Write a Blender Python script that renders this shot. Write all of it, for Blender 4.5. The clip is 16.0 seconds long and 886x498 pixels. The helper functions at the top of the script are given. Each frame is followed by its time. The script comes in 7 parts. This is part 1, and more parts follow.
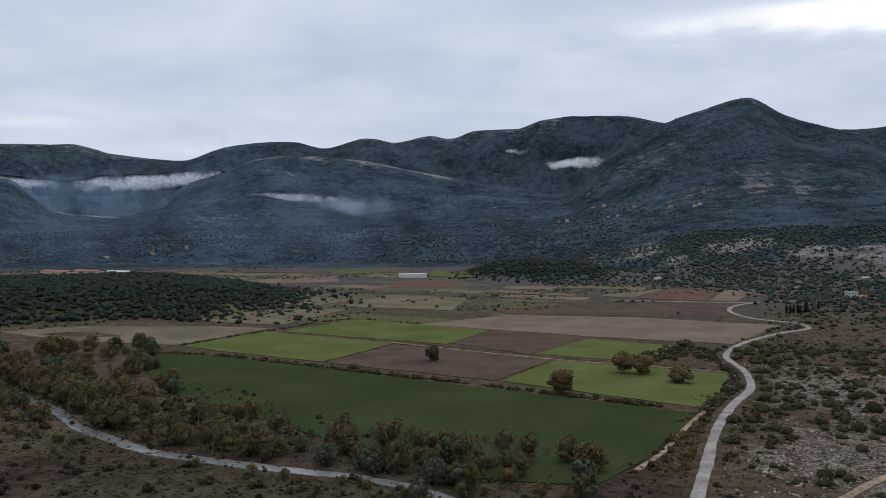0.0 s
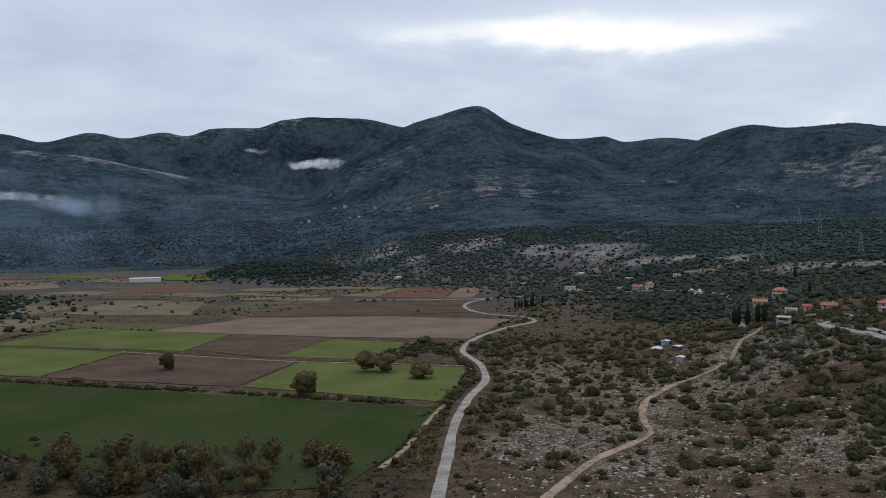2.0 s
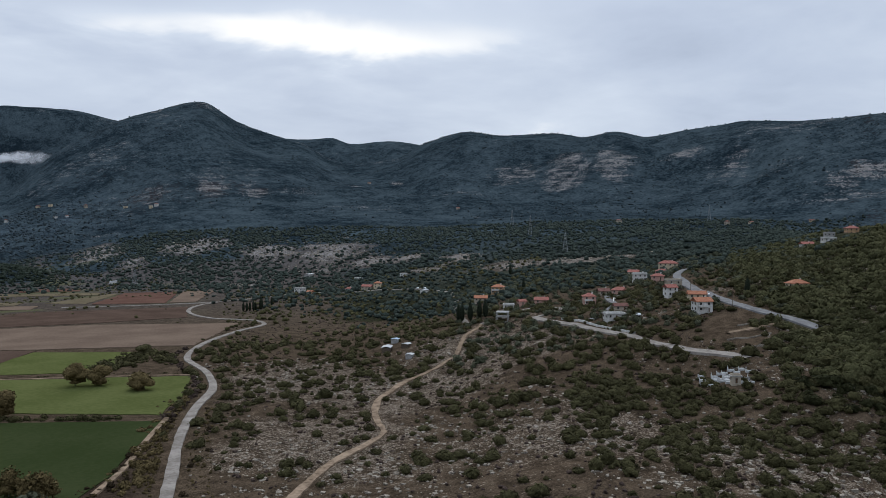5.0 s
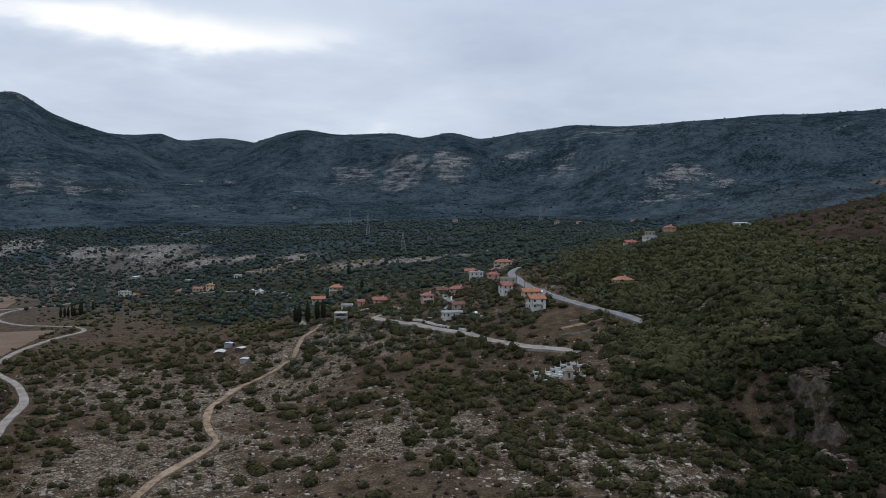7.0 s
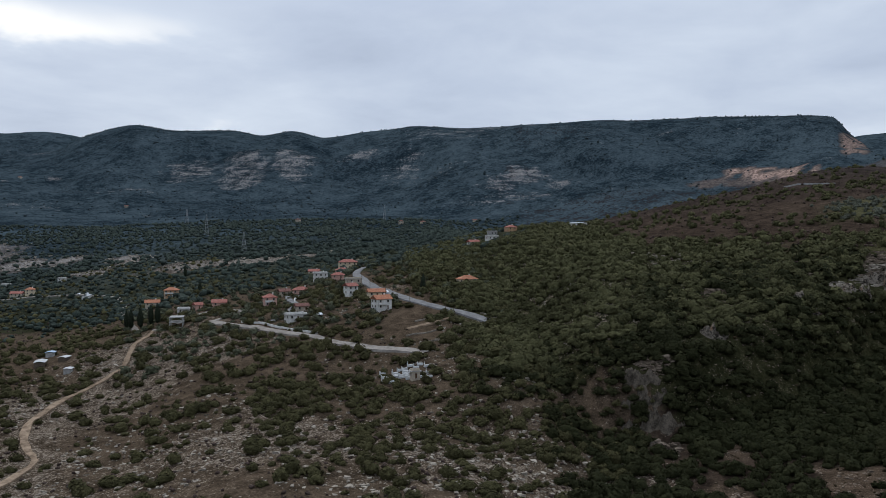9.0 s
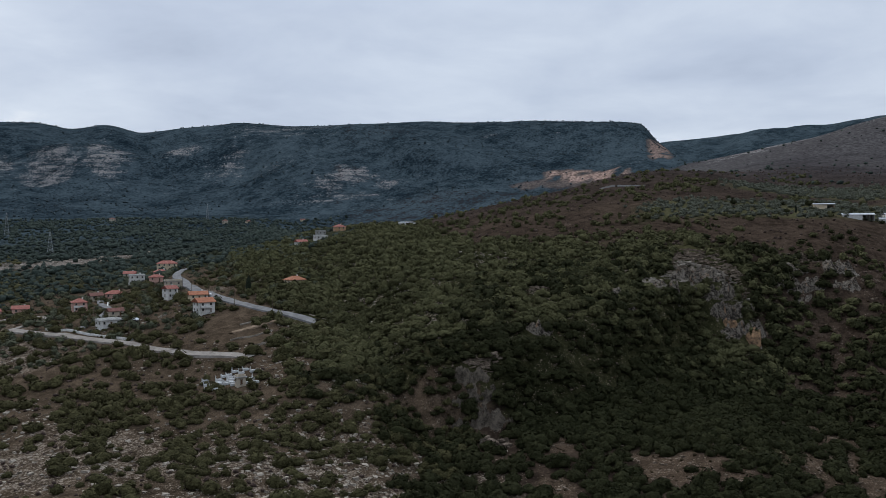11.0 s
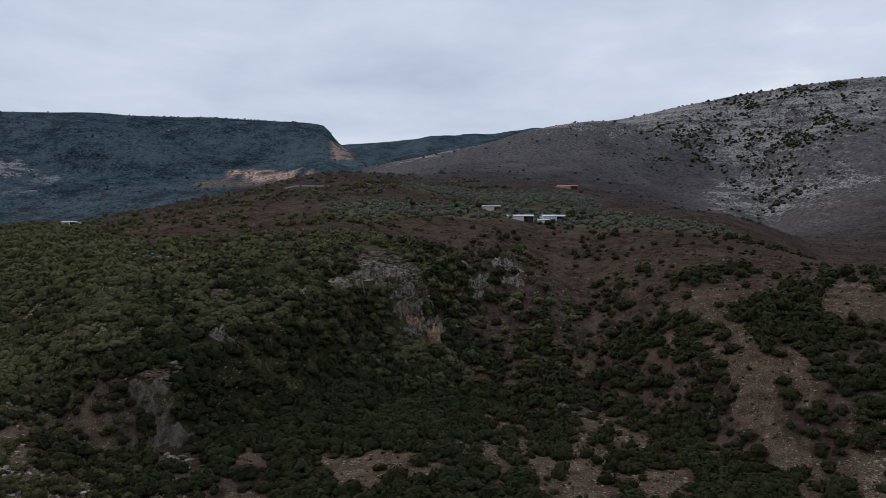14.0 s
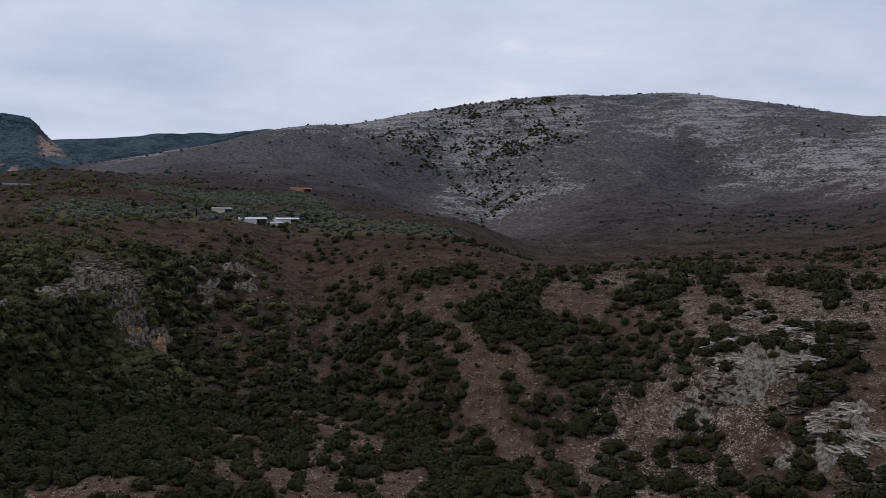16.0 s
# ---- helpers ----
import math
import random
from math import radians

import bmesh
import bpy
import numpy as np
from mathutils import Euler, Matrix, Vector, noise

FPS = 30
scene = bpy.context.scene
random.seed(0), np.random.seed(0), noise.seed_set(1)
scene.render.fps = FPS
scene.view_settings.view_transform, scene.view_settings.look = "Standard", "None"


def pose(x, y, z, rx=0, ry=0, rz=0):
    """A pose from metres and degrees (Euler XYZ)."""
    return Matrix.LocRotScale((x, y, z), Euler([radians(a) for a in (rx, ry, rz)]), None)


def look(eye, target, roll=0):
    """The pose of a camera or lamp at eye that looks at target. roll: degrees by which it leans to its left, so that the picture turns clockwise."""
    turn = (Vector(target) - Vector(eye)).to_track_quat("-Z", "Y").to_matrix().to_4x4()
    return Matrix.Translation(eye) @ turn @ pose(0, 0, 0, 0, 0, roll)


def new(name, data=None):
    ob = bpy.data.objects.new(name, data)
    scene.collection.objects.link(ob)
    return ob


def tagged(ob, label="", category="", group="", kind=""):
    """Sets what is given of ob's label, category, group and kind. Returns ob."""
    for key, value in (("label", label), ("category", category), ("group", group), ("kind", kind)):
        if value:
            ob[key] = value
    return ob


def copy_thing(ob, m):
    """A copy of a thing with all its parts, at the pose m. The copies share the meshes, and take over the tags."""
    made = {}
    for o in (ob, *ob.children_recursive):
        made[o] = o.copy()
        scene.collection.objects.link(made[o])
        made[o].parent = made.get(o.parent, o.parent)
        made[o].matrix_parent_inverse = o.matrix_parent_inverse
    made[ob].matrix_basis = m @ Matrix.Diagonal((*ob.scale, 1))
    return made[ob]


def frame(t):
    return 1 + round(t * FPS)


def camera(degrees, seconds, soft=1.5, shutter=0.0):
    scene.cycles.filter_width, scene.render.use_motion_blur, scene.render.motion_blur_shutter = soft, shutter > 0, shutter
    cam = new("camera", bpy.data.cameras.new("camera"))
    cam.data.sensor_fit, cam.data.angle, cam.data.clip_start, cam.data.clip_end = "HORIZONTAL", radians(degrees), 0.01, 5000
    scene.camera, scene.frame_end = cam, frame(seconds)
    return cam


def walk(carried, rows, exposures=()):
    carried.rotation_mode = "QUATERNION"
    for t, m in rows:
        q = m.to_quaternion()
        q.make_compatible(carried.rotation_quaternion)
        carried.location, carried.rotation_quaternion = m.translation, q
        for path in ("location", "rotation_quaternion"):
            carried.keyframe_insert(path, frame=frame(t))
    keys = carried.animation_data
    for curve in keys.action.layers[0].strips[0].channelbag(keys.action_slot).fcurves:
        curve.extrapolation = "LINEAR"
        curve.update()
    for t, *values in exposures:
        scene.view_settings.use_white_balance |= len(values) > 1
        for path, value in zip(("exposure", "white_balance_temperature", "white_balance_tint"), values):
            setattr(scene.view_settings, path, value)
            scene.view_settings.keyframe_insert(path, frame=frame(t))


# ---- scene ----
cam = camera(55.50, 16.0, soft=0.65)

# the drone's flight: seconds, place, bearing clockwise from +y, tilt, lean
FLIGHT = [
    (0, 0.00, -0.00, 80.00, 0.01, -1.59, 0.11),
    (0.5, 0.21, 0.85, 79.79, 5.23, -1.55, 0.06),
    (1, 0.31, 2.06, 79.46, 9.87, -1.51, -0.01),
    (1.5, 0.37, 3.45, 79.29, 13.75, -1.48, 0.04),
    (2, 0.60, 4.95, 79.31, 17.43, -1.48, 0.04),
    (2.5, 0.87, 6.31, 79.34, 20.91, -1.47, 0.03),
    (3, 1.35, 7.50, 79.41, 23.74, -1.48, 0.05),
    (3.5, 1.78, 8.67, 79.39, 26.85, -1.48, 0.01),
    (4, 1.97, 9.93, 79.17, 30.03, -1.45, 0.06),
    (6.5, 4.94, 15.31, 78.72, 43.95, -1.40, -0.02),
    (7, 6.11, 16.42, 78.69, 46.77, -1.41, -0.00),
    (7.5, 7.19, 17.52, 78.58, 49.20, -1.41, -0.05),
    (8, 8.23, 18.55, 78.56, 51.61, -1.41, -0.03),
    (8.5, 9.28, 19.61, 78.54, 54.25, -1.42, -0.02),
    (9, 10.45, 20.66, 78.44, 57.35, -1.41, -0.01),
    (11.5, 16.73, 24.16, 78.17, 72.10, -1.43, -0.06),
    (12, 18.26, 24.69, 78.12, 75.50, -1.43, -0.07),
    (12.5, 19.81, 25.45, 78.04, 79.12, -1.43, -0.05),
    (13, 21.34, 25.90, 78.01, 82.85, -1.41, -0.08),
    (13.5, 22.56, 26.20, 77.88, 86.60, -1.40, -0.02),
    (14, 23.91, 26.45, 77.93, 90.29, -1.40, -0.01),
    (14.5, 25.20, 26.74, 78.01, 94.63, -1.40, 0.01),
    (15, 26.52, 26.61, 78.22, 99.26, -1.40, 0.02),
    (15.5, 28.16, 26.46, 78.19, 103.73, -1.40, 0.01),
    (16, 29.80, 26.06, 78.18, 108.28, -1.21, 0.01),
]


def heading(x, y, z, bearing, tilt, lean):
    a, b = radians(bearing), radians(tilt)
    way = Vector((math.sin(a) * math.cos(b), math.cos(a) * math.cos(b), math.sin(b)))
    return look((x, y, z), Vector((x, y, z)) + 100 * way, lean)


walk(cam, [(row[0], heading(*row[1:])) for row in FLIGHT], exposures=[(0, 0.0, 6500, 10), (9, 0.0, 6500, 10), (12.5, 0.0, 6550, 10), (16, -0.05, 6500, 16)])

# ---- overcast sky and sun ----
def node(nt, kind, **values):
    n = nt.nodes.new(kind)
    for k, v in values.items():
        if k in n.inputs:
            n.inputs[k].default_value = v
    return n


SUN_BEARING, SUN_HEIGHT = 27.0, 38.0
world = bpy.data.worlds.new("overcast_sky")
scene.world = world
world.use_nodes = True
wt = world.node_tree
wt.nodes.clear()
w_out = wt.nodes.new("ShaderNodeOutputWorld")
w_bg = wt.nodes.new("ShaderNodeBackground")
w_sky = wt.nodes.new("ShaderNodeTexSky")
w_sky.sky_type, w_sky.sun_disc = "NISHITA", False
w_sky.sun_elevation, w_sky.sun_rotation = radians(SUN_HEIGHT), radians(SUN_BEARING)
w_dim = wt.nodes.new("ShaderNodeVectorMath")
w_dim.operation = "SCALE"
w_dim.inputs["Scale"].default_value = 0.10
wt.links.new(w_sky.outputs[0], w_dim.inputs[0])
w_co = wt.nodes.new("ShaderNodeTexCoord")
w_xyz = wt.nodes.new("ShaderNodeSeparateXYZ")
wt.links.new(w_co.outputs["Generated"], w_xyz.inputs[0])


def wmath(op, a, b=0.0, clamp=False):
    m = wt.nodes.new("ShaderNodeMath")
    m.operation, m.use_clamp = op, clamp
    for k, v in enumerate((a, b)):
        if isinstance(v, (int, float)):
            m.inputs[k].default_value = v
        else:
            wt.links.new(v, m.inputs[k])
    return m.outputs[0]


# the cloud deck: the sky's directions laid out on a flat ceiling
w_up = wmath("ADD", wmath("MAXIMUM", w_xyz.outputs["Z"], 0.0), 0.16)
w_px, w_py = wmath("DIVIDE", w_xyz.outputs["X"], w_up), wmath("DIVIDE", w_xyz.outputs["Y"], w_up)
w_deck = wt.nodes.new("ShaderNodeCombineXYZ")
wt.links.new(w_px, w_deck.inputs[0])
wt.links.new(w_py, w_deck.inputs[1])


def wnoise(scale, detail, rough, warp, seed):
    n = wt.nodes.new("ShaderNodeTexNoise")
    n.inputs["Scale"].default_value, n.inputs["Detail"].default_value = scale, detail
    n.inputs["Roughness"].default_value, n.inputs["Distortion"].default_value = rough, warp
    m = wt.nodes.new("ShaderNodeMapping")
    m.inputs["Location"].default_value = (seed, -seed, 0)
    wt.links.new(w_deck.outputs[0], m.inputs[0])
    wt.links.new(m.outputs[0], n.inputs["Vector"])
    return n.outputs["Fac"]


w_big, w_small = wnoise(0.50, 5, 0.5, 0.25, 12.4), wnoise(1.9, 5, 0.55, 0.25, 7.7)
w_mix = wmath("ADD", wmath("ADD", wmath("MULTIPLY", w_big, 0.50), wmath("MULTIPLY", w_small, 0.30)), 0.10)
# the deck is thinner and brighter in a long rift towards the sun
w_rift_way = Vector((math.sin(radians(24)), math.cos(radians(24)), 0))
w_dot = wt.nodes.new("ShaderNodeVectorMath")
w_dot.operation = "DOT_PRODUCT"
w_dot.inputs[1].default_value = w_rift_way / math.cos(radians(12.8))
wt.links.new(w_co.outputs["Generated"], w_dot.inputs[0])
w_near = wmath("POWER", wmath("MAXIMUM", w_dot.outputs["Value"], 0.0), 30.0)
w_z = wmath("MULTIPLY", wmath("ADD", wmath("SUBTRACT", w_xyz.outputs["Z"], 0.225), wmath("MULTIPLY", wmath("SUBTRACT", w_small, 0.5), 0.09)), 1 / 0.024)
w_band = wmath("EXPONENT", wmath("MULTIPLY", wmath("MULTIPLY", w_z, w_z), -1.0))
w_glow = wmath("MULTIPLY", wmath("POWER", wmath("MAXIMUM", w_dot.outputs["Value"], 0.0), 5.0), 0.03)
# and thins out a little towards the east
w_east = wt.nodes.new("ShaderNodeVectorMath")
w_east.operation = "DOT_PRODUCT"
w_east.inputs[1].default_value = Vector((math.sin(radians(84)), math.cos(radians(84)), 0.15)).normalized()
wt.links.new(w_co.outputs["Generated"], w_east.inputs[0])
w_glow = wmath("ADD", w_glow, wmath("MULTIPLY", wmath("POWER", wmath("MAXIMUM", w_east.outputs["Value"], 0.0), 10.0), 0.085))
w_fac = wmath("ADD", wmath("ADD", w_mix, w_glow), wmath("MULTIPLY", wmath("MULTIPLY", w_near, w_band), wmath("ADD", wmath("MULTIPLY", w_big, 0.35), 0.09)))
w_ramp = wt.nodes.new("ShaderNodeValToRGB")
ramp = w_ramp.color_ramp
ramp.elements[0].position, ramp.elements[0].color = 0.34, (0.355, 0.42, 0.548, 1)
ramp.elements[1].position, ramp.elements[1].color = 0.74, (1.05, 1.06, 1.06, 1)
for pos, col in ((0.48, (0.512, 0.59, 0.732, 1)), (0.60, (0.640, 0.72, 0.845, 1))):
    e = ramp.elements.new(pos)
    e.color = col
wt.links.new(w_fac, w_ramp.inputs[0])
w_join = wt.nodes.new("ShaderNodeMix")
w_join.data_type = "RGBA"
w_join.inputs["Factor"].default_value = 0.94
wt.links.new(w_dim.outputs[0], w_join.inputs["A"])
wt.links.new(w_ramp.outputs[0], w_join.inputs["B"])
# an overcast sky grows brighter towards the zenith
w_lift = wt.nodes.new("ShaderNodeVectorMath")
w_lift.operation = "SCALE"
wt.links.new(w_join.outputs["Result"], w_lift.inputs[0])
wt.links.new(wmath("ADD", wmath("MULTIPLY", wmath("MAXIMUM", wmath("SUBTRACT", w_xyz.outputs["Z"], 0.24), 0.0), 1.5), 1.0), w_lift.inputs["Scale"])
wt.links.new(w_lift.outputs[0], w_bg.inputs["Color"])
w_bg.inputs["Strength"].default_value = 1.0
wt.links.new(w_bg.outputs[0], w_out.inputs["Surface"])

sun_data = bpy.data.lights.new("sun", "SUN")
sun_data.energy, sun_data.angle, sun_data.color = 0.9, radians(35), (1.0, 0.97, 0.92)
sun = new("sun", sun_data)
sun.matrix_world = look((0, 0, 900), Vector((0, 0, 900)) - 100 * Vector((math.sin(radians(SUN_BEARING)) * math.cos(radians(SUN_HEIGHT)), math.cos(radians(SUN_BEARING)) * math.cos(radians(SUN_HEIGHT)), math.sin(radians(SUN_HEIGHT)))))

# ---- materials ----
def link(nt, a, b):
    nt.links.new(a, b)


def start(name, rough=0.9, spec=0.2):
    mat = bpy.data.materials.new(name)
    mat.use_nodes = True
    nt = mat.node_tree
    bsdf = nt.nodes["Principled BSDF"]
    bsdf.inputs["Roughness"].default_value = rough
    bsdf.inputs["Specular IOR Level"].default_value = spec
    return mat, nt, bsdf


def noise_of(nt, scale, detail=4.0, rough=0.55, coords=None, dims="3D"):
    n = nt.nodes.new("ShaderNodeTexNoise")
    n.inputs["Scale"].default_value, n.inputs["Detail"].default_value, n.inputs["Roughness"].default_value = scale, detail, rough
    if coords is None:
        coords = nt.nodes.new("ShaderNodeNewGeometry").outputs["Position"]
    link(nt, coords, n.inputs["Vector"])
    return n.outputs["Fac"]


def calc(nt, op, a, b=0.0, clamp=False):
    m = nt.nodes.new("ShaderNodeMath")
    m.operation, m.use_clamp = op, clamp
    for k, v in enumerate((a, b)):
        if isinstance(v, (int, float)):
            m.inputs[k].default_value = v
        else:
            link(nt, v, m.inputs[k])
    return m.outputs[0]


def step(nt, value, low, high):
    m = nt.nodes.new("ShaderNodeMapRange")
    m.interpolation_type = "SMOOTHSTEP"
    link(nt, value, m.inputs[0])
    for k, v in ((1, low), (2, high)):
        if isinstance(v, (int, float)):
            m.inputs[k].default_value = v
        else:
            link(nt, v, m.inputs[k])
    return m.outputs[0]


def blend(nt, fac, a, b):
    m = nt.nodes.new("ShaderNodeMix")
    m.data_type = "RGBA"
    for key, v in (("Factor", fac), ("A", a), ("B", b)):
        sock = m.inputs[key] if key == "Factor" else [s for s in m.inputs if s.name == key and s.type == "RGBA"][0]
        if isinstance(v, (int, float)):
            sock.default_value = v
        elif isinstance(v, tuple):
            sock.default_value = (*v[:3], 1)
        else:
            link(nt, v, sock)
    return [s for s in m.outputs if s.type == "RGBA"][0]


def bump(nt, bsdf, value, strength, distance):
    b = nt.nodes.new("ShaderNodeBump")
    b.inputs["Strength"].default_value, b.inputs["Distance"].default_value = strength, distance
    link(nt, value, b.inputs["Height"])
    link(nt, b.outputs[0], bsdf.inputs["Normal"])


def mottled(name, dark, light, scale, rough=0.9, fine=None, bump_by=0.0, spec=0.0, vary=0.0):
    """Two tones of one surface, mixed at two scales."""
    mat, nt, bsdf = start(name, rough, spec)
    a = noise_of(nt, scale, 4)
    b = noise_of(nt, fine or scale * 9, 3)
    f = step(nt, calc(nt, "ADD", calc(nt, "MULTIPLY", a, 0.6), calc(nt, "MULTIPLY", b, 0.4)), 0.34, 0.66)
    col = blend(nt, f, dark, light)
    if vary:
        info = nt.nodes.new("ShaderNodeObjectInfo")
        hsv = nt.nodes.new("ShaderNodeHueSaturation")
        link(nt, col, hsv.inputs["Color"])
        link(nt, calc(nt, "ADD", calc(nt, "MULTIPLY", info.outputs["Random"], 2 * vary), 1 - vary), hsv.inputs["Value"])
        col = hsv.outputs[0]
    link(nt, col, bsdf.inputs["Base Color"])
    if bump_by:
        bump(nt, bsdf, b, 0.6, bump_by)
    return mat


def ground_material():
    mat, nt, bsdf = start("land", 1.0, 0.0)
    att = nt.nodes.new("ShaderNodeAttribute")
    att.attribute_name = "cover"
    sep = nt.nodes.new("ShaderNodeSeparateColor")
    link(nt, att.outputs["Color"], sep.inputs[0])
    rock, wood, scrub = sep.outputs[0], sep.outputs[1], sep.outputs[2]
    att2 = nt.nodes.new("ShaderNodeAttribute")
    att2.attribute_name = "cover_more"
    sep2 = nt.nodes.new("ShaderNodeSeparateColor")
    link(nt, att2.outputs["Color"], sep2.inputs[0])
    red, far, grass = sep2.outputs[0], sep2.outputs[1], sep2.outputs[2]
    n_huge, n_big, n_mid = noise_of(nt, 0.006, 5, 0.6), noise_of(nt, 0.035, 5, 0.6), noise_of(nt, 0.17, 5, 0.65)
    n_fine, n_tiny = noise_of(nt, 0.8, 4, 0.65), noise_of(nt, 1.7, 4, 0.7)
    # for far slopes the coarse noise leads, near by the fine one
    lead = calc(nt, "ADD", calc(nt, "MULTIPLY", noise_of(nt, 0.15, 4, 0.75), far), calc(nt, "MULTIPLY", n_fine, calc(nt, "SUBTRACT", 1.0, far)))
    patch = calc(nt, "ADD", calc(nt, "MULTIPLY", n_mid, 0.35), calc(nt, "ADD", calc(nt, "MULTIPLY", lead, 0.35), calc(nt, "MULTIPLY", n_big, 0.30)))
    tufts = calc(nt, "ADD", calc(nt, "MULTIPLY", n_mid, 0.35), calc(nt, "MULTIPLY", n_tiny, 0.65))
    soil = blend(nt, step(nt, tufts, 0.40, 0.60), (0.036, 0.027, 0.017), (0.150, 0.109, 0.071))
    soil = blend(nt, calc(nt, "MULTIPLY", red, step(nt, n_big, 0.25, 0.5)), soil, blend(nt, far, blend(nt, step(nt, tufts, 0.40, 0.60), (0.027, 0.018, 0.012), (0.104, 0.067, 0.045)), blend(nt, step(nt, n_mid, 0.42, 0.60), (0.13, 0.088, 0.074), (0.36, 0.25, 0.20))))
    # the far tints, greyer soil and bluer woods, paint aerial haze into the colours
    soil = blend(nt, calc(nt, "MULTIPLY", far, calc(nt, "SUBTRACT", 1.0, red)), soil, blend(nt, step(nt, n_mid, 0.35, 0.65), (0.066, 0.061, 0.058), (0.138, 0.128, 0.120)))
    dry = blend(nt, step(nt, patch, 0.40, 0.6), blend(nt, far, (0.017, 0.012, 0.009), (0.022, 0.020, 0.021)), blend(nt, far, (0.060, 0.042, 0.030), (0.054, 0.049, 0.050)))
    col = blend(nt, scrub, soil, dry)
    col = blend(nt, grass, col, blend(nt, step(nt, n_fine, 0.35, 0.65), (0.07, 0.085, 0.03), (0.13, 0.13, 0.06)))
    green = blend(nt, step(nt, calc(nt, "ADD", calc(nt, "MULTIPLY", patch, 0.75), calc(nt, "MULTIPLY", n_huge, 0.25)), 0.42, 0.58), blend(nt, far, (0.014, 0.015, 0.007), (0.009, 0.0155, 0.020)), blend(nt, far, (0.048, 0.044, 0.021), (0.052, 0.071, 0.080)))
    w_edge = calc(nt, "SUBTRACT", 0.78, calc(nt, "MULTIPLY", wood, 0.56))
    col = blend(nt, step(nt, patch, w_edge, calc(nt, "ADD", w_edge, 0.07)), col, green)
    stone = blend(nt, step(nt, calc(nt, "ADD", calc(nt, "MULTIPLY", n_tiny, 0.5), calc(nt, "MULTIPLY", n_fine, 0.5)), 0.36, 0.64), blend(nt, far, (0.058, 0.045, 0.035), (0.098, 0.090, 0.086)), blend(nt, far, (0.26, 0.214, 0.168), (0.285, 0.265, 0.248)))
    near = calc(nt, "SUBTRACT", 1.0, far)
    n_lead = calc(nt, "ADD", calc(nt, "MULTIPLY", noise_of(nt, 0.34, 3, 0.65), far), calc(nt, "MULTIPLY", n_tiny, near))
    n_next = calc(nt, "ADD", calc(nt, "MULTIPLY", n_big, far), calc(nt, "MULTIPLY", n_fine, near))
    place = nt.nodes.new("ShaderNodeNewGeometry").outputs["Position"]
    bed = nt.nodes.new("ShaderNodeMapping")
    bed.inputs["Scale"].default_value = (0.010, 0.010, 0.17)
    link(nt, place, bed.inputs[0])
    n_bed = noise_of(nt, 1.0, 4, 0.7, bed.outputs[0])
    ledge = nt.nodes.new("ShaderNodeMapping")
    ledge.inputs["Rotation"].default_value, ledge.inputs["Scale"].default_value = (0, 0, radians(48)), (0.07, 0.55, 0.3)
    link(nt, place, ledge.inputs[0])
    n_ledge = noise_of(nt, 1.0, 4, 0.65, ledge.outputs[0])
    strata = calc(nt, "ADD", calc(nt, "MULTIPLY", n_bed, far), calc(nt, "MULTIPLY", calc(nt, "ADD", calc(nt, "MULTIPLY", n_ledge, 0.45), calc(nt, "MULTIPLY", n_tiny, 0.55)), near))
    r_noise = calc(nt, "ADD", calc(nt, "ADD", calc(nt, "MULTIPLY", n_mid, 0.2), calc(nt, "MULTIPLY", strata, 0.27)), calc(nt, "ADD", calc(nt, "MULTIPLY", n_next, 0.24), calc(nt, "MULTIPLY", n_lead, 0.29)))
    r_edge = calc(nt, "SUBTRACT", 0.66, calc(nt, "MULTIPLY", rock, 0.20))
    col = blend(nt, calc(nt, "MULTIPLY", step(nt, r_noise, r_edge, calc(nt, "ADD", r_edge, 0.04)), step(nt, rock, 0.02, 0.2)), col, stone)
    link(nt, col, bsdf.inputs["Base Color"])
    bump(nt, bsdf, calc(nt, "ADD", n_fine, calc(nt, "MULTIPLY", n_mid, 3.0)), 0.8, 0.8)
    return mat


M_LAND = ground_material()
M_DARK_CROP = mottled("dark_green_crop", (0.026, 0.036, 0.013), (0.038, 0.047, 0.019), 0.02, fine=0.6)
M_LIGHT_CROP = mottled("light_green_crop", (0.064, 0.075, 0.024), (0.094, 0.104, 0.037), 0.03, fine=0.5)
M_PLOUGHED = mottled("ploughed_soil", (0.060, 0.040, 0.030), (0.095, 0.064, 0.048), 0.04, fine=0.9)
M_STUBBLE = mottled("stubble", (0.110, 0.078, 0.058), (0.165, 0.120, 0.088), 0.03, fine=0.7)
M_STRAW = mottled("dry_grass", (0.090, 0.072, 0.046), (0.150, 0.122, 0.078), 0.03, fine=0.7)
M_RUST = mottled("red_soil", (0.090, 0.048, 0.036), (0.125, 0.072, 0.054), 0.04, fine=0.8)
M_GRAVEL = mottled("gravel_road", (0.155, 0.134, 0.114), (0.285, 0.255, 0.222), 0.12, fine=0.8)
M_DIRT = mottled("dirt_track", (0.11, 0.078, 0.053), (0.30, 0.222, 0.155), 0.16, fine=0.9)
M_ASPHALT = mottled("worn_asphalt", (0.125, 0.122, 0.118), (0.215, 0.208, 0.20), 0.25, fine=3.0)
M_WATER = mottled("river_water", (0.11, 0.102, 0.088), (0.16, 0.150, 0.132), 0.05, rough=0.25, spec=0.5)



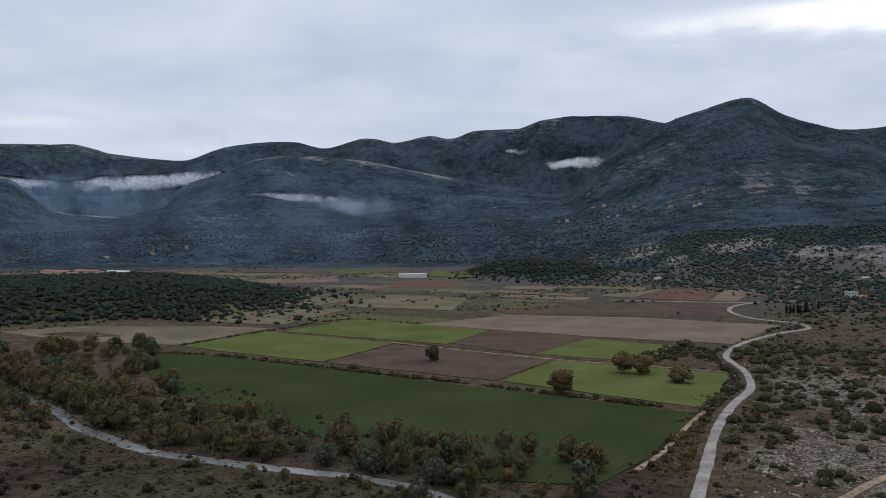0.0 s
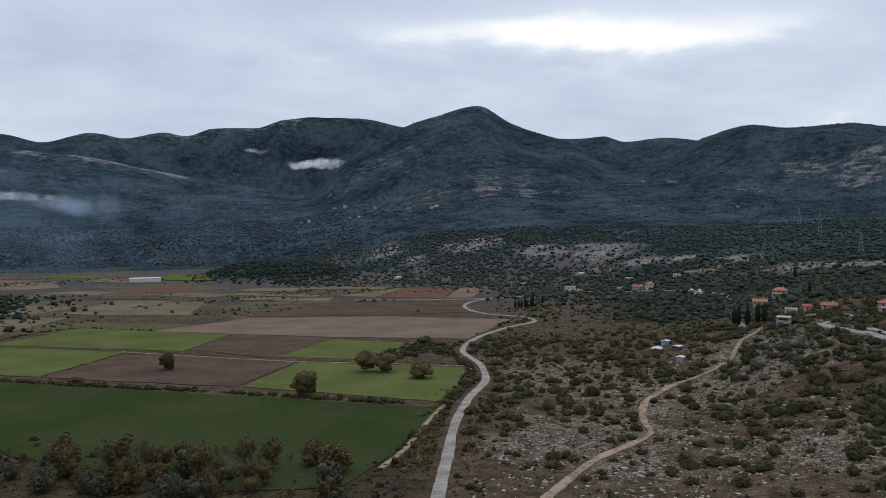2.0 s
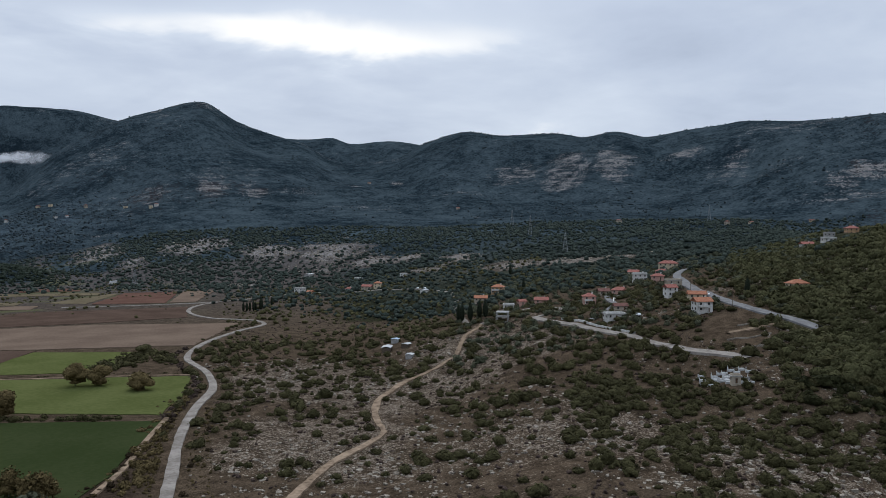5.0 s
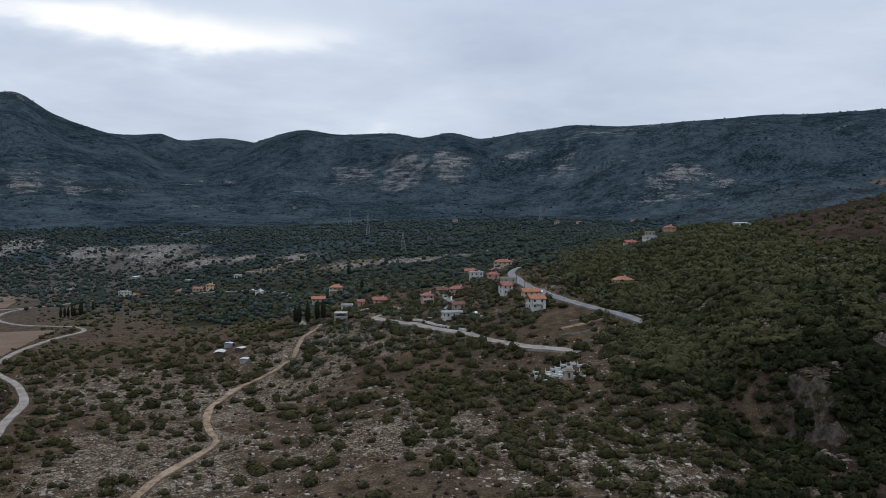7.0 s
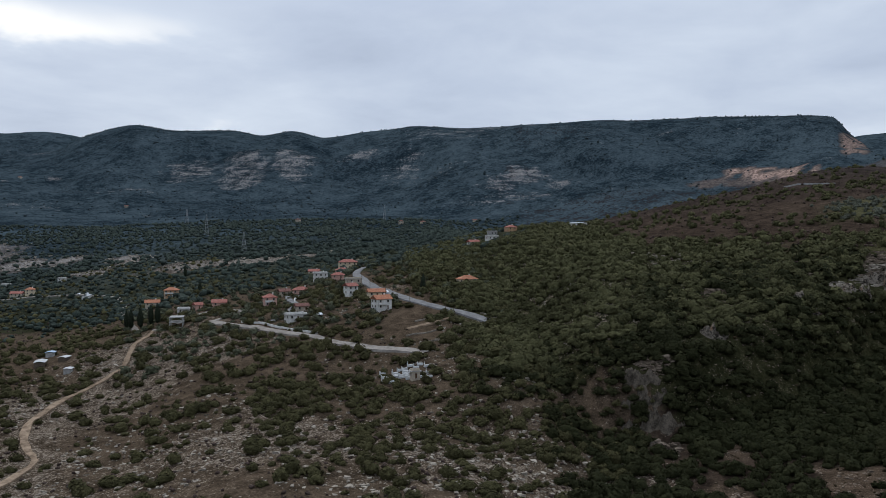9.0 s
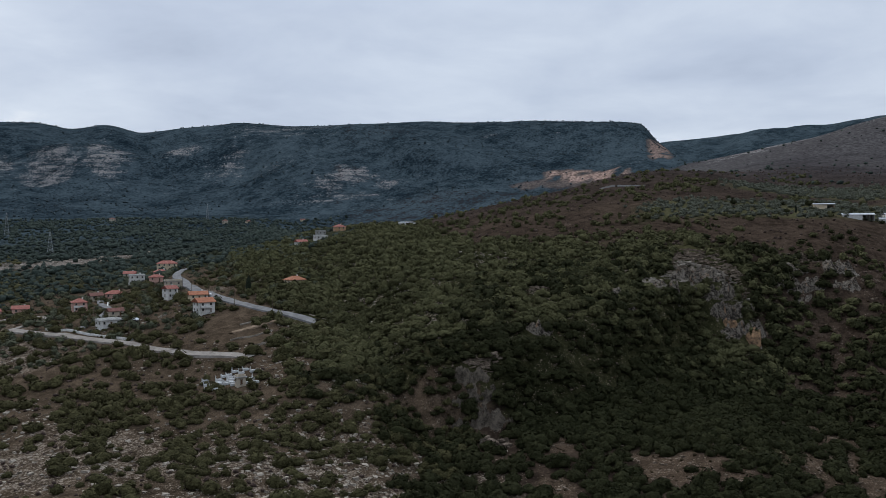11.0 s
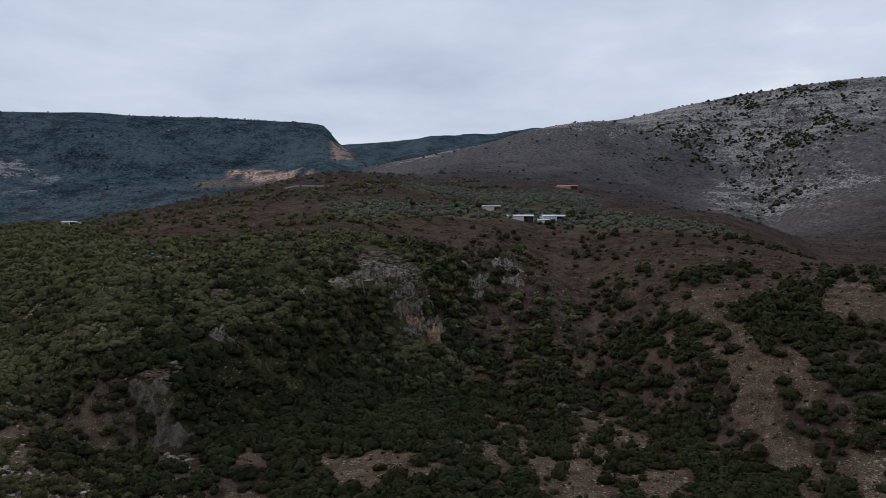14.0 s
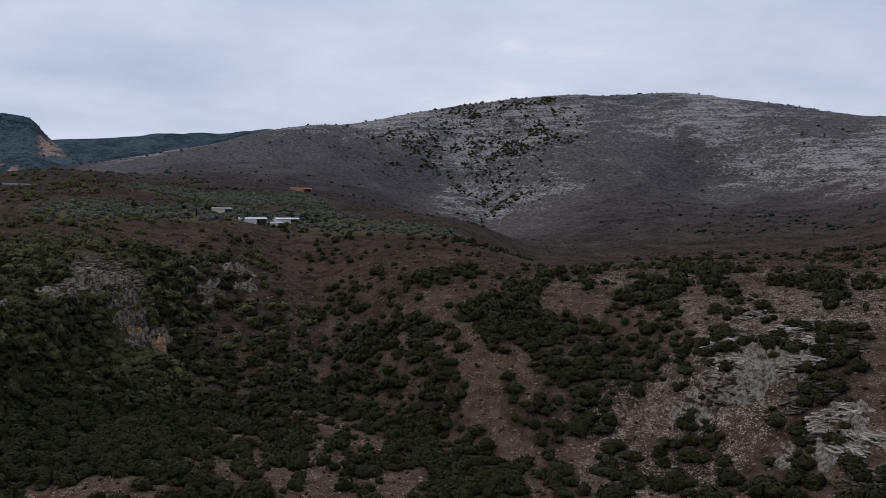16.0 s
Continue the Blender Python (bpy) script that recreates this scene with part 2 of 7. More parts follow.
def foliage(name, dark, light, rough=0.85):
    """Leaves: tone by plant, and lighter and darker sprays within each."""
    mat, nt, bsdf = start(name, rough, 0.03)
    att = nt.nodes.new("ShaderNodeAttribute")
    att.attribute_name = "tone"
    geo = nt.nodes.new("ShaderNodeNewGeometry")
    spray = noise_of(nt, 2.2, 4, 0.75)
    f = calc(nt, "ADD", calc(nt, "MULTIPLY", att.outputs["Fac"], 0.4), calc(nt, "ADD", calc(nt, "MULTIPLY", step(nt, spray, 0.38, 0.62), 0.42), calc(nt, "MULTIPLY", geo.outputs["Random Per Island"], 0.18)))
    link(nt, blend(nt, f, dark, light), bsdf.inputs["Base Color"])
    bump(nt, bsdf, noise_of(nt, 2.4, 4, 0.7), 1.0, 0.7)
    return mat


M_MAQUIS = foliage("evergreen_scrub_leaves", (0.025, 0.024, 0.010), (0.110, 0.100, 0.046))
M_OLIVE = foliage("olive_leaves", (0.040, 0.045, 0.026), (0.120, 0.124, 0.080))
M_GROVE = foliage("silvery_olive_leaves", (0.058, 0.062, 0.044), (0.140, 0.145, 0.108))
M_BROWN = foliage("autumn_leaves", (0.062, 0.047, 0.020), (0.172, 0.128, 0.058))
M_BANK = foliage("rusty_bank_scrub", (0.022, 0.017, 0.010), (0.066, 0.046, 0.026))
M_WEEDS = foliage("weeds_and_dry_grass", (0.036, 0.027, 0.013), (0.125, 0.092, 0.042))
# leaf greens shifted to blue with distance: haze painted in, less on the foothills
M_HAZED_WOOD = foliage("hazed_evergreen_leaves", (0.016, 0.025, 0.029), (0.064, 0.082, 0.086))
M_HAZED_FOOTHILL = foliage("hazed_foothill_leaves", (0.016, 0.024, 0.020), (0.066, 0.080, 0.064))
# oak leaves darkened in colour for the dim slopes and hollow
M_SHADED_OAK = foliage("shaded_oak_leaves", (0.012, 0.0138, 0.0055), (0.046, 0.047, 0.021))
M_MOUND_WOOD = foliage("pine_and_oak_leaves", (0.012, 0.019, 0.014), (0.040, 0.050, 0.034))
# oak leaves lightened in colour for the top-lit canopy of the spur
M_LIT_OAK = foliage("lit_oak_and_mastic_leaves", (0.024, 0.025, 0.010), (0.128, 0.123, 0.058))
M_CYPRESS = foliage("cypress_leaves", (0.010, 0.014, 0.009), (0.030, 0.036, 0.022))
M_DRY = foliage("dry_shrub_twigs", (0.040, 0.028, 0.024), (0.105, 0.075, 0.060))
M_BARK = mottled("grey_bark", (0.10, 0.085, 0.07), (0.22, 0.20, 0.17), 1.5)
M_LIMESTONE = mottled("limestone", (0.12, 0.102, 0.082), (0.32, 0.28, 0.23), 0.35, fine=2.2, bump_by=0.1)
M_CRAG = mottled("weathered_crag", (0.026, 0.022, 0.017), (0.125, 0.104, 0.081), 0.4, fine=2.2, bump_by=0.3)
M_RIB = mottled("layered_grey_limestone", (0.030, 0.025, 0.020), (0.22, 0.188, 0.150), 0.7, fine=2.6, bump_by=0.3)
M_KARST = mottled("bleached_limestone", (0.12, 0.102, 0.082), (0.35, 0.305, 0.245), 0.35, fine=2.2, bump_by=0.1)
M_SCREE = mottled("tan_scree", (0.07, 0.053, 0.040), (0.205, 0.163, 0.124), 0.35, fine=2.2, bump_by=0.1)
M_OCHRE_ROCK = mottled("ochre_stained_rock", (0.050, 0.036, 0.026), (0.30, 0.185, 0.105), 0.5, fine=1.6, bump_by=0.3)


def cliff_material():
    """Weathered limestone face: grey crust, pale breaks and ochre stains running down."""
    mat, nt, bsdf = start("limestone_face", 0.95, 0.0)
    run = nt.nodes.new("ShaderNodeMapping")
    run.inputs["Scale"].default_value = (0.5, 0.5, 0.12)
    link(nt, nt.nodes.new("ShaderNodeNewGeometry").outputs["Position"], run.inputs[0])
    streak = noise_of(nt, 1.0, 4, 0.6, run.outputs[0])
    crust = calc(nt, "ADD", calc(nt, "MULTIPLY", noise_of(nt, 0.35, 4, 0.65), 0.45), calc(nt, "MULTIPLY", noise_of(nt, 1.6, 4, 0.7), 0.55))
    col = blend(nt, step(nt, crust, 0.43, 0.57), (0.018, 0.015, 0.012), (0.19, 0.163, 0.132))
    col = blend(nt, calc(nt, "MULTIPLY", step(nt, streak, 0.57, 0.68), 0.6), col, (0.24, 0.145, 0.085))
    link(nt, col, bsdf.inputs["Base Color"])
    bump(nt, bsdf, calc(nt, "ADD", crust, noise_of(nt, 4.0, 3, 0.6)), 1.0, 0.5)
    return mat


M_CLIFF = cliff_material()



def tiles(name, dark, light):
    """Clay roof tiles: courses run along the slope in narrow rows."""
    mat, nt, bsdf = start(name, 0.8, 0.2)
    wave = nt.nodes.new("ShaderNodeTexWave")
    wave.inputs["Scale"].default_value, wave.inputs["Distortion"].default_value = 4.0, 0.6
    co = nt.nodes.new("ShaderNodeTexCoord")
    link(nt, co.outputs["Object"], wave.inputs["Vector"])
    patchy = noise_of(nt, 0.8, 4)
    f = calc(nt, "ADD", calc(nt, "MULTIPLY", step(nt, patchy, 0.3, 0.7), 0.7), calc(nt, "MULTIPLY", wave.outputs["Fac"], 0.3))
    link(nt, blend(nt, f, dark, light), bsdf.inputs["Base Color"])
    bump(nt, bsdf, wave.outputs["Fac"], 0.5, 0.06)
    return mat


M_ROOF_RED = tiles("red_roof_tiles", (0.19, 0.062, 0.046), (0.33, 0.130, 0.100))
M_ROOF_ORANGE = tiles("orange_roof_tiles", (0.24, 0.088, 0.045), (0.40, 0.170, 0.095))
M_ROOF_DARK = tiles("old_dark_roof_tiles", (0.10, 0.045, 0.035), (0.19, 0.085, 0.065))
M_PINK = mottled("pink_plaster", (0.42, 0.25, 0.20), (0.52, 0.33, 0.27), 0.5)
M_WHITE = mottled("white_plaster", (0.44, 0.425, 0.39), (0.64, 0.62, 0.58), 0.5)
M_CREAM = mottled("cream_plaster", (0.46, 0.37, 0.25), (0.58, 0.48, 0.34), 0.5)
M_BEIGE = mottled("beige_plaster", (0.34, 0.29, 0.22), (0.44, 0.38, 0.30), 0.5)
M_ORANGE_WALL = mottled("orange_plaster", (0.36, 0.22, 0.12), (0.46, 0.30, 0.18), 0.5)
M_CONCRETE = mottled("bare_concrete", (0.24, 0.235, 0.22), (0.36, 0.35, 0.33), 0.6)
M_FRAME = mottled("painted_frame", (0.30, 0.27, 0.23), (0.40, 0.36, 0.31), 2.0, rough=0.5)
M_DOOR = mottled("brown_door", (0.07, 0.04, 0.025), (0.12, 0.07, 0.04), 2.0, rough=0.6)
M_METAL_ROOF = mottled("weathered_sheet_metal", (0.22, 0.23, 0.235), (0.36, 0.37, 0.38), 0.4, rough=0.5, spec=0.4)
M_BLUE_ROOF = mottled("blue_sheet_metal", (0.14, 0.24, 0.34), (0.24, 0.36, 0.48), 0.4, rough=0.5, spec=0.4)
M_WHITE_ROOF = mottled("white_sheet_roof", (0.34, 0.35, 0.36), (0.50, 0.51, 0.52), 0.3, rough=0.6)
M_MARBLE = mottled("white_marble", (0.34, 0.34, 0.33), (0.58, 0.58, 0.57), 0.8, rough=0.5)
M_STEEL = mottled("galvanised_steel", (0.16, 0.17, 0.17), (0.27, 0.28, 0.28), 2.0, rough=0.5, spec=0.4)
M_POLE = mottled("wooden_pole", (0.07, 0.055, 0.04), (0.14, 0.11, 0.085), 2.0)
M_CAR_PAINT = mottled("white_car_paint", (0.62, 0.63, 0.64), (0.74, 0.75, 0.76), 0.5, rough=0.25, spec=0.5)
M_TYRE = mottled("rubber", (0.012, 0.012, 0.012), (0.03, 0.03, 0.03), 5.0)
M_GLASS, _nt, _b = start("window_glass", 0.08, 0.5)
_b.inputs["Base Color"].default_value = (0.02, 0.024, 0.028, 1)


def mist_material(name, colour, thick):
    """Thin drifting vapour: torn by noise, fading out to nothing at its rim."""
    mat = bpy.data.materials.new(name)
    mat.use_nodes = True
    nt = mat.node_tree
    nt.nodes.clear()
    out = nt.nodes.new("ShaderNodeOutputMaterial")
    mix = nt.nodes.new("ShaderNodeMixShader")
    clear = nt.nodes.new("ShaderNodeBsdfTransparent")
    white = nt.nodes.new("ShaderNodeBsdfDiffuse")
    thru = nt.nodes.new("ShaderNodeBsdfTranslucent")
    both = nt.nodes.new("ShaderNodeMixShader")
    white.inputs["Color"].default_value = thru.inputs["Color"].default_value = (*colour, 1)
    link(nt, white.outputs[0], both.inputs[1])
    link(nt, thru.outputs[0], both.inputs[2])
    att = nt.nodes.new("ShaderNodeAttribute")
    att.attribute_name = "tone"
    torn = calc(nt, "ADD", calc(nt, "MULTIPLY", noise_of(nt, 0.008, 5, 0.6), 0.6), calc(nt, "MULTIPLY", noise_of(nt, 0.03, 4, 0.6), 0.4))
    f = step(nt, calc(nt, "ADD", calc(nt, "MULTIPLY", calc(nt, "SUBTRACT", torn, 0.5), 3.4), att.outputs["Fac"]), 0.35, 1.25)
    link(nt, calc(nt, "MULTIPLY", f, thick, True), mix.inputs[0])
    link(nt, clear.outputs[0], mix.inputs[1])
    link(nt, both.outputs[0], mix.inputs[2])
    link(nt, mix.outputs[0], out.inputs[0])
    return mat


M_MIST = mist_material("valley_mist", (0.88, 0.9, 0.93), 0.45)
# blue see-through sheet colours that imitate aerial haze
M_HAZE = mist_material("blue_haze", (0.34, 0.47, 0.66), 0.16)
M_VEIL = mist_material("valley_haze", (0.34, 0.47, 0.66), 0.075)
M_SMOKE = mist_material("thin_blue_smoke", (0.62, 0.74, 0.88), 0.2)

# ---- relief ----
def mono_slopes(X, Y):
    """Slopes of a monotone cubic through the rows of knots X, Y."""
    h = np.diff(X, axis=1)
    d = np.diff(Y, axis=1) / h
    m = np.zeros_like(Y)
    same = d[:, 1:] * d[:, :-1] > 0
    w1, w2 = 2 * h[:, 1:] + h[:, :-1], h[:, 1:] + 2 * h[:, :-1]
    a, b = np.where(same, d[:, :-1], 1.0), np.where(same, d[:, 1:], 1.0)
    m[:, 1:-1] = np.where(same, (w1 + w2) / (w1 / a + w2 / b), 0)
    m[:, 0], m[:, -1] = d[:, 0], d[:, -1]
    return m


def mono_rows(X, Y, x):
    """The monotone cubic of each row, at one x for each row."""
    m = mono_slopes(X, Y)
    x = np.clip(x, X[:, 0], X[:, -1])
    k = np.clip((X <= x[:, None]).sum(1) - 1, 0, X.shape[1] - 2)
    i = np.arange(len(X))
    h = X[i, k + 1] - X[i, k]
    s = (x - X[i, k]) / h
    return ((2 * s**3 - 3 * s**2 + 1) * Y[i, k] + (s**3 - 2 * s**2 + s) * h * m[i, k]
            + (3 * s**2 - 2 * s**3) * Y[i, k + 1] + (s**3 - s**2) * h * m[i, k + 1])


def mono(xk, yk, x):
    n = len(x)
    return mono_rows(np.broadcast_to(np.asarray(xk, float), (n, len(xk))), np.broadcast_to(np.asarray(yk, float), (n, len(yk))), np.asarray(x, float))


def lattice(ix, iy, seed):
    v = np.sin(ix * 127.1 + iy * 311.7 + seed * 74.7) * 43758.5453
    return v - np.floor(v)


def vnoise(x, y, seed=0):
    """Smooth lattice noise, 0 to 1."""
    ix, iy = np.floor(x), np.floor(y)
    fx, fy = x - ix, y - iy
    fx, fy = fx * fx * (3 - 2 * fx), fy * fy * (3 - 2 * fy)
    a, b = lattice(ix, iy, seed), lattice(ix + 1, iy, seed)
    c, d = lattice(ix, iy + 1, seed), lattice(ix + 1, iy + 1, seed)
    return (a + (b - a) * fx) * (1 - fy) + (c + (d - c) * fx) * fy


def fbm(x, y, seed=0, octaves=4):
    out, amp, tot = 0.0, 1.0, 0.0
    for k in range(octaves):
        out = out + amp * vnoise(x * 2**k + 13 * k, y * 2**k - 7 * k, seed + k)
        tot += amp
        amp *= 0.5
    return out / tot


def smooth(a, b, x):
    s = np.clip((x - a) / (b - a), 0, 1)
    return s * s * (3 - 2 * s)


# cross-sections of the land: bearing in degrees, then distance and height, outward from the middle
SECTIONS = []


def section(bearing, *stations):
    SECTIONS.append((bearing, stations))


section(-115, (60, 12), (220, 6), (400, 0), (700, 0), (1200, 0), (1800, 3), (2400, 60))
section(-60, (60, 6), (220, 2), (400, 0), (700, 0), (1200, 0), (1800, 3), (2400, 60))
section(-28, (60, 3), (220, 1), (400, 0), (700, 0), (1200, 1), (1750, 3), (2400, 60))
section(-10, (60, 3), (220, 1), (400, 0), (700, 0), (1200, 0), (1780, 3), (2450, 85))
section(5, (60, 4), (220, 1), (400, 0), (700, 0), (1200, 0), (1600, 4), (2300, 80))
section(12, (60, 6), (220, 2), (400, 0), (700, 0), (1200, 0), (1420, 14), (2200, 110))
section(19, (60, 10), (230, 2), (400, 0), (700, 0), (1150, 2), (1500, 48), (2150, 150))
section(27, (60, 14), (240, 3), (400, 1), (650, 2), (1000, 6), (1450, 52), (2100, 135))
section(35, (60, 20), (250, 5), (376, 2), (530, 10), (800, 18), (1300, 52), (1950, 108))
section(42, (60, 24), (260, 10), (400, 14), (545, 26), (800, 36), (1250, 62), (1900, 110))
section(48, (60, 24), (266, 11), (400, 20), (520, 34), (800, 44), (1250, 66), (1900, 115))
section(54, (60, 22), (280, 12), (340, 19), (480, 38), (650, 54), (1000, 58), (1800, 105))
section(60, (60, 20), (270, 8), (335, 21), (450, 36), (600, 60), (760, 74), (1350, 62))
section(66, (60, 10), (260, 0), (316, 4), (338, 28), (415, 49), (860, 84), (1350, 72))
section(75, (60, 5), (250, 0), (340, 6), (376, 36), (470, 59), (960, 115), (1400, 95))
section(83, (60, 5), (370, 6), (428, 26), (452, 51), (570, 81), (1000, 143), (1450, 166))
section(90, (60, 5), (390, -1), (468, 27), (506, 56), (640, 87), (950, 124), (1300, 165))
section(97, (60, 8), (240, -3), (370, -2), (460, 25), (560, 58), (760, 98), (1250, 150))
section(106, (60, 15), (230, 0), (305, -1), (352, 22), (455, 51), (760, 82), (1200, 114))
section(114, (60, 20), (220, 2), (280, 0), (350, 24), (480, 58), (740, 47), (1200, 114))
section(121, (60, 25), (200, 5), (255, 5), (325, 40), (460, 57), (760, 60), (1180, 112))
section(130, (60, 30), (180, 10), (240, 15), (320, 45), (430, 58), (760, 66), (1150, 118))
section(140, (60, 30), (180, 15), (240, 22), (320, 48), (420, 60), (600, 75), (1100, 130))
section(190, (60, 30), (180, 30), (240, 30), (320, 40), (420, 50), (600, 70), (1100, 120))
section(245, (60, 12), (220, 6), (400, 0), (700, 0), (1200, 0), (1800, 3), (2400, 60))

# crest lines: bearing, distance, height
NORTH_RANGE = [(-115, 3400, 260), (-27.7, 3400, 250), (-25.9, 3400, 191), (-24.3, 3400, 124), (-21.4, 3400, 110), (-18.3, 3400, 154), (-17.3, 3400, 220),
               (-14.4, 3400, 288), (-12.6, 3400, 334), (-10, 3400, 352), (-7, 3400, 345), (-3.6, 3400, 317), (-0.5, 3400, 283), (4.5, 3400, 237), (8.2, 3400, 198),
               (10.1, 3400, 276), (11.9, 3400, 357), (14.8, 3400, 474), (17, 3400, 519), (19.7, 3400, 557), (22.1, 3390, 483), (24, 3370, 440)]
MIDDLE_RANGE = [(26.4, 3300, 394), (28.2, 3250, 335), (29.5, 3205, 318), (32.4, 3205, 336), (34.3, 3205, 390), (37.3, 3205, 437), (39.5, 3200, 423), (42.9, 3100, 420),
                (45.2, 2950, 388), (47.1, 2914, 401), (49.2, 2914, 381), (52.7, 2913, 407), (55.7, 2912, 417), (59.3, 2912, 412), (63, 2850, 418), (69.3, 2720, 410),
                (74, 2715, 408), (78.7, 2714, 401), (81.6, 2713, 390), (82.5, 2700, 348), (83.4, 2500, 290)]
EAST_HILL = [(84.5, 1930, 219), (87.6, 1926, 231), (91.4, 1924, 251), (95.5, 1922, 289), (98.2, 1920, 301), (101.9, 1918, 318), (105.6, 1916, 340), (109.2, 1914, 358),
             (112.6, 1912, 370), (116.9, 1910, 377), (121.6, 1910, 375), (126.2, 1908, 353), (129.5, 1906, 333), (134.8, 1902, 302), (160, 1900, 290), (190, 2200, 300), (245, 3400, 260)]
BACK_RANGE = [(-115, 440), (-27.7, 445), (-23.9, 457), (-21.3, 416), (-17.2, 394), (-14.4, 463), (-11.5, 495), (-10, 497), (-8.1, 468), (-5.1, 519), (-3.2, 503), (-0.9, 535),
              (0.4, 521), (2.2, 561), (5, 573), (6.7, 615), (8.6, 629), (11.6, 627), (14.8, 587), (18, 550), (22, 530), (26.5, 522), (28.2, 532), (29.5, 505), (32.4, 520),
              (34.3, 501), (38, 450), (78, 440), (83.4, 493), (86.6, 513), (90, 537), (92.5, 548), (96, 565), (104, 540), (140, 400), (245, 440)]
CREST = NORTH_RANGE + MIDDLE_RANGE + EAST_HILL


def knots(az):
    """Distances and heights of the profile's knots at bearings az (degrees)."""
    b = [s[0] for s in SECTIONS]
    R, Z = [np.zeros(len(az))], [np.full(len(az), 8.0)]
    for k in range(7):
        R.append(mono(b, [s[1][k][0] for s in SECTIONS], az))
        Z.append(mono(b, [s[1][k][1] for s in SECTIONS], az))
    ca = [c[0] for c in CREST]
    ra, za = mono(ca, [c[1] for c in CREST], az), mono(ca, [c[2] for c in CREST], az)
    zb = mono([c[0] for c in BACK_RANGE], [c[1] for c in BACK_RANGE], az)
    R += [ra, ra + 0.4 * (4300 - ra), np.full(len(az), 4300.0), np.full(len(az), 4950.0)]
    Z += [za, np.minimum(za - 25, 0.55 * zb), zb, 0.7 * zb]
    return np.stack(R, 1), np.stack(Z, 1)


MOUNDS = [(-23, 900, 26, 190, 215), (6.3, 1340, 24, 100, 110), (1, 1950, 25, 200, 120), (-14, 2000, 22, 260, 140)]  # bearing, distance, height, width across, along


def height(x, y):
    """Height of the ground at x, y (arrays)."""
    x, y = np.asarray(x, float), np.asarray(y, float)
    az = np.degrees(np.arctan2(x, y))
    az = np.where(az < -115, az + 360, az)
    r = np.hypot(x, y)
    R, Z = knots(az)
    z = mono_rows(R, Z, r)
    for b, d, h, w, l in MOUNDS:
        da = (az - b) * math.pi / 180 * d
        z = z + h * np.exp(-((da / w)**2 + ((r - d) / l)**2)**2)
    # spurs and gullies on the slopes, and smaller unevenness that grows with the steepness of the land
    u = smooth(0, 0.45, (r - R[:, 7]) / (R[:, 8] - R[:, 7])) * (1 - smooth(0.55, 0.93, (r - R[:, 7]) / (R[:, 8] - R[:, 7])))
    wx, wy = x + 220 * fbm(x / 500, y / 500, 71, 2), y + 220 * fbm(x / 500, y / 500, 72, 2)
    spur = np.abs(2 * fbm(wx / 620, wy / 620, 3, 3) - 1)
    z = z + u * (spur - 0.22) * np.clip(0.42 * (Z[:, 8] - Z[:, 7]), 0, 120)
    far = smooth(1500, 2600, r)
    back = smooth(0, 300, r - R[:, 9]) * (1 - smooth(4000, 4250, r))
    z = z + back * 60 * (fbm(az * 0.6, r / 900, 9, 3) - 0.5)
    z = z + far * (26 * (fbm(x / 330, y / 330, 6, 2) - 0.5) * u + 12 * (fbm(x / 130, y / 130, 5, 4) - 0.5)) * (1 - 0.4 * smooth(0.95, 1.0, r / R[:, 8]) * (r < R[:, 8] + 200))
    hill = smooth(26, 34, az) * (1 - far) * smooth(160, 230, r) + (1 - smooth(26, 34, az)) * smooth(1300, 1600, r) * (1 - far)
    z = z + hill * (5.0 * (fbm(x / 60, y / 60, 21, 3) - 0.5) + 1.2 * (fbm(x / 9, y / 9, 31, 3) - 0.5))
    # the gully of the eastern hill
    gb = 110.5 - 0.0035 * (r - 1150)
    z = z - smooth(900, 1200, r) * (1 - smooth(1600, 1860, r)) * 40 * np.exp(-np.abs((az - gb) * math.pi / 180 * r / 75)**1.4)
    for b, slant, mid, reach, deep, wide in ((122.5, -0.011, 1500, 330, 26, 60), (127.5, -0.010, 1420, 300, 20, 55), (103.5, -0.006, 1500, 260, 16, 60)):
        off = (az - b - slant * (r - mid)) * math.pi / 180 * r
        z = z - deep * np.exp(-((r - mid) / reach)**4) * np.exp(-np.abs(off / wide)**1.4)
    return z


# ---- the land ----
def part(name, bm, material, parent=None, label=""):
    """Links a bmesh as one mesh object under a thing or a part."""
    me = bpy.data.meshes.new(name)
    bm.to_mesh(me)
    bm.free()
    if material:
        me.materials.append(material)
    ob = new(name, me)
    ob.parent = parent
    return tagged(ob, label)


def mesh_of(name, verts, faces, material, flat=True):
    """A mesh from arrays: verts (n, 3), faces (m, 3 or 4)."""
    verts, faces = np.asarray(verts, np.float32), np.asarray(faces, np.int32)
    me = bpy.data.meshes.new(name)
    me.vertices.add(len(verts))
    me.vertices.foreach_set("co", verts.ravel())
    me.loops.add(faces.size)
    me.loops.foreach_set("vertex_index", faces.ravel())
    me.polygons.add(len(faces))
    me.polygons.foreach_set("loop_start", np.arange(0, faces.size, faces.shape[1], dtype=np.int32))
    me.polygons.foreach_set("use_smooth", np.full(len(faces), not flat))
    me.update(calc_edges=True)
    me.materials.append(material)
    return me


def band(v, a, b, c, d):
    """1 between b and c, falling to 0 at a and d."""
    return smooth(a, b, v) * (1 - smooth(c, d, v))


PATCHES = {"outcrop": [], "scree": [], "terrace": [], "heath": []}


def patch(kind, bearing, r, wide, deep, amount=1.0):
    """A ragged patch of ground cover: its middle, half its width in degrees and half its depth in metres."""
    PATCHES[kind].append((bearing, r, wide, deep, amount))


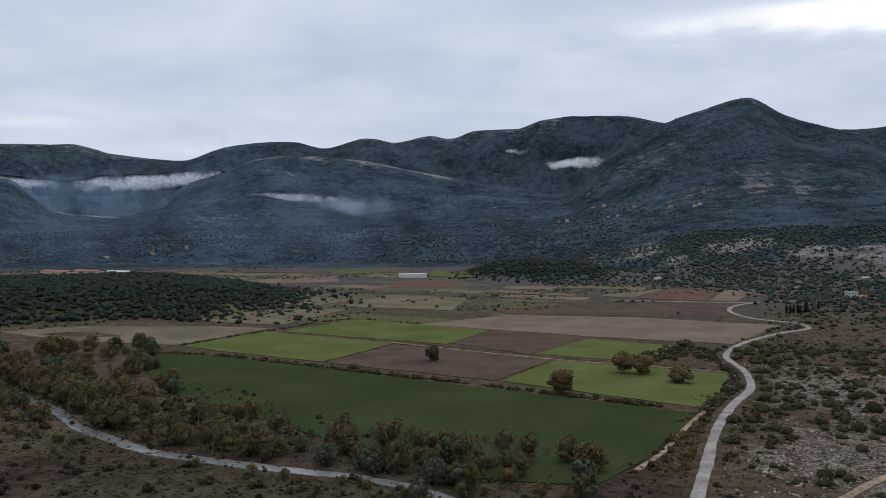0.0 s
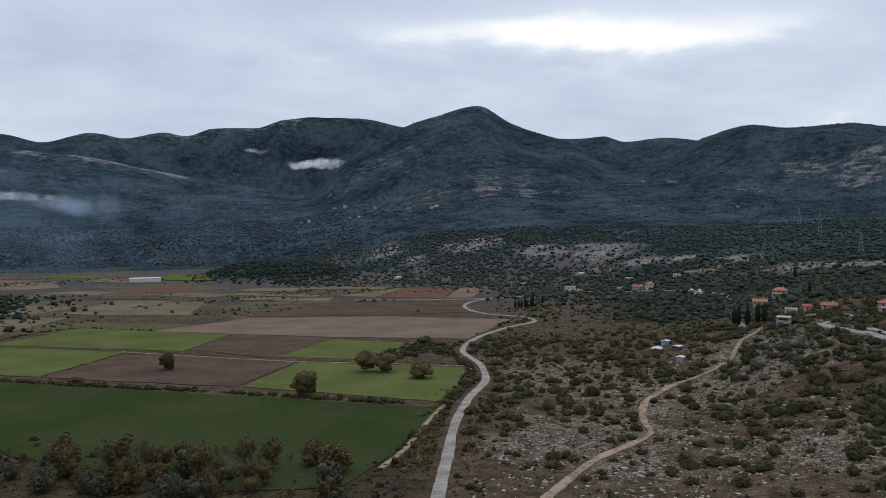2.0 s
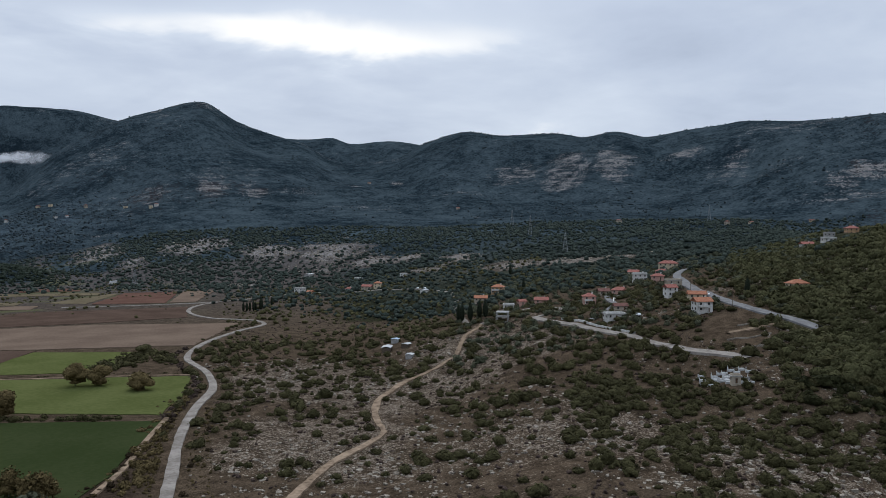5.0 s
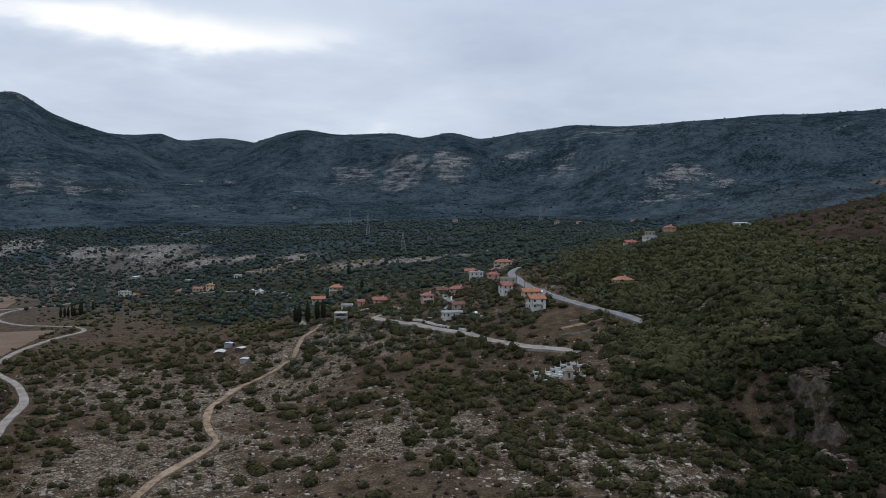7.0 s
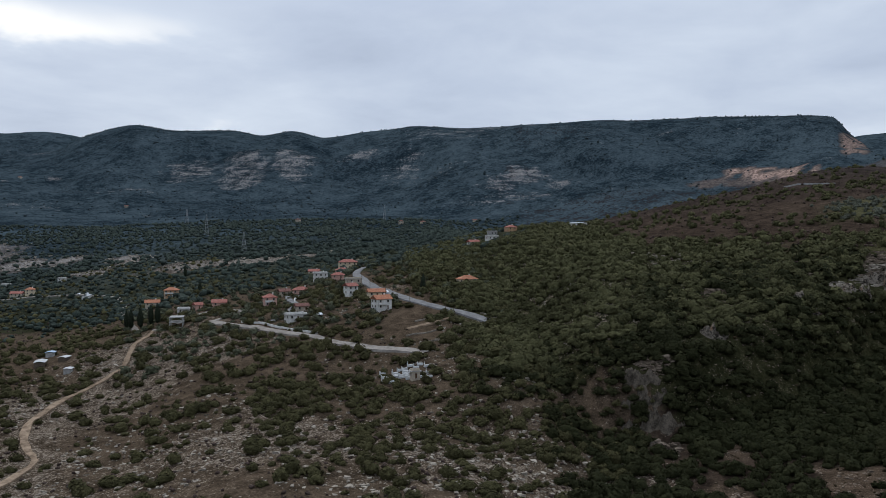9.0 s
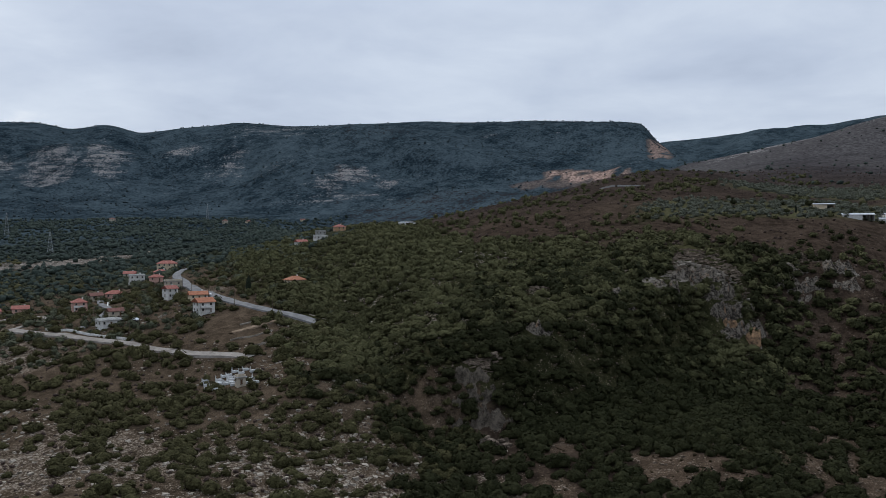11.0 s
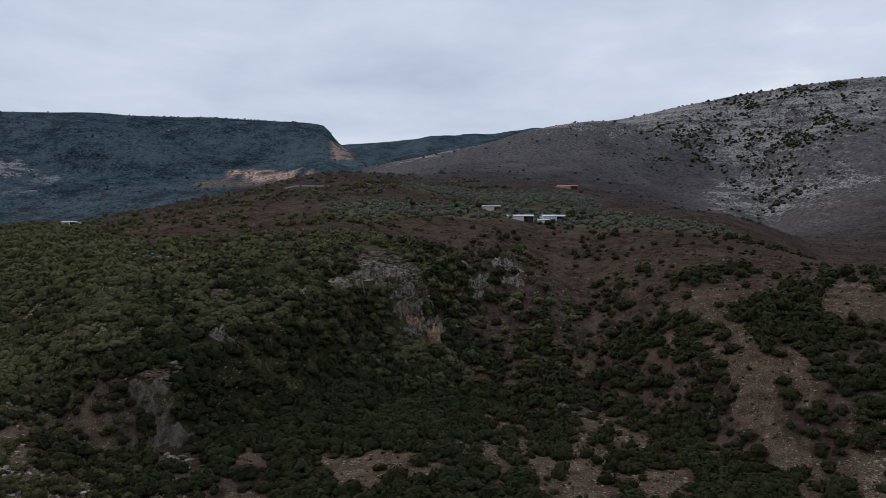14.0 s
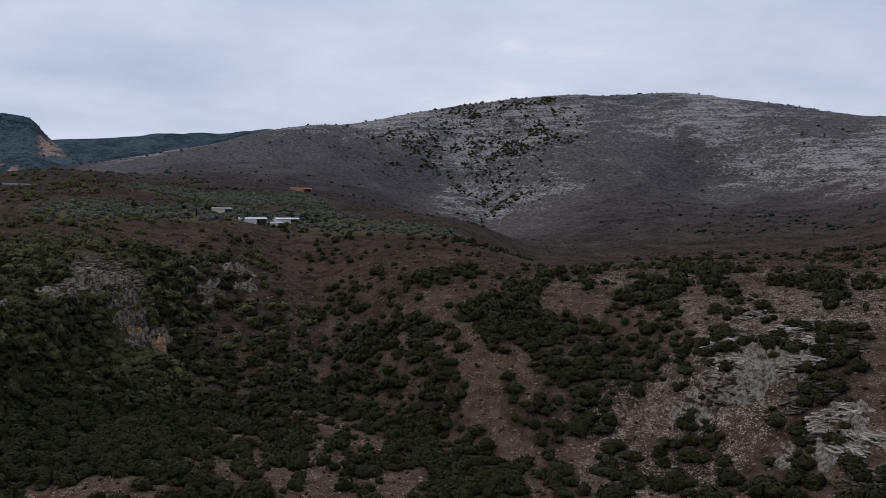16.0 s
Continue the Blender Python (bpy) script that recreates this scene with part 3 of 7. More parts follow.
def patched(kind, x, y, rough=60.0):
    """0 outside the patches of a kind, rising to their amount inside."""
    az, r = np.degrees(np.arctan2(x, y)), np.hypot(x, y)
    tear = 1.0 * (fbm(x / rough, y / rough, 141, 3) - 0.5) + 0.9 * (fbm(x / (0.3 * rough), y / (0.3 * rough), 142, 3) - 0.5)
    out = np.zeros(len(x))
    for b, d, w, l, amount in PATCHES[kind]:
        out = np.maximum(out, amount * (1 - smooth(0.35, 1.55, np.hypot((az - b) / w, (r - d) / l) + tear)))
    return out


# outcrops of the rocky bench above the valley
for row in ((13.4, 1580, 1.5, 90), (15.4, 1410, 1.3, 50), (18.6, 1480, 1.4, 60), (20.3, 1520, 1.3, 60), (24.2, 1410, 1.9, 80), (28.0, 1340, 2.6, 150), (30.6, 1200, 1.5, 60),
            (33.3, 1170, 1.5, 45), (34.2, 1020, 1.8, 30), (36.6, 1090, 1.3, 55), (40.4, 935, 2.6, 50), (44.2, 915, 2.4, 45), (47.5, 940, 1.6, 35), (51.0, 760, 1.0, 25), (22.6, 1150, 1.2, 30)):
    patch("outcrop", *row)
# rocky slopes of the mountains
for row in ((16.8, 2240, 1.9, 110, 0.8), (20.6, 2270, 1.3, 150, 0.9), (23.0, 2260, 1.3, 110, 0.9), (26.0, 2300, 1.6, 70, 0.7), (-10.4, 3010, 1.8, 30, 0.8), (19.9, 3220, 1.6, 190, 0.8),
            (36.6, 2290, 2.2, 70, 0.7), (40.6, 2450, 2.2, 110, 0.85), (44.0, 2390, 1.9, 190, 0.95), (47.0, 2430, 1.5, 220, 0.95), (50.6, 2160, 3.0, 60, 0.5), (51.6, 2440, 1.7, 45, 1.0)):
    patch("scree", *row)
for row in ((54.6, 2290, 1.8, 110, 0.85), (57.4, 2170, 1.8, 70, 0.7), (62.3, 2000, 1.9, 55, 1.0), (60.6, 1950, 1.6, 70, 0.8), (64.6, 1960, 1.2, 50, 0.9), (61.0, 1870, 4.0, 40, 0.75), (67.5, 1830, 1.4, 30, 0.5),
            (29.5, 2480, 0.7, 25, 1.0), (32.6, 2560, 0.5, 25, 1.0), (69.4, 2240, 0.9, 13, 1.0), (71.8, 2300, 1.2, 16, 1.0), (38.4, 1900, 1.6, 50, 0.5), (57.8, 2560, 2.2, 60, 0.45)):
    patch("scree", *row)
# pale olive terraces between the woods
for row in ((29.0, 1700, 2.6, 60, 0.5), (32.5, 1820, 2.6, 50, 0.45), (38.0, 1640, 3.0, 60, 0.35), (45.0, 1560, 3.0, 50, 0.3), (-3.0, 2080, 4.0, 70, 0.35), (-12.0, 2150, 4.0, 70, 0.3), (4.0, 2220, 3.0, 60, 0.3)):
    patch("terrace", *row)
# dark heath on the flanks of the eastern hill
for row in ((99.5, 1150, 7.0, 330), (91.0, 1150, 5.0, 300), (120.5, 1180, 5.0, 220), (127.0, 1080, 5.0, 230), (107.0, 950, 4.0, 200), (104.5, 1450, 3.0, 110, 0.8), (122.8, 1440, 1.6, 120, 0.7)):
    patch("heath", *row)


def spur_wood_edge(x, y):
    """1 where the oak wood of the spur stands, thinning out towards the moor."""
    a, r = np.degrees(np.arctan2(x, y)), np.hypot(x, y)
    outer = 820 - 270 * smooth(62, 71, a) - 25 * smooth(80, 88, a) + 110 * (fbm(x / 55, y / 55, 151, 3) - 0.5)
    inner = smooth(330 - 2.5 * np.abs(a - 64), 350 - 2 * np.abs(a - 64), r)
    return inner * smooth(54, 59, a - (430 - r) * 0.02) * (1 - smooth(-55, 40, r - outer)) * (1 - 0.85 * smooth(84, 91, a))


def grove(x, y):
    """1 on the olive groves round the farm sheds."""
    a, r = np.degrees(np.arctan2(x, y)), np.hypot(x, y)
    r = r + 50 * (fbm(x / 40, y / 40, 152, 3) - 0.5)
    near = band(a, 79, 82, 96, 101) * band(r, 585 + 5.0 * (a - 83), 600 + 5.0 * (a - 83), 650 + 5.5 * (a - 83), 675 + 5.5 * (a - 83))
    return np.clip(near + band(a, 85, 87.5, 97, 99) * band(r, 745, 765, 850, 880) + 0.6 * band(a, 95, 98, 105, 108) * band(r, 640, 660, 720, 745), 0, 1)


def open_bowl(x, y):
    """1 on the open scree chutes that run down between the bushes of the hollow, 0 under the bushes."""
    a, r = np.arctan2(x, y), np.hypot(x, y)
    chute = fbm(a * 32 + 0.6 * fbm(x / 40, y / 40, 45, 2), r / 70, 46, 3)
    v = 0.55 * chute + 0.45 * fbm(x / 26, y / 26, 47, 3)
    more = 0.012 * smooth(92, 112, np.degrees(a)) - 0.008 * (1 - smooth(66, 78, np.degrees(a)))
    return smooth(0.502, 0.550, v + more - 0.055 * (1 - smooth(262, 320, r)))


def bench_rock(x, y):
    return patched("outcrop", x, y, 70.0)


def ridges(x, y):
    """0 in the gullies of the mountains, rising to 1 on their spurs."""
    wx, wy = x + 220 * fbm(x / 500, y / 500, 71, 2), y + 220 * fbm(x / 500, y / 500, 72, 2)
    return smooth(0.04, 0.42, np.abs(2 * fbm(wx / 620, wy / 620, 3, 3) - 1))


def land_cover(x, y):
    """Shares of rock, woodland, dry scrub; red soil, distance, grass."""
    az = np.degrees(np.arctan2(x, y))
    az = np.where(az < -115, az + 360, az)
    r = np.hypot(x, y)
    blot, blot2 = fbm(x / 220, y / 220, 41, 4), fbm(x / 70, y / 70, 51, 4)
    R, Z = knots(az)
    rel = r / R[:, 8]
    rock, wood, scrub, red, grass = (np.zeros(len(x)) for _ in range(5))
    valley = (1 - smooth(14, 21, az)) * (1 - smooth(1350, 1800, r))
    scrub = np.where(valley > 0.5, 0.45, 0.4)
    # mountains: dark maquis, rock showing on spurs and tops
    slope = smooth(1300, 1900, r)
    top = ridges(x, y)
    wood = np.maximum(wood, slope * (0.88 - 0.16 * top + 0.06 * (1 - smooth(8, 14, az)) + 0.22 * (fbm(x / 260, y / 130, 44, 3) - 0.5)))
    scrub = np.maximum(scrub, slope)
    mound = np.exp(-(((az + 23) * 0.0175 * 900 / 190)**2 + ((r - 900) / 215)**2)**2) + np.exp(-(((az - 6.3) / 4.4)**2 + ((r - 1330) / 110)**2)**2)
    wood = np.maximum(wood, 0.95 * np.clip(mound * 1.6, 0, 1))
    wood = np.maximum(wood, (0.56 + 0.5 * (fbm(x / 110, y / 60, 48, 3) - 0.4)) * smooth(1480, 1620, r) * (1 - smooth(2300, 2500, r)) * (1 - smooth(10, 16, az)))
    wood = np.maximum(wood, 0.95 * smooth(22, 34, az) * band(r, 600, 700, 3000, 3200) * (1 - smooth(60, 66, az)))
    wood = np.maximum(wood, 0.90 * smooth(6, 14, az) * band(r, 1280, 1420, 1900, 2100) * (1 - smooth(60, 66, az)))
    rock = np.maximum(rock, slope * (0.12 + 0.24 * top + 0.26 * smooth(0.54, 0.72, blot)))
    rock = np.maximum(rock, slope * (0.30 + 0.75 * smooth(0.42, 0.60, blot2) * (0.4 + 0.6 * (1 - smooth(24, 40, az)))) * smooth(0.90, 0.97, rel) * (1 - smooth(1.0, 1.1, rel)))
    rock = np.maximum(rock, 0.72 * band(r, 4050, 4250, 4400, 4500) * smooth(0.35, 0.5, blot))
    scree = patched("scree", x, y, 75.0)
    rock = np.maximum(rock, 0.87 * scree)
    wood, scrub = wood * (1 - 0.25 * scree), np.maximum(scrub, 0.5 * scree)
    grass = np.maximum(grass, patched("terrace", x, y, 60.0) * (0.6 + 0.4 * smooth(0.4, 0.6, blot2)))
    # rocky bench above the valley
    bench = bench_rock(x, y)
    rock = np.maximum(rock, 1.02 * bench)
    wood = wood * (1 - 0.85 * bench)
    # karst between the road and the village
    karst = smooth(14, 20, az - (520 - r) * 0.004) * (1 - smooth(68, 76, az)) * (1 - smooth(520, 640, r))
    rock = np.maximum(rock, karst * (0.30 + 0.50 * smooth(0.42, 0.64, blot2)))
    rock = np.maximum(rock, 0.62 * band(az, 43, 48, 63, 68) * band(r, 222, 240, 300, 335))
    scrub = np.maximum(scrub, karst * 0.5)
    # spur, bowl and plateau
    bowl = smooth(62, 70, az) * (1 - smooth(600, 760, r))
    rock = np.maximum(rock, bowl * (0.34 + 0.16 * open_bowl(x, y) * (1 - 0.6 * smooth(400, 480, r))))
    red = np.maximum(red, 0.45 * bowl)
    scrub = np.maximum(scrub, bowl * (0.94 - 0.46 * open_bowl(x, y) * (1 - smooth(390, 470, r))))
    plateau = smooth(60, 68, az) * band(r, 560, 700, 1100, 1500)
    scrub = np.maximum(scrub, plateau)
    wood = np.where(az > 66, wood * (1 - plateau), wood)
    wood = np.maximum(wood, 0.80 * spur_wood_edge(x, y))
    behind = band(az, 58, 62, 81, 84.5) * band(r, 1080, 1250, 1800, 2000)
    wood, scrub = np.maximum(wood, 0.62 * behind), np.maximum(scrub, behind)
    grass = np.maximum(grass, 0.40 * grove(x, y))
    # eastern hill: grey limestone over brown scrub
    east = smooth(82, 88, az) * smooth(950, 1250, r) * (1 - smooth(2100, 2600, r))
    scrub = np.maximum(scrub, east)
    wood = wood * (1 - 0.75 * east) + east * 0.35 * smooth(0.55, 0.7, blot2)
    heath = patched("heath", x, y, 110.0)
    rock = np.maximum(rock * (1 - east), east * (0.40 + 0.60 * np.maximum(smooth(103, 108, az), smooth(1480, 1720, r))) * (0.48 + 0.36 * smooth(0.35, 0.6, blot) + 0.12 * smooth(1500, 1800, r)) * (1 - 0.85 * heath))
    scrub = np.where(az > 84, np.maximum(scrub * (1 - 0.45 * east * (1 - heath)), 0.97 * east * heath), scrub)
    spur = smooth(105, 113, az) * (1 - smooth(440, 560, r))
    rock = np.maximum(rock, spur * (0.34 + 0.38 * smooth(0.4, 0.6, blot2)))
    # the quarry cut into the far hill
    pit = np.zeros(len(x))
    k = np.nonzero((az > 72) & (az < 85) & (r > 1350) & (r < 2750))[0]
    zk = height(x[k], y[k]) + 16 * (fbm(x[k] / 45, y[k] / 45, 57, 3) - 0.5)
    pit[k] = np.maximum(pit[k], (band(az[k], 74.8, 75.8, 80.4, 81.2) * band(zk, 170, 176, 200, 206) * smooth(0.30, 0.45, fbm(x[k] / 28, y[k] / 28, 58, 3)) + 0.5 * band(az[k], 72.4, 73.4, 80.0, 81.0) * band(zk, 158, 162, 172, 178)) * (r[k] < 2100) + 0.85 * band(az[k], 81.8, 82.2, 83.3, 83.8) * band(zk, 225, 240, 296, 312) * smooth(0.28, 0.42, fbm(x[k] / 28, y[k] / 28, 58, 3)))
    red, wood, rock, scrub = np.maximum(red, pit), wood * (1 - pit), rock * (1 - pit), scrub * (1 - pit)
    grass = np.maximum(grass, 0.12 * valley * (1 - smooth(380, 470, r)) * smooth(0.5, 0.6, blot2))
    scrub = np.maximum(scrub, 0.9 * valley * (1 - smooth(300, 420, r)))
    grass = np.maximum(grass, 0.5 * valley * smooth(640, 720, r) * smooth(0.5, 0.6, fbm(x / 90 + y / 200, y / 60, 55, 3)))
    # by distance: weight of the coarse noise and of the painted haze tint
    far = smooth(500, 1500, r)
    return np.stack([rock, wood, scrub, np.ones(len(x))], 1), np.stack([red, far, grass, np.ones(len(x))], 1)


def build_land():
    az = np.concatenate([np.arange(-115, -32, 4.0), np.arange(-31, 139, 0.25), np.arange(140, 245, 5.0)])
    rad = np.concatenate([[1.0, 60, 120, 170], np.geomspace(190, 4950, 300)])
    A, R = np.meshgrid(np.radians(az), rad, indexing="ij")
    x, y = (np.sin(A) * R).ravel(), (np.cos(A) * R).ravel()
    verts = np.stack([x, y, height(x, y)], 1)
    n, m = len(az), len(rad)
    i, j = np.meshgrid(np.arange(n), np.arange(m - 1), indexing="ij")
    k = (i + 1) % n
    faces = np.stack([i * m + j, i * m + j + 1, k * m + j + 1, k * m + j], -1).reshape(-1, 4)
    me = mesh_of("ground", verts, faces, M_LAND, flat=False)
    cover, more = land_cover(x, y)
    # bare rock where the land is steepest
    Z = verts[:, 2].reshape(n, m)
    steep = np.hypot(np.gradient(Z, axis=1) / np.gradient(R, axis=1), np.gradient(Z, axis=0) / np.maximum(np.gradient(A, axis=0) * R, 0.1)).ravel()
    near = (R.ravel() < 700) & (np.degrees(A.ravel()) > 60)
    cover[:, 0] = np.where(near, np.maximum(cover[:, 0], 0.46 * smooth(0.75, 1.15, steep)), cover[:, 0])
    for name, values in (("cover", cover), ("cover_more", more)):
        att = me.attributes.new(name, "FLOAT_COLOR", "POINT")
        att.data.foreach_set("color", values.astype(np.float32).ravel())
    return tagged(new("ground", me), "valley floor rising to rocky scrub hills and mountains", "ground", kind="structure")


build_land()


def drape(pts, lift):
    pts = np.asarray(pts, float)
    return np.column_stack([pts, height(pts[:, 0], pts[:, 1]) + lift])


def inside(px, py, poly):
    ok = np.zeros(len(px), bool)
    for (x0, y0), (x1, y1) in zip(poly, poly[1:] + poly[:1]):
        if y0 != y1:
            ok ^= ((y0 > py) != (y1 > py)) & (px < (x1 - x0) * (py - y0) / (y1 - y0) + x0)
    return ok


def field(corners, material, label, lift=0.35, ragged=2.0):
    """A sown or ploughed field laid on the valley floor, with a slightly ragged border."""
    rnd = random.Random(len(corners) + int(corners[0][0]))
    bm = bmesh.new()
    rim = []
    for (x0, y0), (x1, y1) in zip(corners, corners[1:] + corners[:1]):
        n = max(2, int(math.hypot(x1 - x0, y1 - y0) / 8))
        for k in range(n):
            s = k / n
            rim.append((x0 + (x1 - x0) * s + rnd.uniform(-1, 1) * ragged * 0.5, y0 + (y1 - y0) * s + rnd.uniform(-1, 1) * ragged * 0.5))
    top = drape(rim, lift)
    vs = [bm.verts.new(p) for p in top]
    low = [bm.verts.new((p[0], p[1], p[2] - lift - 0.6)) for p in top]
    bm.faces.new(vs)
    for k in range(len(vs)):
        bm.faces.new((vs[k], low[k], low[(k + 1) % len(vs)], vs[(k + 1) % len(vs)]))
    bmesh.ops.recalc_face_normals(bm, faces=bm.faces)
    ob = part("field", bm, material)
    return tagged(ob, label, "field", group="fields of the valley", kind="structure")


def curve_points(ctrl, step_m=3.0):
    """A smooth line through control points, as x, y rows about step_m apart."""
    c = np.asarray(ctrl, float)
    s = np.concatenate([[0], np.cumsum(np.hypot(*np.diff(c, axis=0).T))])
    u = np.linspace(0, s[-1], max(4, int(s[-1] / step_m)))
    out = []
    for k in range(2):
        m = np.gradient(c[:, k], s)
        i = np.clip(np.searchsorted(s, u, side="right") - 1, 0, len(s) - 2)
        h = s[i + 1] - s[i]
        t = (u - s[i]) / h
        out.append((2 * t**3 - 3 * t**2 + 1) * c[i, k] + (t**3 - 2 * t**2 + t) * h * m[i] + (3 * t**2 - 2 * t**3) * c[i + 1, k] + (t**3 - t**2) * h * m[i + 1])
    return np.stack(out, 1)


def ribbon(name, ctrl, width, material, label, category, lift=0.5, wander=0.0, seed=0):
    """A road, track or river laid over the ground, with sunk edges."""
    p = curve_points(ctrl)
    t = np.gradient(p, axis=0)
    t /= np.linalg.norm(t, axis=1)[:, None]
    nrm = np.stack([-t[:, 1], t[:, 0]], 1)
    d = np.arange(len(p)) * 0.11
    wl = width * 0.5 * (1 + wander * (1.3 * vnoise(d, d * 0 + seed, 61) + 0.9 * vnoise(d * 6, d * 0 + seed, 63) - 1.1))
    wr = width * 0.5 * (1 + wander * (1.3 * vnoise(d, d * 0 + seed + 9, 62) + 0.9 * vnoise(d * 6, d * 0 + seed + 9, 64) - 1.1))
    rows = []
    mid = height(p[:, 0], p[:, 1])
    k = np.ones(5) / 5
    mid = np.convolve(np.pad(mid, 2, mode="edge"), k, mode="valid")
    for off, dz in ((wl[:, None] * 1.12, -0.9), (wl[:, None], lift), (0 * wl[:, None], lift + 0.08), (-wr[:, None], lift), (-wr[:, None] * 1.12, -0.9)):
        q = p + nrm * off
        z = np.maximum(height(q[:, 0], q[:, 1]), mid - 0.2) if dz > 0 else height(q[:, 0], q[:, 1])
        rows.append(np.column_stack([q, z + dz]))
    v = np.stack(rows, 1)
    n, m = v.shape[:2]
    i, j = np.meshgrid(np.arange(n - 1), np.arange(m - 1), indexing="ij")
    faces = np.stack([i * m + j, i * m + j + 1, (i + 1) * m + j + 1, (i + 1) * m + j], -1).reshape(-1, 4)
    return tagged(new(name, mesh_of(name, v.reshape(-1, 3), faces, material)), label, category, kind="structure")


ROAD = [(60, 205), (73.6, 241), (85.7, 271.8), (107.6, 327.8), (131.3, 376.8), (149.9, 408.4), (164.9, 456.1), (174, 515.4), (200.1, 564.6), (249.6, 621.8), (284.7, 652.6), (288.6, 679.2), (267, 726.5), (264.4, 749.7), (312.6, 858.9), (328, 869.2)]
ribbon("road", ROAD, 3.9, M_GRAVEL, "pale gravel road winding along the edge of the fields", "road", wander=0.22)
TRACK = [(85, 206), (100, 222.7), (131.8, 253.8), (171, 284.4), (178, 300), (191.9, 325.5), (230.8, 361.3), (275.5, 381.5), (304.7, 410.9), (341.2, 439.7)]
ribbon("dirt_track", TRACK, 2.9, M_DIRT, "ochre dirt track climbing through rocky scrub", "dirt track", wander=0.6)
ribbon("village_road", [(352, 402), (341.9, 374.6), (331.8, 332.7), (323.1, 288.9), (313.4, 246.7), (310.3, 221.7)], 5.0, M_GRAVEL, "pale village road above a bank", "road", wander=0.08)
ribbon("main_road", [(370.5, 221.2), (377.4, 244.9), (384.8, 274), (412.5, 321.2), (470.5, 381.9), (500.9, 411.2), (535.6, 430.3)], 5.6, M_ASPHALT, "grey asphalt road running down past the village", "road")
ribbon("river", [(-230, 420), (-165.9, 359.6), (-143.1, 329.2), (-122.5, 310.7), (-101.7, 292.8), (-83.3, 284), (-62.1, 275.1), (-40.4, 267), (-23.6, 260.9), (-9.2, 251.8), (5, 236), (12, 200)], 5.8, M_WATER, "grey-brown river between wooded banks", "river", lift=0.3, wander=0.3)

field([(-184.6, 494.7), (-170.6, 534.4), (109.5, 355.5), (73.7, 289.8), (47.2, 252.6), (10, 262), (-60, 330), (-130, 400)], M_DARK_CROP, "broad dark green field of young crop")
field([(-172.3, 551.7), (-133.1, 630.1), (-32.2, 570.1), (-70.6, 489.9)], M_LIGHT_CROP, "bright yellow-green field beside a hedge")
field([(-120.5, 632), (-68.9, 711.7), (37.2, 640.9), (2.4, 565)], M_LIGHT_CROP, "bright yellow-green field beyond a dirt strip")
field([(-68.7, 488.2), (-31.6, 560.1), (68.8, 507.4), (28, 431.1)], M_PLOUGHED, "brown ploughed field with one round tree")
field([(6.2, 571), (41.6, 641.7), (105.5, 599.8), (54.7, 520.1)], M_PLOUGHED, "brown ploughed field between green ones")
field([(30.9, 430.9), (67, 499), (154.4, 452.4), (136.8, 408.7), (113.3, 368)], M_LIGHT_CROP, "green meadow with three round trees")
field([(56.8, 522.9), (102.3, 593.2), (153.1, 559.4), (119.6, 490)], M_LIGHT_CROP, "green meadow beside a thicket")
field([(-20, 677.7), (58.6, 749.7), (170.6, 732.4), (272, 674.1), (196.4, 568), (108.5, 605.4)], M_STUBBLE, "wide pale brown stubble field along the road")

field([(-311.3, 589.9), (-260.5, 610.8), (-155.0, 650.8), (-132.2, 646.6), (-177.5, 556.4), (-262.6, 570.4)], M_STRAW, "pale dry grass field below a wooded mound")
field([(-212.2, 866), (-143.0, 1097.7), (-163.6, 922.6), (-193.7, 837.9)], M_STRAW, "dry straw-coloured strip of pasture")
field([(-193.1, 661.4), (-153.6, 751.5), (-88.6, 804.1), (-128.1, 670.9)], M_STRAW, "rough dry pasture broken by hedges")
field([(-102.8, 831.7), (-60.8, 964.1), (28.8, 926.6), (8.6, 791.0)], M_STRAW, "pale pasture among dark hedges")
field([(-168.2, 775), (-134.5, 893.9), (-87.9, 908.8), (-121.5, 815)], M_STRAW, "narrow pale pasture beside a hedge")
field([(-66.1, 1174.1), (21.5, 1223.8), (11.7, 1077.9), (-68.0, 1077.9)], M_RUST, "reddish bare field near a long shed")
field([(-276.7, 1233.4), (-164.2, 1329.9), (-146.5, 1186.0), (-265.4, 1148.7)], M_STUBBLE, "grey-brown fallow strip in the valley")
field([(-13.8, 1483.9), (57.0, 1282.7), (47.4, 1255.1), (-21.0, 1315.8)], M_LIGHT_CROP, "small light green field by the woods", lift=1.2)
field([(179.1, 964.5), (267.2, 1056.7), (277.5, 1055.1), (211.2, 934.4)], M_STRAW, "pale field beside reddish ones")
field([(215, 926.9), (283.0, 1055.2), (341.2, 1033.1), (280.6, 895.0)], M_RUST, "rusty red ploughed field", lift=0.5)
field([(284.3, 894.2), (346.3, 1031), (379.0, 1013.5), (311, 888)], M_STUBBLE, "striped brown field beside the road fork", lift=0.6)
field([(46.5, 801.7), (144.4, 872.1), (285.2, 837.8), (253, 745), (172.6, 745.2), (59.5, 764)], M_PLOUGHED, "dark brown fallow land beyond the stubble")
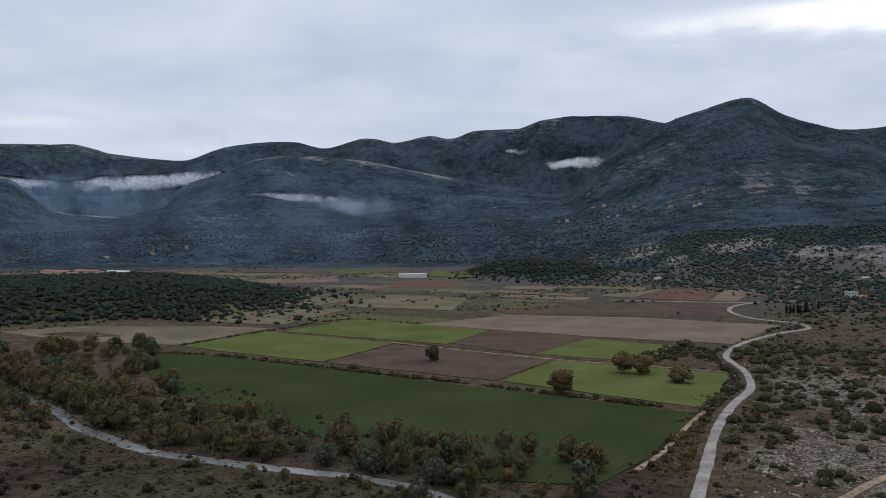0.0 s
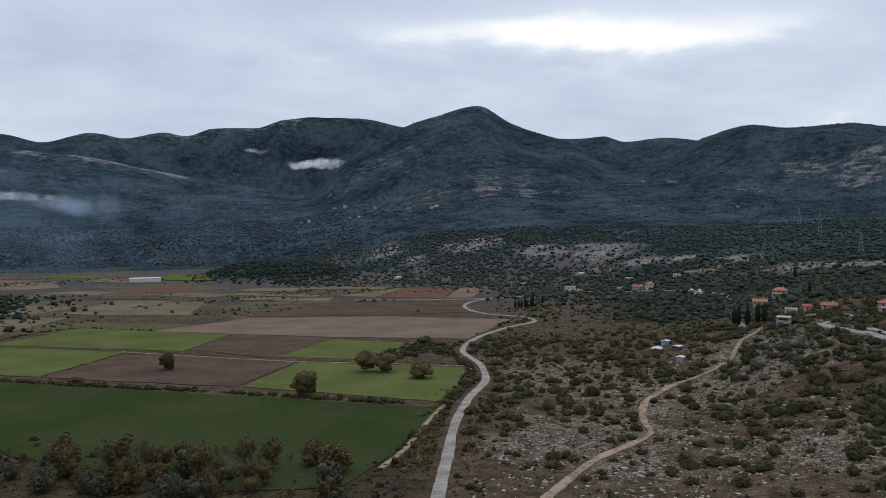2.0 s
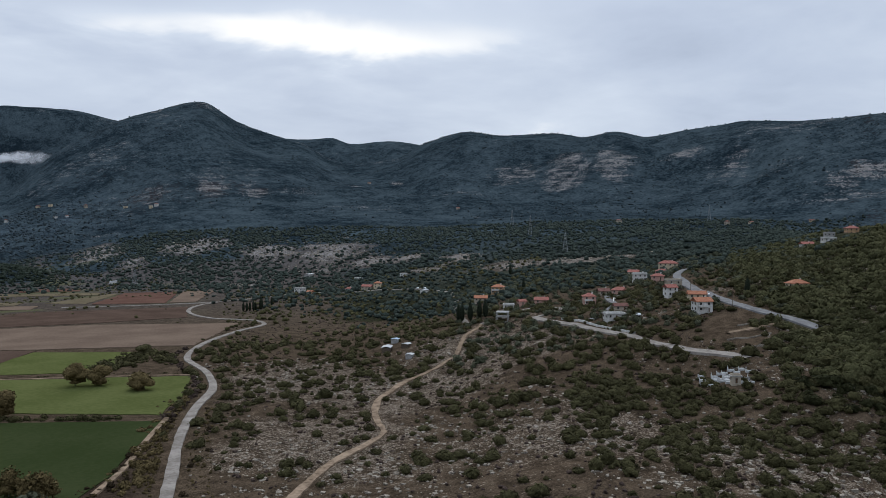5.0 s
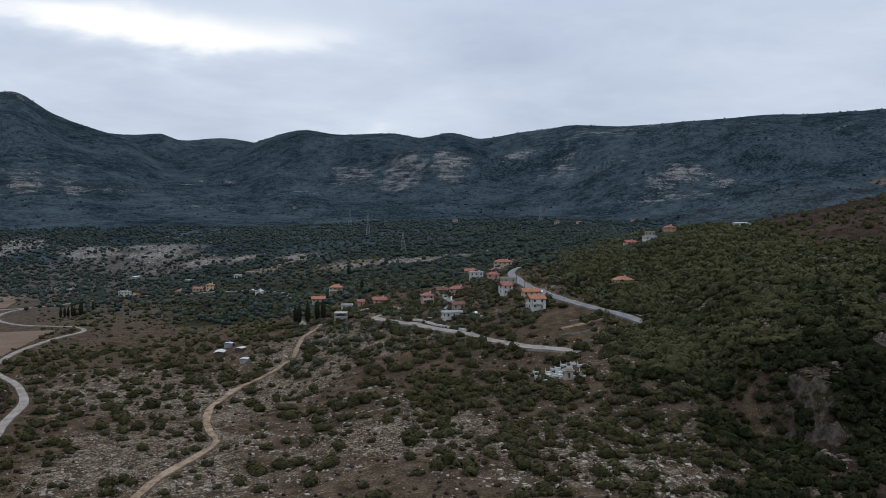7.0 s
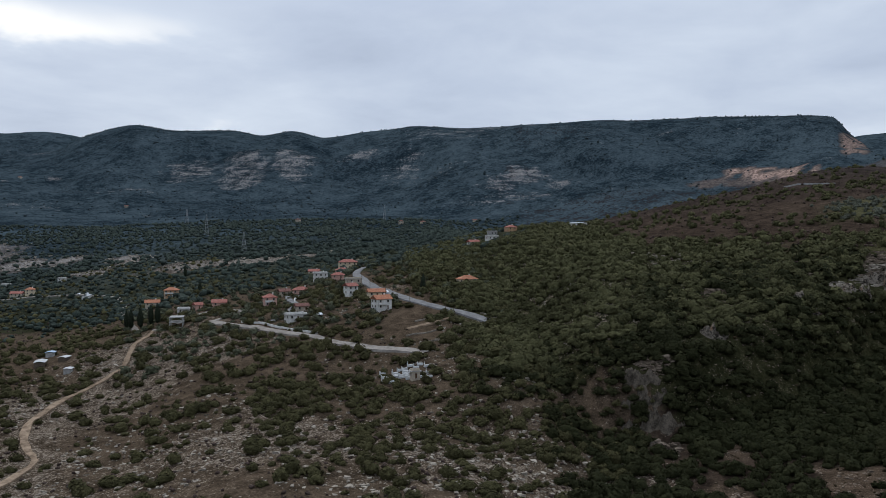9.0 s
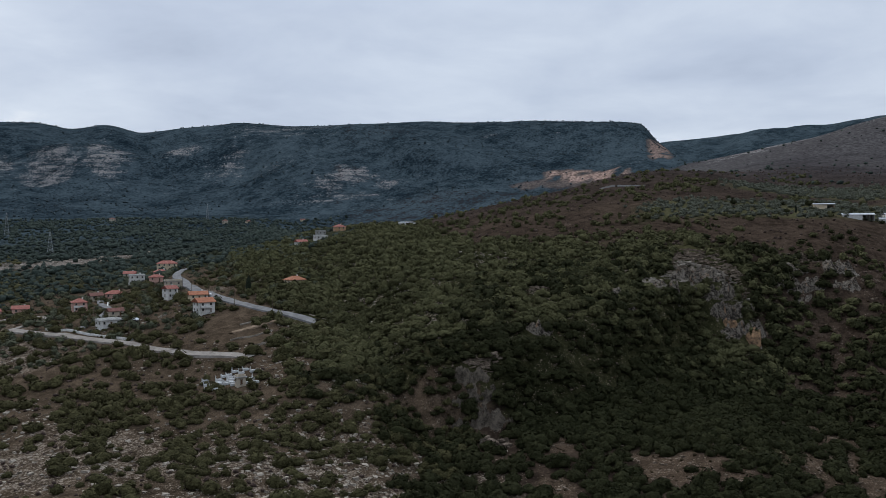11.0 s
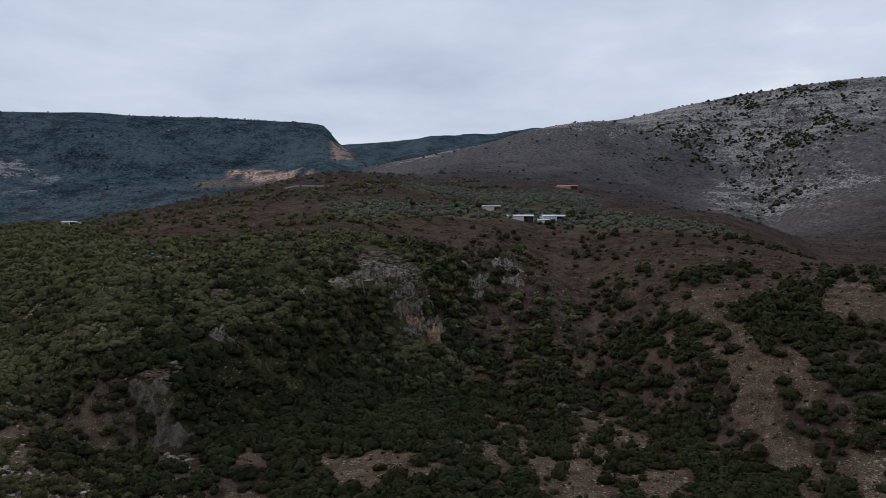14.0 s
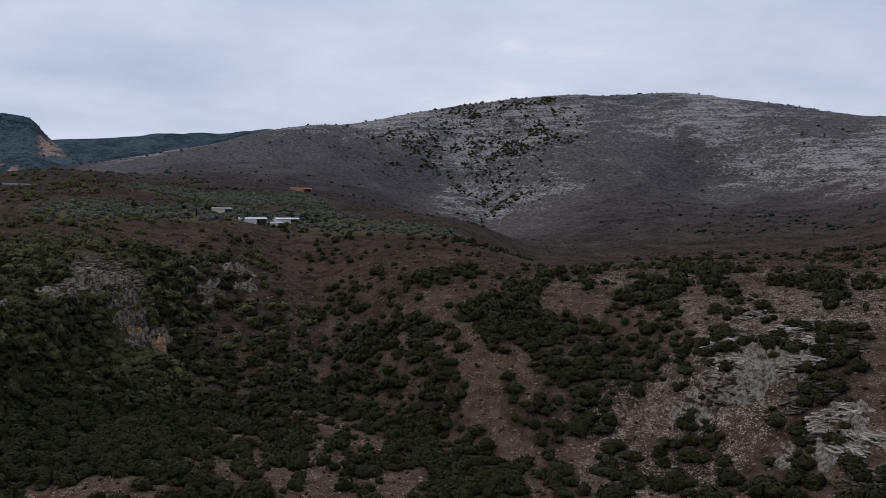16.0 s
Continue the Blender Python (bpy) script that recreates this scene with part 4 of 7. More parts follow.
# strip fields further out
frnd = random.Random(8)
TAKEN = [(-20, 678, 90), (130, 700, 150), (-245, 600, 90), (-170, 950, 60), (-150, 735, 60), (-35, 880, 95), (-130, 850, 45), (-25, 1140, 75), (-210, 1240, 90), (20, 1340, 90), (230, 990, 75), (320, 960, 80), (150, 800, 120), (-330, 880, 190), (145, 1330, 150)]
for row in range(9):
    for col in range(-6, 7):
        cx, cy = col * 82 + frnd.uniform(-22, 22) + 12 * row, 760 + row * 82 + frnd.uniform(-18, 18)
        w, d, a = frnd.uniform(30, 62), frnd.uniform(13, 30), radians(frnd.uniform(-34, -14))
        kind = frnd.choice((M_STRAW, M_STUBBLE, M_PLOUGHED, M_STUBBLE, M_STRAW, M_RUST, M_LIGHT_CROP))
        far_enough = all(math.hypot(cx - tx, cy - ty) > tr + 18 for tx, ty, tr in TAKEN)
        if not far_enough or math.degrees(math.atan2(cx, cy)) > 13 or math.degrees(math.atan2(cx, cy)) < -27 or frnd.random() < 0.2:
            continue
        TAKEN.append((cx, cy, 22))
        field([(cx + u * w * math.cos(a) - v * d * math.sin(a), cy + u * w * math.sin(a) + v * d * math.cos(a)) for u, v in ((-1, -1), (-1.06, 0.9), (0.95, 1.05), (1, -0.95))], kind, {"dry_grass": "straw-coloured strip of dry grass", "stubble": "pale brown strip of stubble", "ploughed_soil": "dark brown ploughed strip field", "red_soil": "reddish strip of bare soil", "light_green_crop": "small light green strip field"}[kind.name], lift=0.5)
ribbon("field_track", [(-34, 571), (-10, 553), (20, 531), (67, 499.5), (112, 478), (157, 455)], 1.8, M_DIRT, "narrow pale track between the fields", "track", lift=0.6)
ribbon("field_track", [(116, 366), (106, 348), (90, 318), (76, 290), (62, 268)], 2.0, M_DIRT, "narrow pale track between the fields", "track", lift=0.6)
ribbon("field_road", [(328, 869.2), (285, 876), (230, 890), (182, 905)], 4.0, M_GRAVEL, "pale straight field road", "road")
ribbon("village_lane", [(341, 440), (352, 432), (372, 434), (380, 420), (372, 395), (352, 402)], 4.0, M_GRAVEL, "pale lane between the houses", "road")
ribbon("village_lane", [(344, 345), (365, 352), (388, 368), (404, 388), (418, 402)], 3.5, M_ASPHALT, "grey lane climbing between the houses", "road", lift=0.7)
ribbon("village_lane", [(341, 455), (395, 540), (440, 600), (470, 655), (478, 715), (470, 790), (436, 880), (330, 870)], 3.6, M_GRAVEL, "pale lane along the foot of the hills", "road", wander=0.2)
ribbon("garden_path", [(338.7, 251.6), (349, 249), (358, 247), (370, 244)], 2.2, M_DIRT, "pale path across a grassy terrace", "path", lift=0.6)
# ---- plants ----
def ico(level):
    bm = bmesh.new()
    bmesh.ops.create_icosphere(bm, subdivisions=level, radius=1.0)
    v = np.array([p.co[:] for p in bm.verts])
    f = np.array([[p.index for p in q.verts] for q in bm.faces])
    bm.free()
    return v, f


def bush_shape(rng, level, leaves, leaf, squash=0.8, lumps=5, ragged=0.22):
    """A crown about 1 m in radius standing on z = 0: a lumpy core with loose sprays of leaves round it."""
    v, f = ico(level)
    c = rng.normal(size=(lumps, 3))
    c /= np.linalg.norm(c, axis=1)[:, None]
    d = (v @ c.T).max(1)
    rad = 0.72 + 0.30 * np.clip((d - 0.55) / 0.45, 0, 1) + rng.uniform(-ragged, ragged, len(v)) * 0.5
    v = v * rad[:, None]
    if leaves:
        n = rng.normal(size=(leaves, 3))
        n /= np.linalg.norm(n, axis=1)[:, None]
        n[:, 2] = np.where(n[:, 2] < -0.5, -n[:, 2], n[:, 2])
        d = (n @ c.T).max(1)
        p = n * (0.76 + 0.34 * np.clip((d - 0.55) / 0.45, 0, 1) + rng.uniform(-0.08, 0.14, leaves))[:, None]
        a = rng.normal(size=(leaves, 3))
        a -= (a * n).sum(1)[:, None] * n * 0.6
        a /= np.linalg.norm(a, axis=1)[:, None]
        b = np.cross(n, a)
        s = leaf * rng.uniform(0.6, 1.4, leaves)[:, None]
        tri = np.stack([p - a * s, p + a * s + n * s * 0.5, p + b * s * 1.2 - n * s * 0.2], 1).reshape(-1, 3)
        tri2 = np.stack([p - a * s, p - b * s * 1.1 + n * s * 0.3, p + a * s + n * s * 0.5], 1).reshape(-1, 3)
        k = len(v)
        v = np.concatenate([v, tri, tri2])
        f = np.concatenate([f, np.arange(k, k + 6 * leaves).reshape(-1, 3)])
    v[:, 2] = np.where(v[:, 2] < -0.62, -0.62, v[:, 2])
    v[:, 2] = (v[:, 2] + 0.55) * squash
    return v, f


def lobed_bush(rng, lobes, leaves, leaf, squash=0.9, level=2):
    """A crown of several rounded masses leaning on one another, about 1 m in radius, thickly set with small sprays of leaves."""
    V, F, base, masses = [], [], 0, []
    for k in range(lobes):
        a, d = rng.uniform(0, 2 * math.pi), (0.0 if k == 0 else rng.uniform(0.35, 0.70))
        size = 0.74 if k == 0 else rng.uniform(0.34, 0.54)
        c = np.array((math.cos(a) * d, math.sin(a) * d, 0.0 if k == 0 else rng.uniform(-0.02, 0.30)))
        v, f = bush_shape(rng, level if k == 0 else 1, 0, 0, squash=1.0, lumps=4, ragged=0.2)
        V.append(v * size * 0.94 + c)
        F.append(f + base)
        base += len(v)
        masses.append((c, size))
    own = rng.integers(0, 3 * lobes, leaves)
    own = np.where(own >= lobes, 0, own)
    n = rng.normal(size=(leaves, 3))
    n[:, 2] = np.abs(n[:, 2]) * 1.1 - 0.25
    n /= np.linalg.norm(n, axis=1)[:, None]
    c = np.array([masses[k][0] for k in own])
    size = np.array([masses[k][1] for k in own])[:, None]
    p = c + np.array((0, 0, 0.5)) * size + n * size * rng.uniform(0.86, 1.12, leaves)[:, None]
    a = rng.normal(size=(leaves, 3))
    a -= 0.7 * (a * n).sum(1)[:, None] * n
    a /= np.linalg.norm(a, axis=1)[:, None]
    b = np.cross(n, a)
    s = leaf * rng.uniform(0.6, 1.5, leaves)[:, None]
    V.append(np.stack([p - a * s, p + a * s + n * s * 0.4, p + b * s * 1.5 - n * s * 0.2], 1).reshape(-1, 3))
    F.append(np.arange(base, base + 3 * leaves).reshape(-1, 3))
    v = np.concatenate(V)
    v[:, 2] *= squash
    return v, np.concatenate(F)


def spray_shape(rng, leaves, leaf):
    """A loose cloud of leaf sprays, open enough to see through."""
    n = rng.normal(size=(leaves, 3))
    n /= np.linalg.norm(n, axis=1)[:, None]
    p = n * (rng.uniform(0.15, 1.0, leaves)**0.5)[:, None]
    a = rng.normal(size=(leaves, 3))
    a /= np.linalg.norm(a, axis=1)[:, None]
    b = np.cross(n, a)
    s = leaf * rng.uniform(0.6, 1.5, leaves)[:, None]
    v = np.stack([p - a * s, p + a * s, p + b * s * 1.3 + n * s * 0.4], 1).reshape(-1, 3)
    v[:, 2] += 0.55
    return v, np.arange(3 * leaves).reshape(-1, 3)


def scatter(name, shapes, pos, size, rng, material, label, category="", stretch=0.25, tone=None, hard=False):
    """One mesh of many plants or stones: a shape, turned and scaled, at each place."""
    n = len(pos)
    kind = rng.integers(0, len(shapes), n)
    turn = rng.uniform(0, 2 * math.pi, n)
    tone = rng.uniform(0, 1, n) if tone is None else tone
    V, F, T, base = [], [], [], 0
    for k, (v, f) in enumerate(shapes):
        m = kind == k
        if not m.any():
            continue
        c, s = np.cos(turn[m])[:, None], np.sin(turn[m])[:, None]
        sx = size[m][:, None] * rng.uniform(1 - stretch, 1 + stretch, (m.sum(), 1))
        sy = size[m][:, None] * rng.uniform(1 - stretch, 1 + stretch, (m.sum(), 1))
        sz = size[m][:, None] * rng.uniform(1 - stretch, 1 + stretch * 0.6, (m.sum(), 1))
        vx, vy, vz = v[None, :, 0] * sx, v[None, :, 1] * sy, v[None, :, 2] * sz
        w = np.stack([vx * c - vy * s + pos[m][:, 0:1], vx * s + vy * c + pos[m][:, 1:2], vz + pos[m][:, 2:3]], -1)
        V.append(w.reshape(-1, 3))
        F.append((f[None] + base + np.arange(m.sum())[:, None, None] * len(v)).reshape(-1, 3))
        T.append(np.repeat(tone[m], len(v)))
        base += m.sum() * len(v)
    me = mesh_of(name, np.concatenate(V), np.concatenate(F), material, flat=hard)
    att = me.attributes.new("tone", "FLOAT", "POINT")
    att.data.foreach_set("value", np.concatenate(T).astype(np.float32))
    return tagged(new(name, me), label, category or name.replace("_", " "), kind="stuff")


WAYS = [(ROAD, 4.5), (TRACK, 3.6)]
FIELD_HULL = [(-184.6, 494.7), (-172.3, 551.7), (-120.5, 632), (-68.9, 711.7), (58.6, 749.7), (170.6, 732.4), (272, 674.1), (174, 530), (150, 440), (109.5, 355.5), (73.7, 289.8), (50, 265), (-20, 310), (-90, 395)]
ROADS_EXTRA = [([(352, 402), (341.9, 374.6), (331.8, 332.7), (323.1, 288.9), (313.4, 246.7), (310.3, 221.7)], 4.0),
               ([(370.5, 221.2), (377.4, 244.9), (384.8, 274), (412.5, 321.2), (470.5, 381.9), (500.9, 411.2), (535.6, 430.3)], 5.5)]
CLEARINGS = [(598, 368, 12), (584, 358, 14), (604, 354, 12), (590, 344, 12), (664, 369, 13), (646, 358, 13), (640, 374, 11), (622, 362, 13), (628, 348, 12), (466, 58, 10), (450, 38, 7), (474, 44, 9), (482, 60, 8), (458, 27, 4), (508, 3, 5), (314, 124, 6), (298, 108, 5), (304, 116, 6), (446, 46, 7), (446, 34, 7), (452, 58, 7), (444, 64, 6), (434, 75, 5), (424, 82, 4), (456, 26, 5), (496, -14, 7), (490, 4, 6), (500, -20, 5), (348, 112, 5), (392, 90, 5), (460, 48, 6), (396, 122, 5), (439, 90, 6), (-432, 935, 30), (-405, 935, 30), (-385, 955, 26), (-420, 905, 22), (342, 250, 13), (352, 262, 12), (334, 240, 9), (366, 266, 14), (286, 214, 8), (276, 205, 5), (281, 448, 14), (395, 372, 7), (345, 300, 6)]  # x, y, radius kept free of plants


def free_ground(x, y):
    ok = ~inside(x, y, FIELD_HULL)
    for ctrl, w in WAYS + ROADS_EXTRA:
        p = curve_points(ctrl, 2.5)
        near = np.full(len(x), 1e9)
        for a in range(0, len(p), 40):
            d = (x[:, None] - p[None, a:a + 40, 0])**2 + (y[:, None] - p[None, a:a + 40, 1])**2
            near = np.minimum(near, d.min(1))
        ok &= near > w * w
    for cx, cy, rad in CLEARINGS:
        ok &= (x - cx)**2 + (y - cy)**2 > rad * rad
    return ok


def places(rng, per_m2, az0, az1, r0, r1, chance):
    """Random places in a sector, kept with the chance that a function of bearing, distance and place gives."""
    n = int(per_m2 * math.radians(az1 - az0) * 0.5 * (r1**2 - r0**2))
    r = np.sqrt(rng.uniform(r0**2, r1**2, n))
    a = rng.uniform(az0, az1, n)
    x, y = np.sin(np.radians(a)) * r, np.cos(np.radians(a)) * r
    keep = (rng.uniform(0, 1, n) < chance(a, r, x, y))
    x, y = x[keep], y[keep]
    keep = free_ground(x, y)
    x, y = x[keep], y[keep]
    return np.column_stack([x, y, height(x, y) - 0.1])


def clumps(x, y, scale, low, high, seed):
    return smooth(low, high, fbm(x / scale, y / scale, seed, 3))


# ---- scrub and woods ----
rng = np.random.default_rng(5)
NEAR_BUSH = [lobed_bush(rng, 3, 100, 0.155, squash=0.95) for _ in range(5)] + [lobed_bush(rng, 4, 110, 0.145, squash=0.8) for _ in range(5)]
MID_BUSH = [lobed_bush(rng, 2, 40, 0.22, squash=0.95, level=1) for _ in range(6)]
FAR_BUSH = [bush_shape(rng, 1, 0, 0, lumps=3, ragged=0.5) for _ in range(5)]


def size_of(n, low, high, skew=2.0):
    return low + (high - low) * rng.uniform(0, 1, n)**skew


# karst slope: separate bushes on bare ground, thicker towards the village
p = places(rng, 0.030, 17, 60, 205, 600, lambda a, r, x, y: smooth(0, 4, a - 15 - (520 - r) * 0.004) * np.clip(0.08 + 0.55 * clumps(x, y, 32, 0.46, 0.58, 81) + 0.45 * smooth(300, 420, r) * clumps(x, y, 55, 0.38, 0.52, 82) + 0.5 * smooth(42, 52, a) * smooth(262, 300, r), 0, 0.85))
own = np.nonzero((np.hypot(p[:, 0], p[:, 1]) < 330) & (np.degrees(np.arctan2(p[:, 0], p[:, 1])) > 22))[0][:270]
SHRUBS = []
for v, f in NEAR_BUSH:
    me = mesh_of("shrub", v, f, M_MAQUIS, flat=False)
    me.attributes.new("tone", "FLOAT", "POINT").data.foreach_set("value", np.full(len(v), rng.uniform(0.2, 0.8), np.float32))
    SHRUBS.append(me)
for k in own:
    ob = new("shrub", SHRUBS[k % len(SHRUBS)])
    s = 0.9 + 2.7 * rng.uniform()**1.6
    ob.matrix_basis = pose(*p[k], 0, 0, rng.uniform(0, 360)) @ Matrix.Diagonal((s * rng.uniform(0.85, 1.25), s * rng.uniform(0.85, 1.25), s * rng.uniform(0.75, 1.0), 1))
    tagged(ob, "small rounded green shrub on stony ground" if s < 2 else "large spreading dark green shrub on stony ground", "shrub", group="shrubs of the rocky slope")
p = np.delete(p, own, axis=0)
scatter("karst_bushes", NEAR_BUSH, p, size_of(len(p), 1.0, 3.9, 1.6), rng, M_MAQUIS, "dark green rounded bushes on rocky ground", "bushes")
p = places(rng, 0.034, 15, 64, 200, 720, lambda a, r, x, y: smooth(0, 5, a - 15 - (520 - r) * 0.004) * 0.7)
scatter("dry_shrubs", FAR_BUSH, p, size_of(len(p), 0.4, 1.1), rng, M_DRY, "low brown and grey dry shrubs among stones", "shrubs")
p = places(rng, 0.064, 43, 69, 240, 352, lambda a, r, x, y: 0.9 * clumps(x, y, 26, 0.40, 0.50, 83) * (0.35 + 0.65 * smooth(268, 292, r)))
scatter("slope_wood", NEAR_BUSH, p, size_of(len(p), 1.3, 3.4), rng, M_MAQUIS, "dense olive-green bushes below the village", "bushes")
# wooded spur and plateau
p = places(rng, 0.085, 54, 96, 300, 860, lambda a, r, x, y: spur_wood_edge(x, y) * (0.45 + 0.55 * clumps(x, y, 30, 0.36, 0.48, 85)) * (1 - 0.35 * smooth(430, 560, r)))
p_far = p[np.hypot(p[:, 0], p[:, 1]) > 455]
scatter("plateau_wood", MID_BUSH, p_far, size_of(len(p_far), 1.5, 4.4, 1.3), rng, M_LIT_OAK, "green oak wood running up to the plateau", "woodland")
p = p[np.hypot(p[:, 0], p[:, 1]) <= 455]
# lower slope gets the shade-coloured leaves, the spur's top the light-coloured ones
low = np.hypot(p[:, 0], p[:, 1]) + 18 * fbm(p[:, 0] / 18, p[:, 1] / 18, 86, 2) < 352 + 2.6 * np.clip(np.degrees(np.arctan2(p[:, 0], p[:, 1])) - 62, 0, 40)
scatter("slope_oaks", NEAR_BUSH, p[low], size_of(low.sum(), 2.0, 4.4, 1.5), rng, M_SHADED_OAK, "oak wood on a steep slope in a shaded leaf colour", "woodland")
p = p[~low]
scatter("spur_wood", NEAR_BUSH, p, size_of(len(p), 1.8, 4.6, 1.5), rng, M_LIT_OAK, "dense green oak and mastic wood covering a spur", "woodland", tone=np.clip(0.75 * smooth(0.38, 0.62, fbm(p[:, 0] / 16, p[:, 1] / 16, 102, 3)) + rng.uniform(-0.1, 0.35, len(p)), 0, 1))
# bowl below the crags
p = places(rng, 0.074, 62, 128, 215, 560, lambda a, r, x, y: (1 - smooth(0, 70, r - 345 - 125 * smooth(62, 84, a) + 55 * smooth(95, 120, a))) * (0.04 + 0.96 * (1 - open_bowl(x, y))) * (1 - 0.35 * smooth(100, 118, a)))
# the hollow's dimness is put into the leaf colour of these bushes
near = np.hypot(p[:, 0], p[:, 1]) < 385
scatter("bowl_scrub", NEAR_BUSH, p[near], size_of(near.sum(), 1.5, 4.2, 1.2), rng, M_SHADED_OAK, "dark evergreen bushes filling a hollow of brown soil", "bushes")
scatter("upper_bowl_scrub", MID_BUSH, p[~near], size_of((~near).sum(), 1.5, 4.8, 1.3), rng, M_SHADED_OAK, "dark evergreen bushes climbing out of a hollow", "bushes")
p = places(rng, 0.020, 84, 140, 330, 700, lambda a, r, x, y: 0.06 + 0.75 * clumps(x, y, 38, 0.50, 0.59, 88))
scatter("slope_bushes", MID_BUSH, p, size_of(len(p), 1.0, 3.6), rng, M_SHADED_OAK, "scattered dark bushes on a stony slope", "bushes")
p = places(rng, 0.010, 66, 138, 420, 1250, lambda a, r, x, y: 0.3 + 0.7 * clumps(x, y, 60, 0.4, 0.6, 90))
scatter("plateau_heath", FAR_BUSH, p, size_of(len(p), 0.5, 1.5), rng, M_DRY, "low brown heath on a dry plateau", "heath")
p = places(rng, 0.045, 61, 130, 215, 560, lambda a, r, x, y: 0.25 + 0.5 * open_bowl(x, y))
scatter("bowl_heath", FAR_BUSH, p, size_of(len(p), 0.35, 1.0), rng, M_BANK, "low brown heath between evergreen bushes", "heath")
p = places(rng, 0.018, 60, 94, 520, 1100, lambda a, r, x, y: (1 - spur_wood_edge(x, y)) * (1 - grove(x, y)) * (0.05 + 0.9 * clumps(x, y, 45, 0.47, 0.58, 89)) * (1 - 0.7 * smooth(680, 900, r)))
scatter("moor_bushes", MID_BUSH, p, size_of(len(p), 1.0, 3.6, 1.5), rng, M_LIT_OAK, "scattered green bushes at the edge of a brown moor", "bushes")
# rough land between the road and the hills
p = places(rng, 0.017, 21, 42, 540, 1060, lambda a, r, x, y: 0.25 + 0.75 * clumps(x, y, 45, 0.42, 0.55, 101))
scatter("lane_bushes", FAR_BUSH, p, size_of(len(p), 0.8, 3.2), rng, M_MAQUIS, "olive-green bushes and small trees beside lanes", "bushes")
# olive grove round the sheds
p = places(rng, 0.050, 76, 110, 560, 960, lambda a, r, x, y: grove(x, y) * (0.5 + 0.5 * clumps(x, y, 60, 0.36, 0.46, 95)))
scatter("olive_grove", MID_BUSH, p, size_of(len(p), 1.8, 2.9), rng, M_GROVE, "grey-green olive grove round farm sheds", "olive grove")
# village gardens
p = places(rng, 0.016, 36, 60, 440, 780, lambda a, r, x, y: 0.9 * (1 - 0.7 * smooth(56, 60, a) * (1 - smooth(500, 560, r))))
scatter("village_trees", MID_BUSH, p, size_of(len(p), 1.2, 3.9), rng, M_OLIVE, "olive and fruit trees between the houses", "trees")
p = places(rng, 0.006, 40, 60, 330, 700, lambda a, r, x, y: 0.8 * clumps(x, y, 30, 0.42, 0.55, 107) * smooth(330, 370, r))
scatter("garden_trees", NEAR_BUSH, p, size_of(len(p), 2.4, 4.6, 1.2), rng, M_MAQUIS, "dark rounded trees in the village gardens", "trees")
# woods of the foothills
p = places(rng, 0.021, 14, 62, 640, 1700, lambda a, r, x, y: (1 - 0.9 * bench_rock(x, y)) * smooth(0, 260, r - 1130 + 36 * (a - 14)) * (0.45 + 0.55 * clumps(x, y, 80, 0.4, 0.55, 91)))
scatter("foothill_wood", FAR_BUSH, p, size_of(len(p), 1.4, 4.2, 1.4), rng, M_HAZED_FOOTHILL, "dark green wood and olive belts on low hills", "woodland")
p = places(rng, 0.080, -31, 15, 680, 1500, lambda a, r, x, y: np.clip(np.exp(-(((a + 23) * 0.0175 * 900 / 190)**2 + ((r - 900) / 215)**2)**2) * 1.6 + np.exp(-(((a - 6.3) / 4.4)**2 + ((r - 1330) / 110)**2)**2) * 1.5, 0, 1) * (0.6 + 0.4 * clumps(x, y, 50, 0.4, 0.5, 92)))
scatter("mound_wood", FAR_BUSH, p, size_of(len(p), 1.8, 4.0), rng, M_MOUND_WOOD, "dark wood on a low mound in the valley", "woodland")
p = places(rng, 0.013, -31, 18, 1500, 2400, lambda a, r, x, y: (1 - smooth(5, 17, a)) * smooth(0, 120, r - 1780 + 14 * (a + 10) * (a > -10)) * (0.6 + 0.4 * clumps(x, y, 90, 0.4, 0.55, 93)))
scatter("valley_edge_wood", FAR_BUSH, p, size_of(len(p), 1.6, 4.2), rng, M_HAZED_WOOD, "dark wood at the far edge of the valley", "woodland")
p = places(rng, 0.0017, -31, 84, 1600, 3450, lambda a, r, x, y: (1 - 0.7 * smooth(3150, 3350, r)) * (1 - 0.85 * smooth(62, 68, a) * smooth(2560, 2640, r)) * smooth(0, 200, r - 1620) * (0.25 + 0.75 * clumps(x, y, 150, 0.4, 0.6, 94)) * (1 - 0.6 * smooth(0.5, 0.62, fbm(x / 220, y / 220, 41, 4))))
scatter("mountain_scrub", FAR_BUSH, p, size_of(len(p), 1.5, 3.8), rng, M_HAZED_WOOD, "dark evergreen scrub over mountain slopes", "scrub")
p = places(rng, 0.0060, 84, 139, 900, 2050, lambda a, r, x, y: 0.03 + 0.25 * clumps(x, y, 130, 0.58, 0.68, 96) + (1.4 * np.exp(-((a - 111) / 2.4)**2) * band(r, 1330, 1400, 1780, 1880) + 1.5 * np.exp(-((a - 105.5) / 3.0)**2) * band(r, 1480, 1540, 1700, 1780) + 1.3 * smooth(1800, 1860, r) * (0.3 + 0.7 * (1 - smooth(92, 108, a))) + 0.8 * np.exp(-((a - 132) / 6)**2) * band(r, 700, 800, 1000, 1150)) * clumps(x, y, 50, 0.42, 0.54, 99))
scatter("hill_bushes", FAR_BUSH, p, size_of(len(p), 1.3, 4.0), rng, M_HAZED_FOOTHILL, "scattered dark bushes on a bare limestone hill", "bushes")
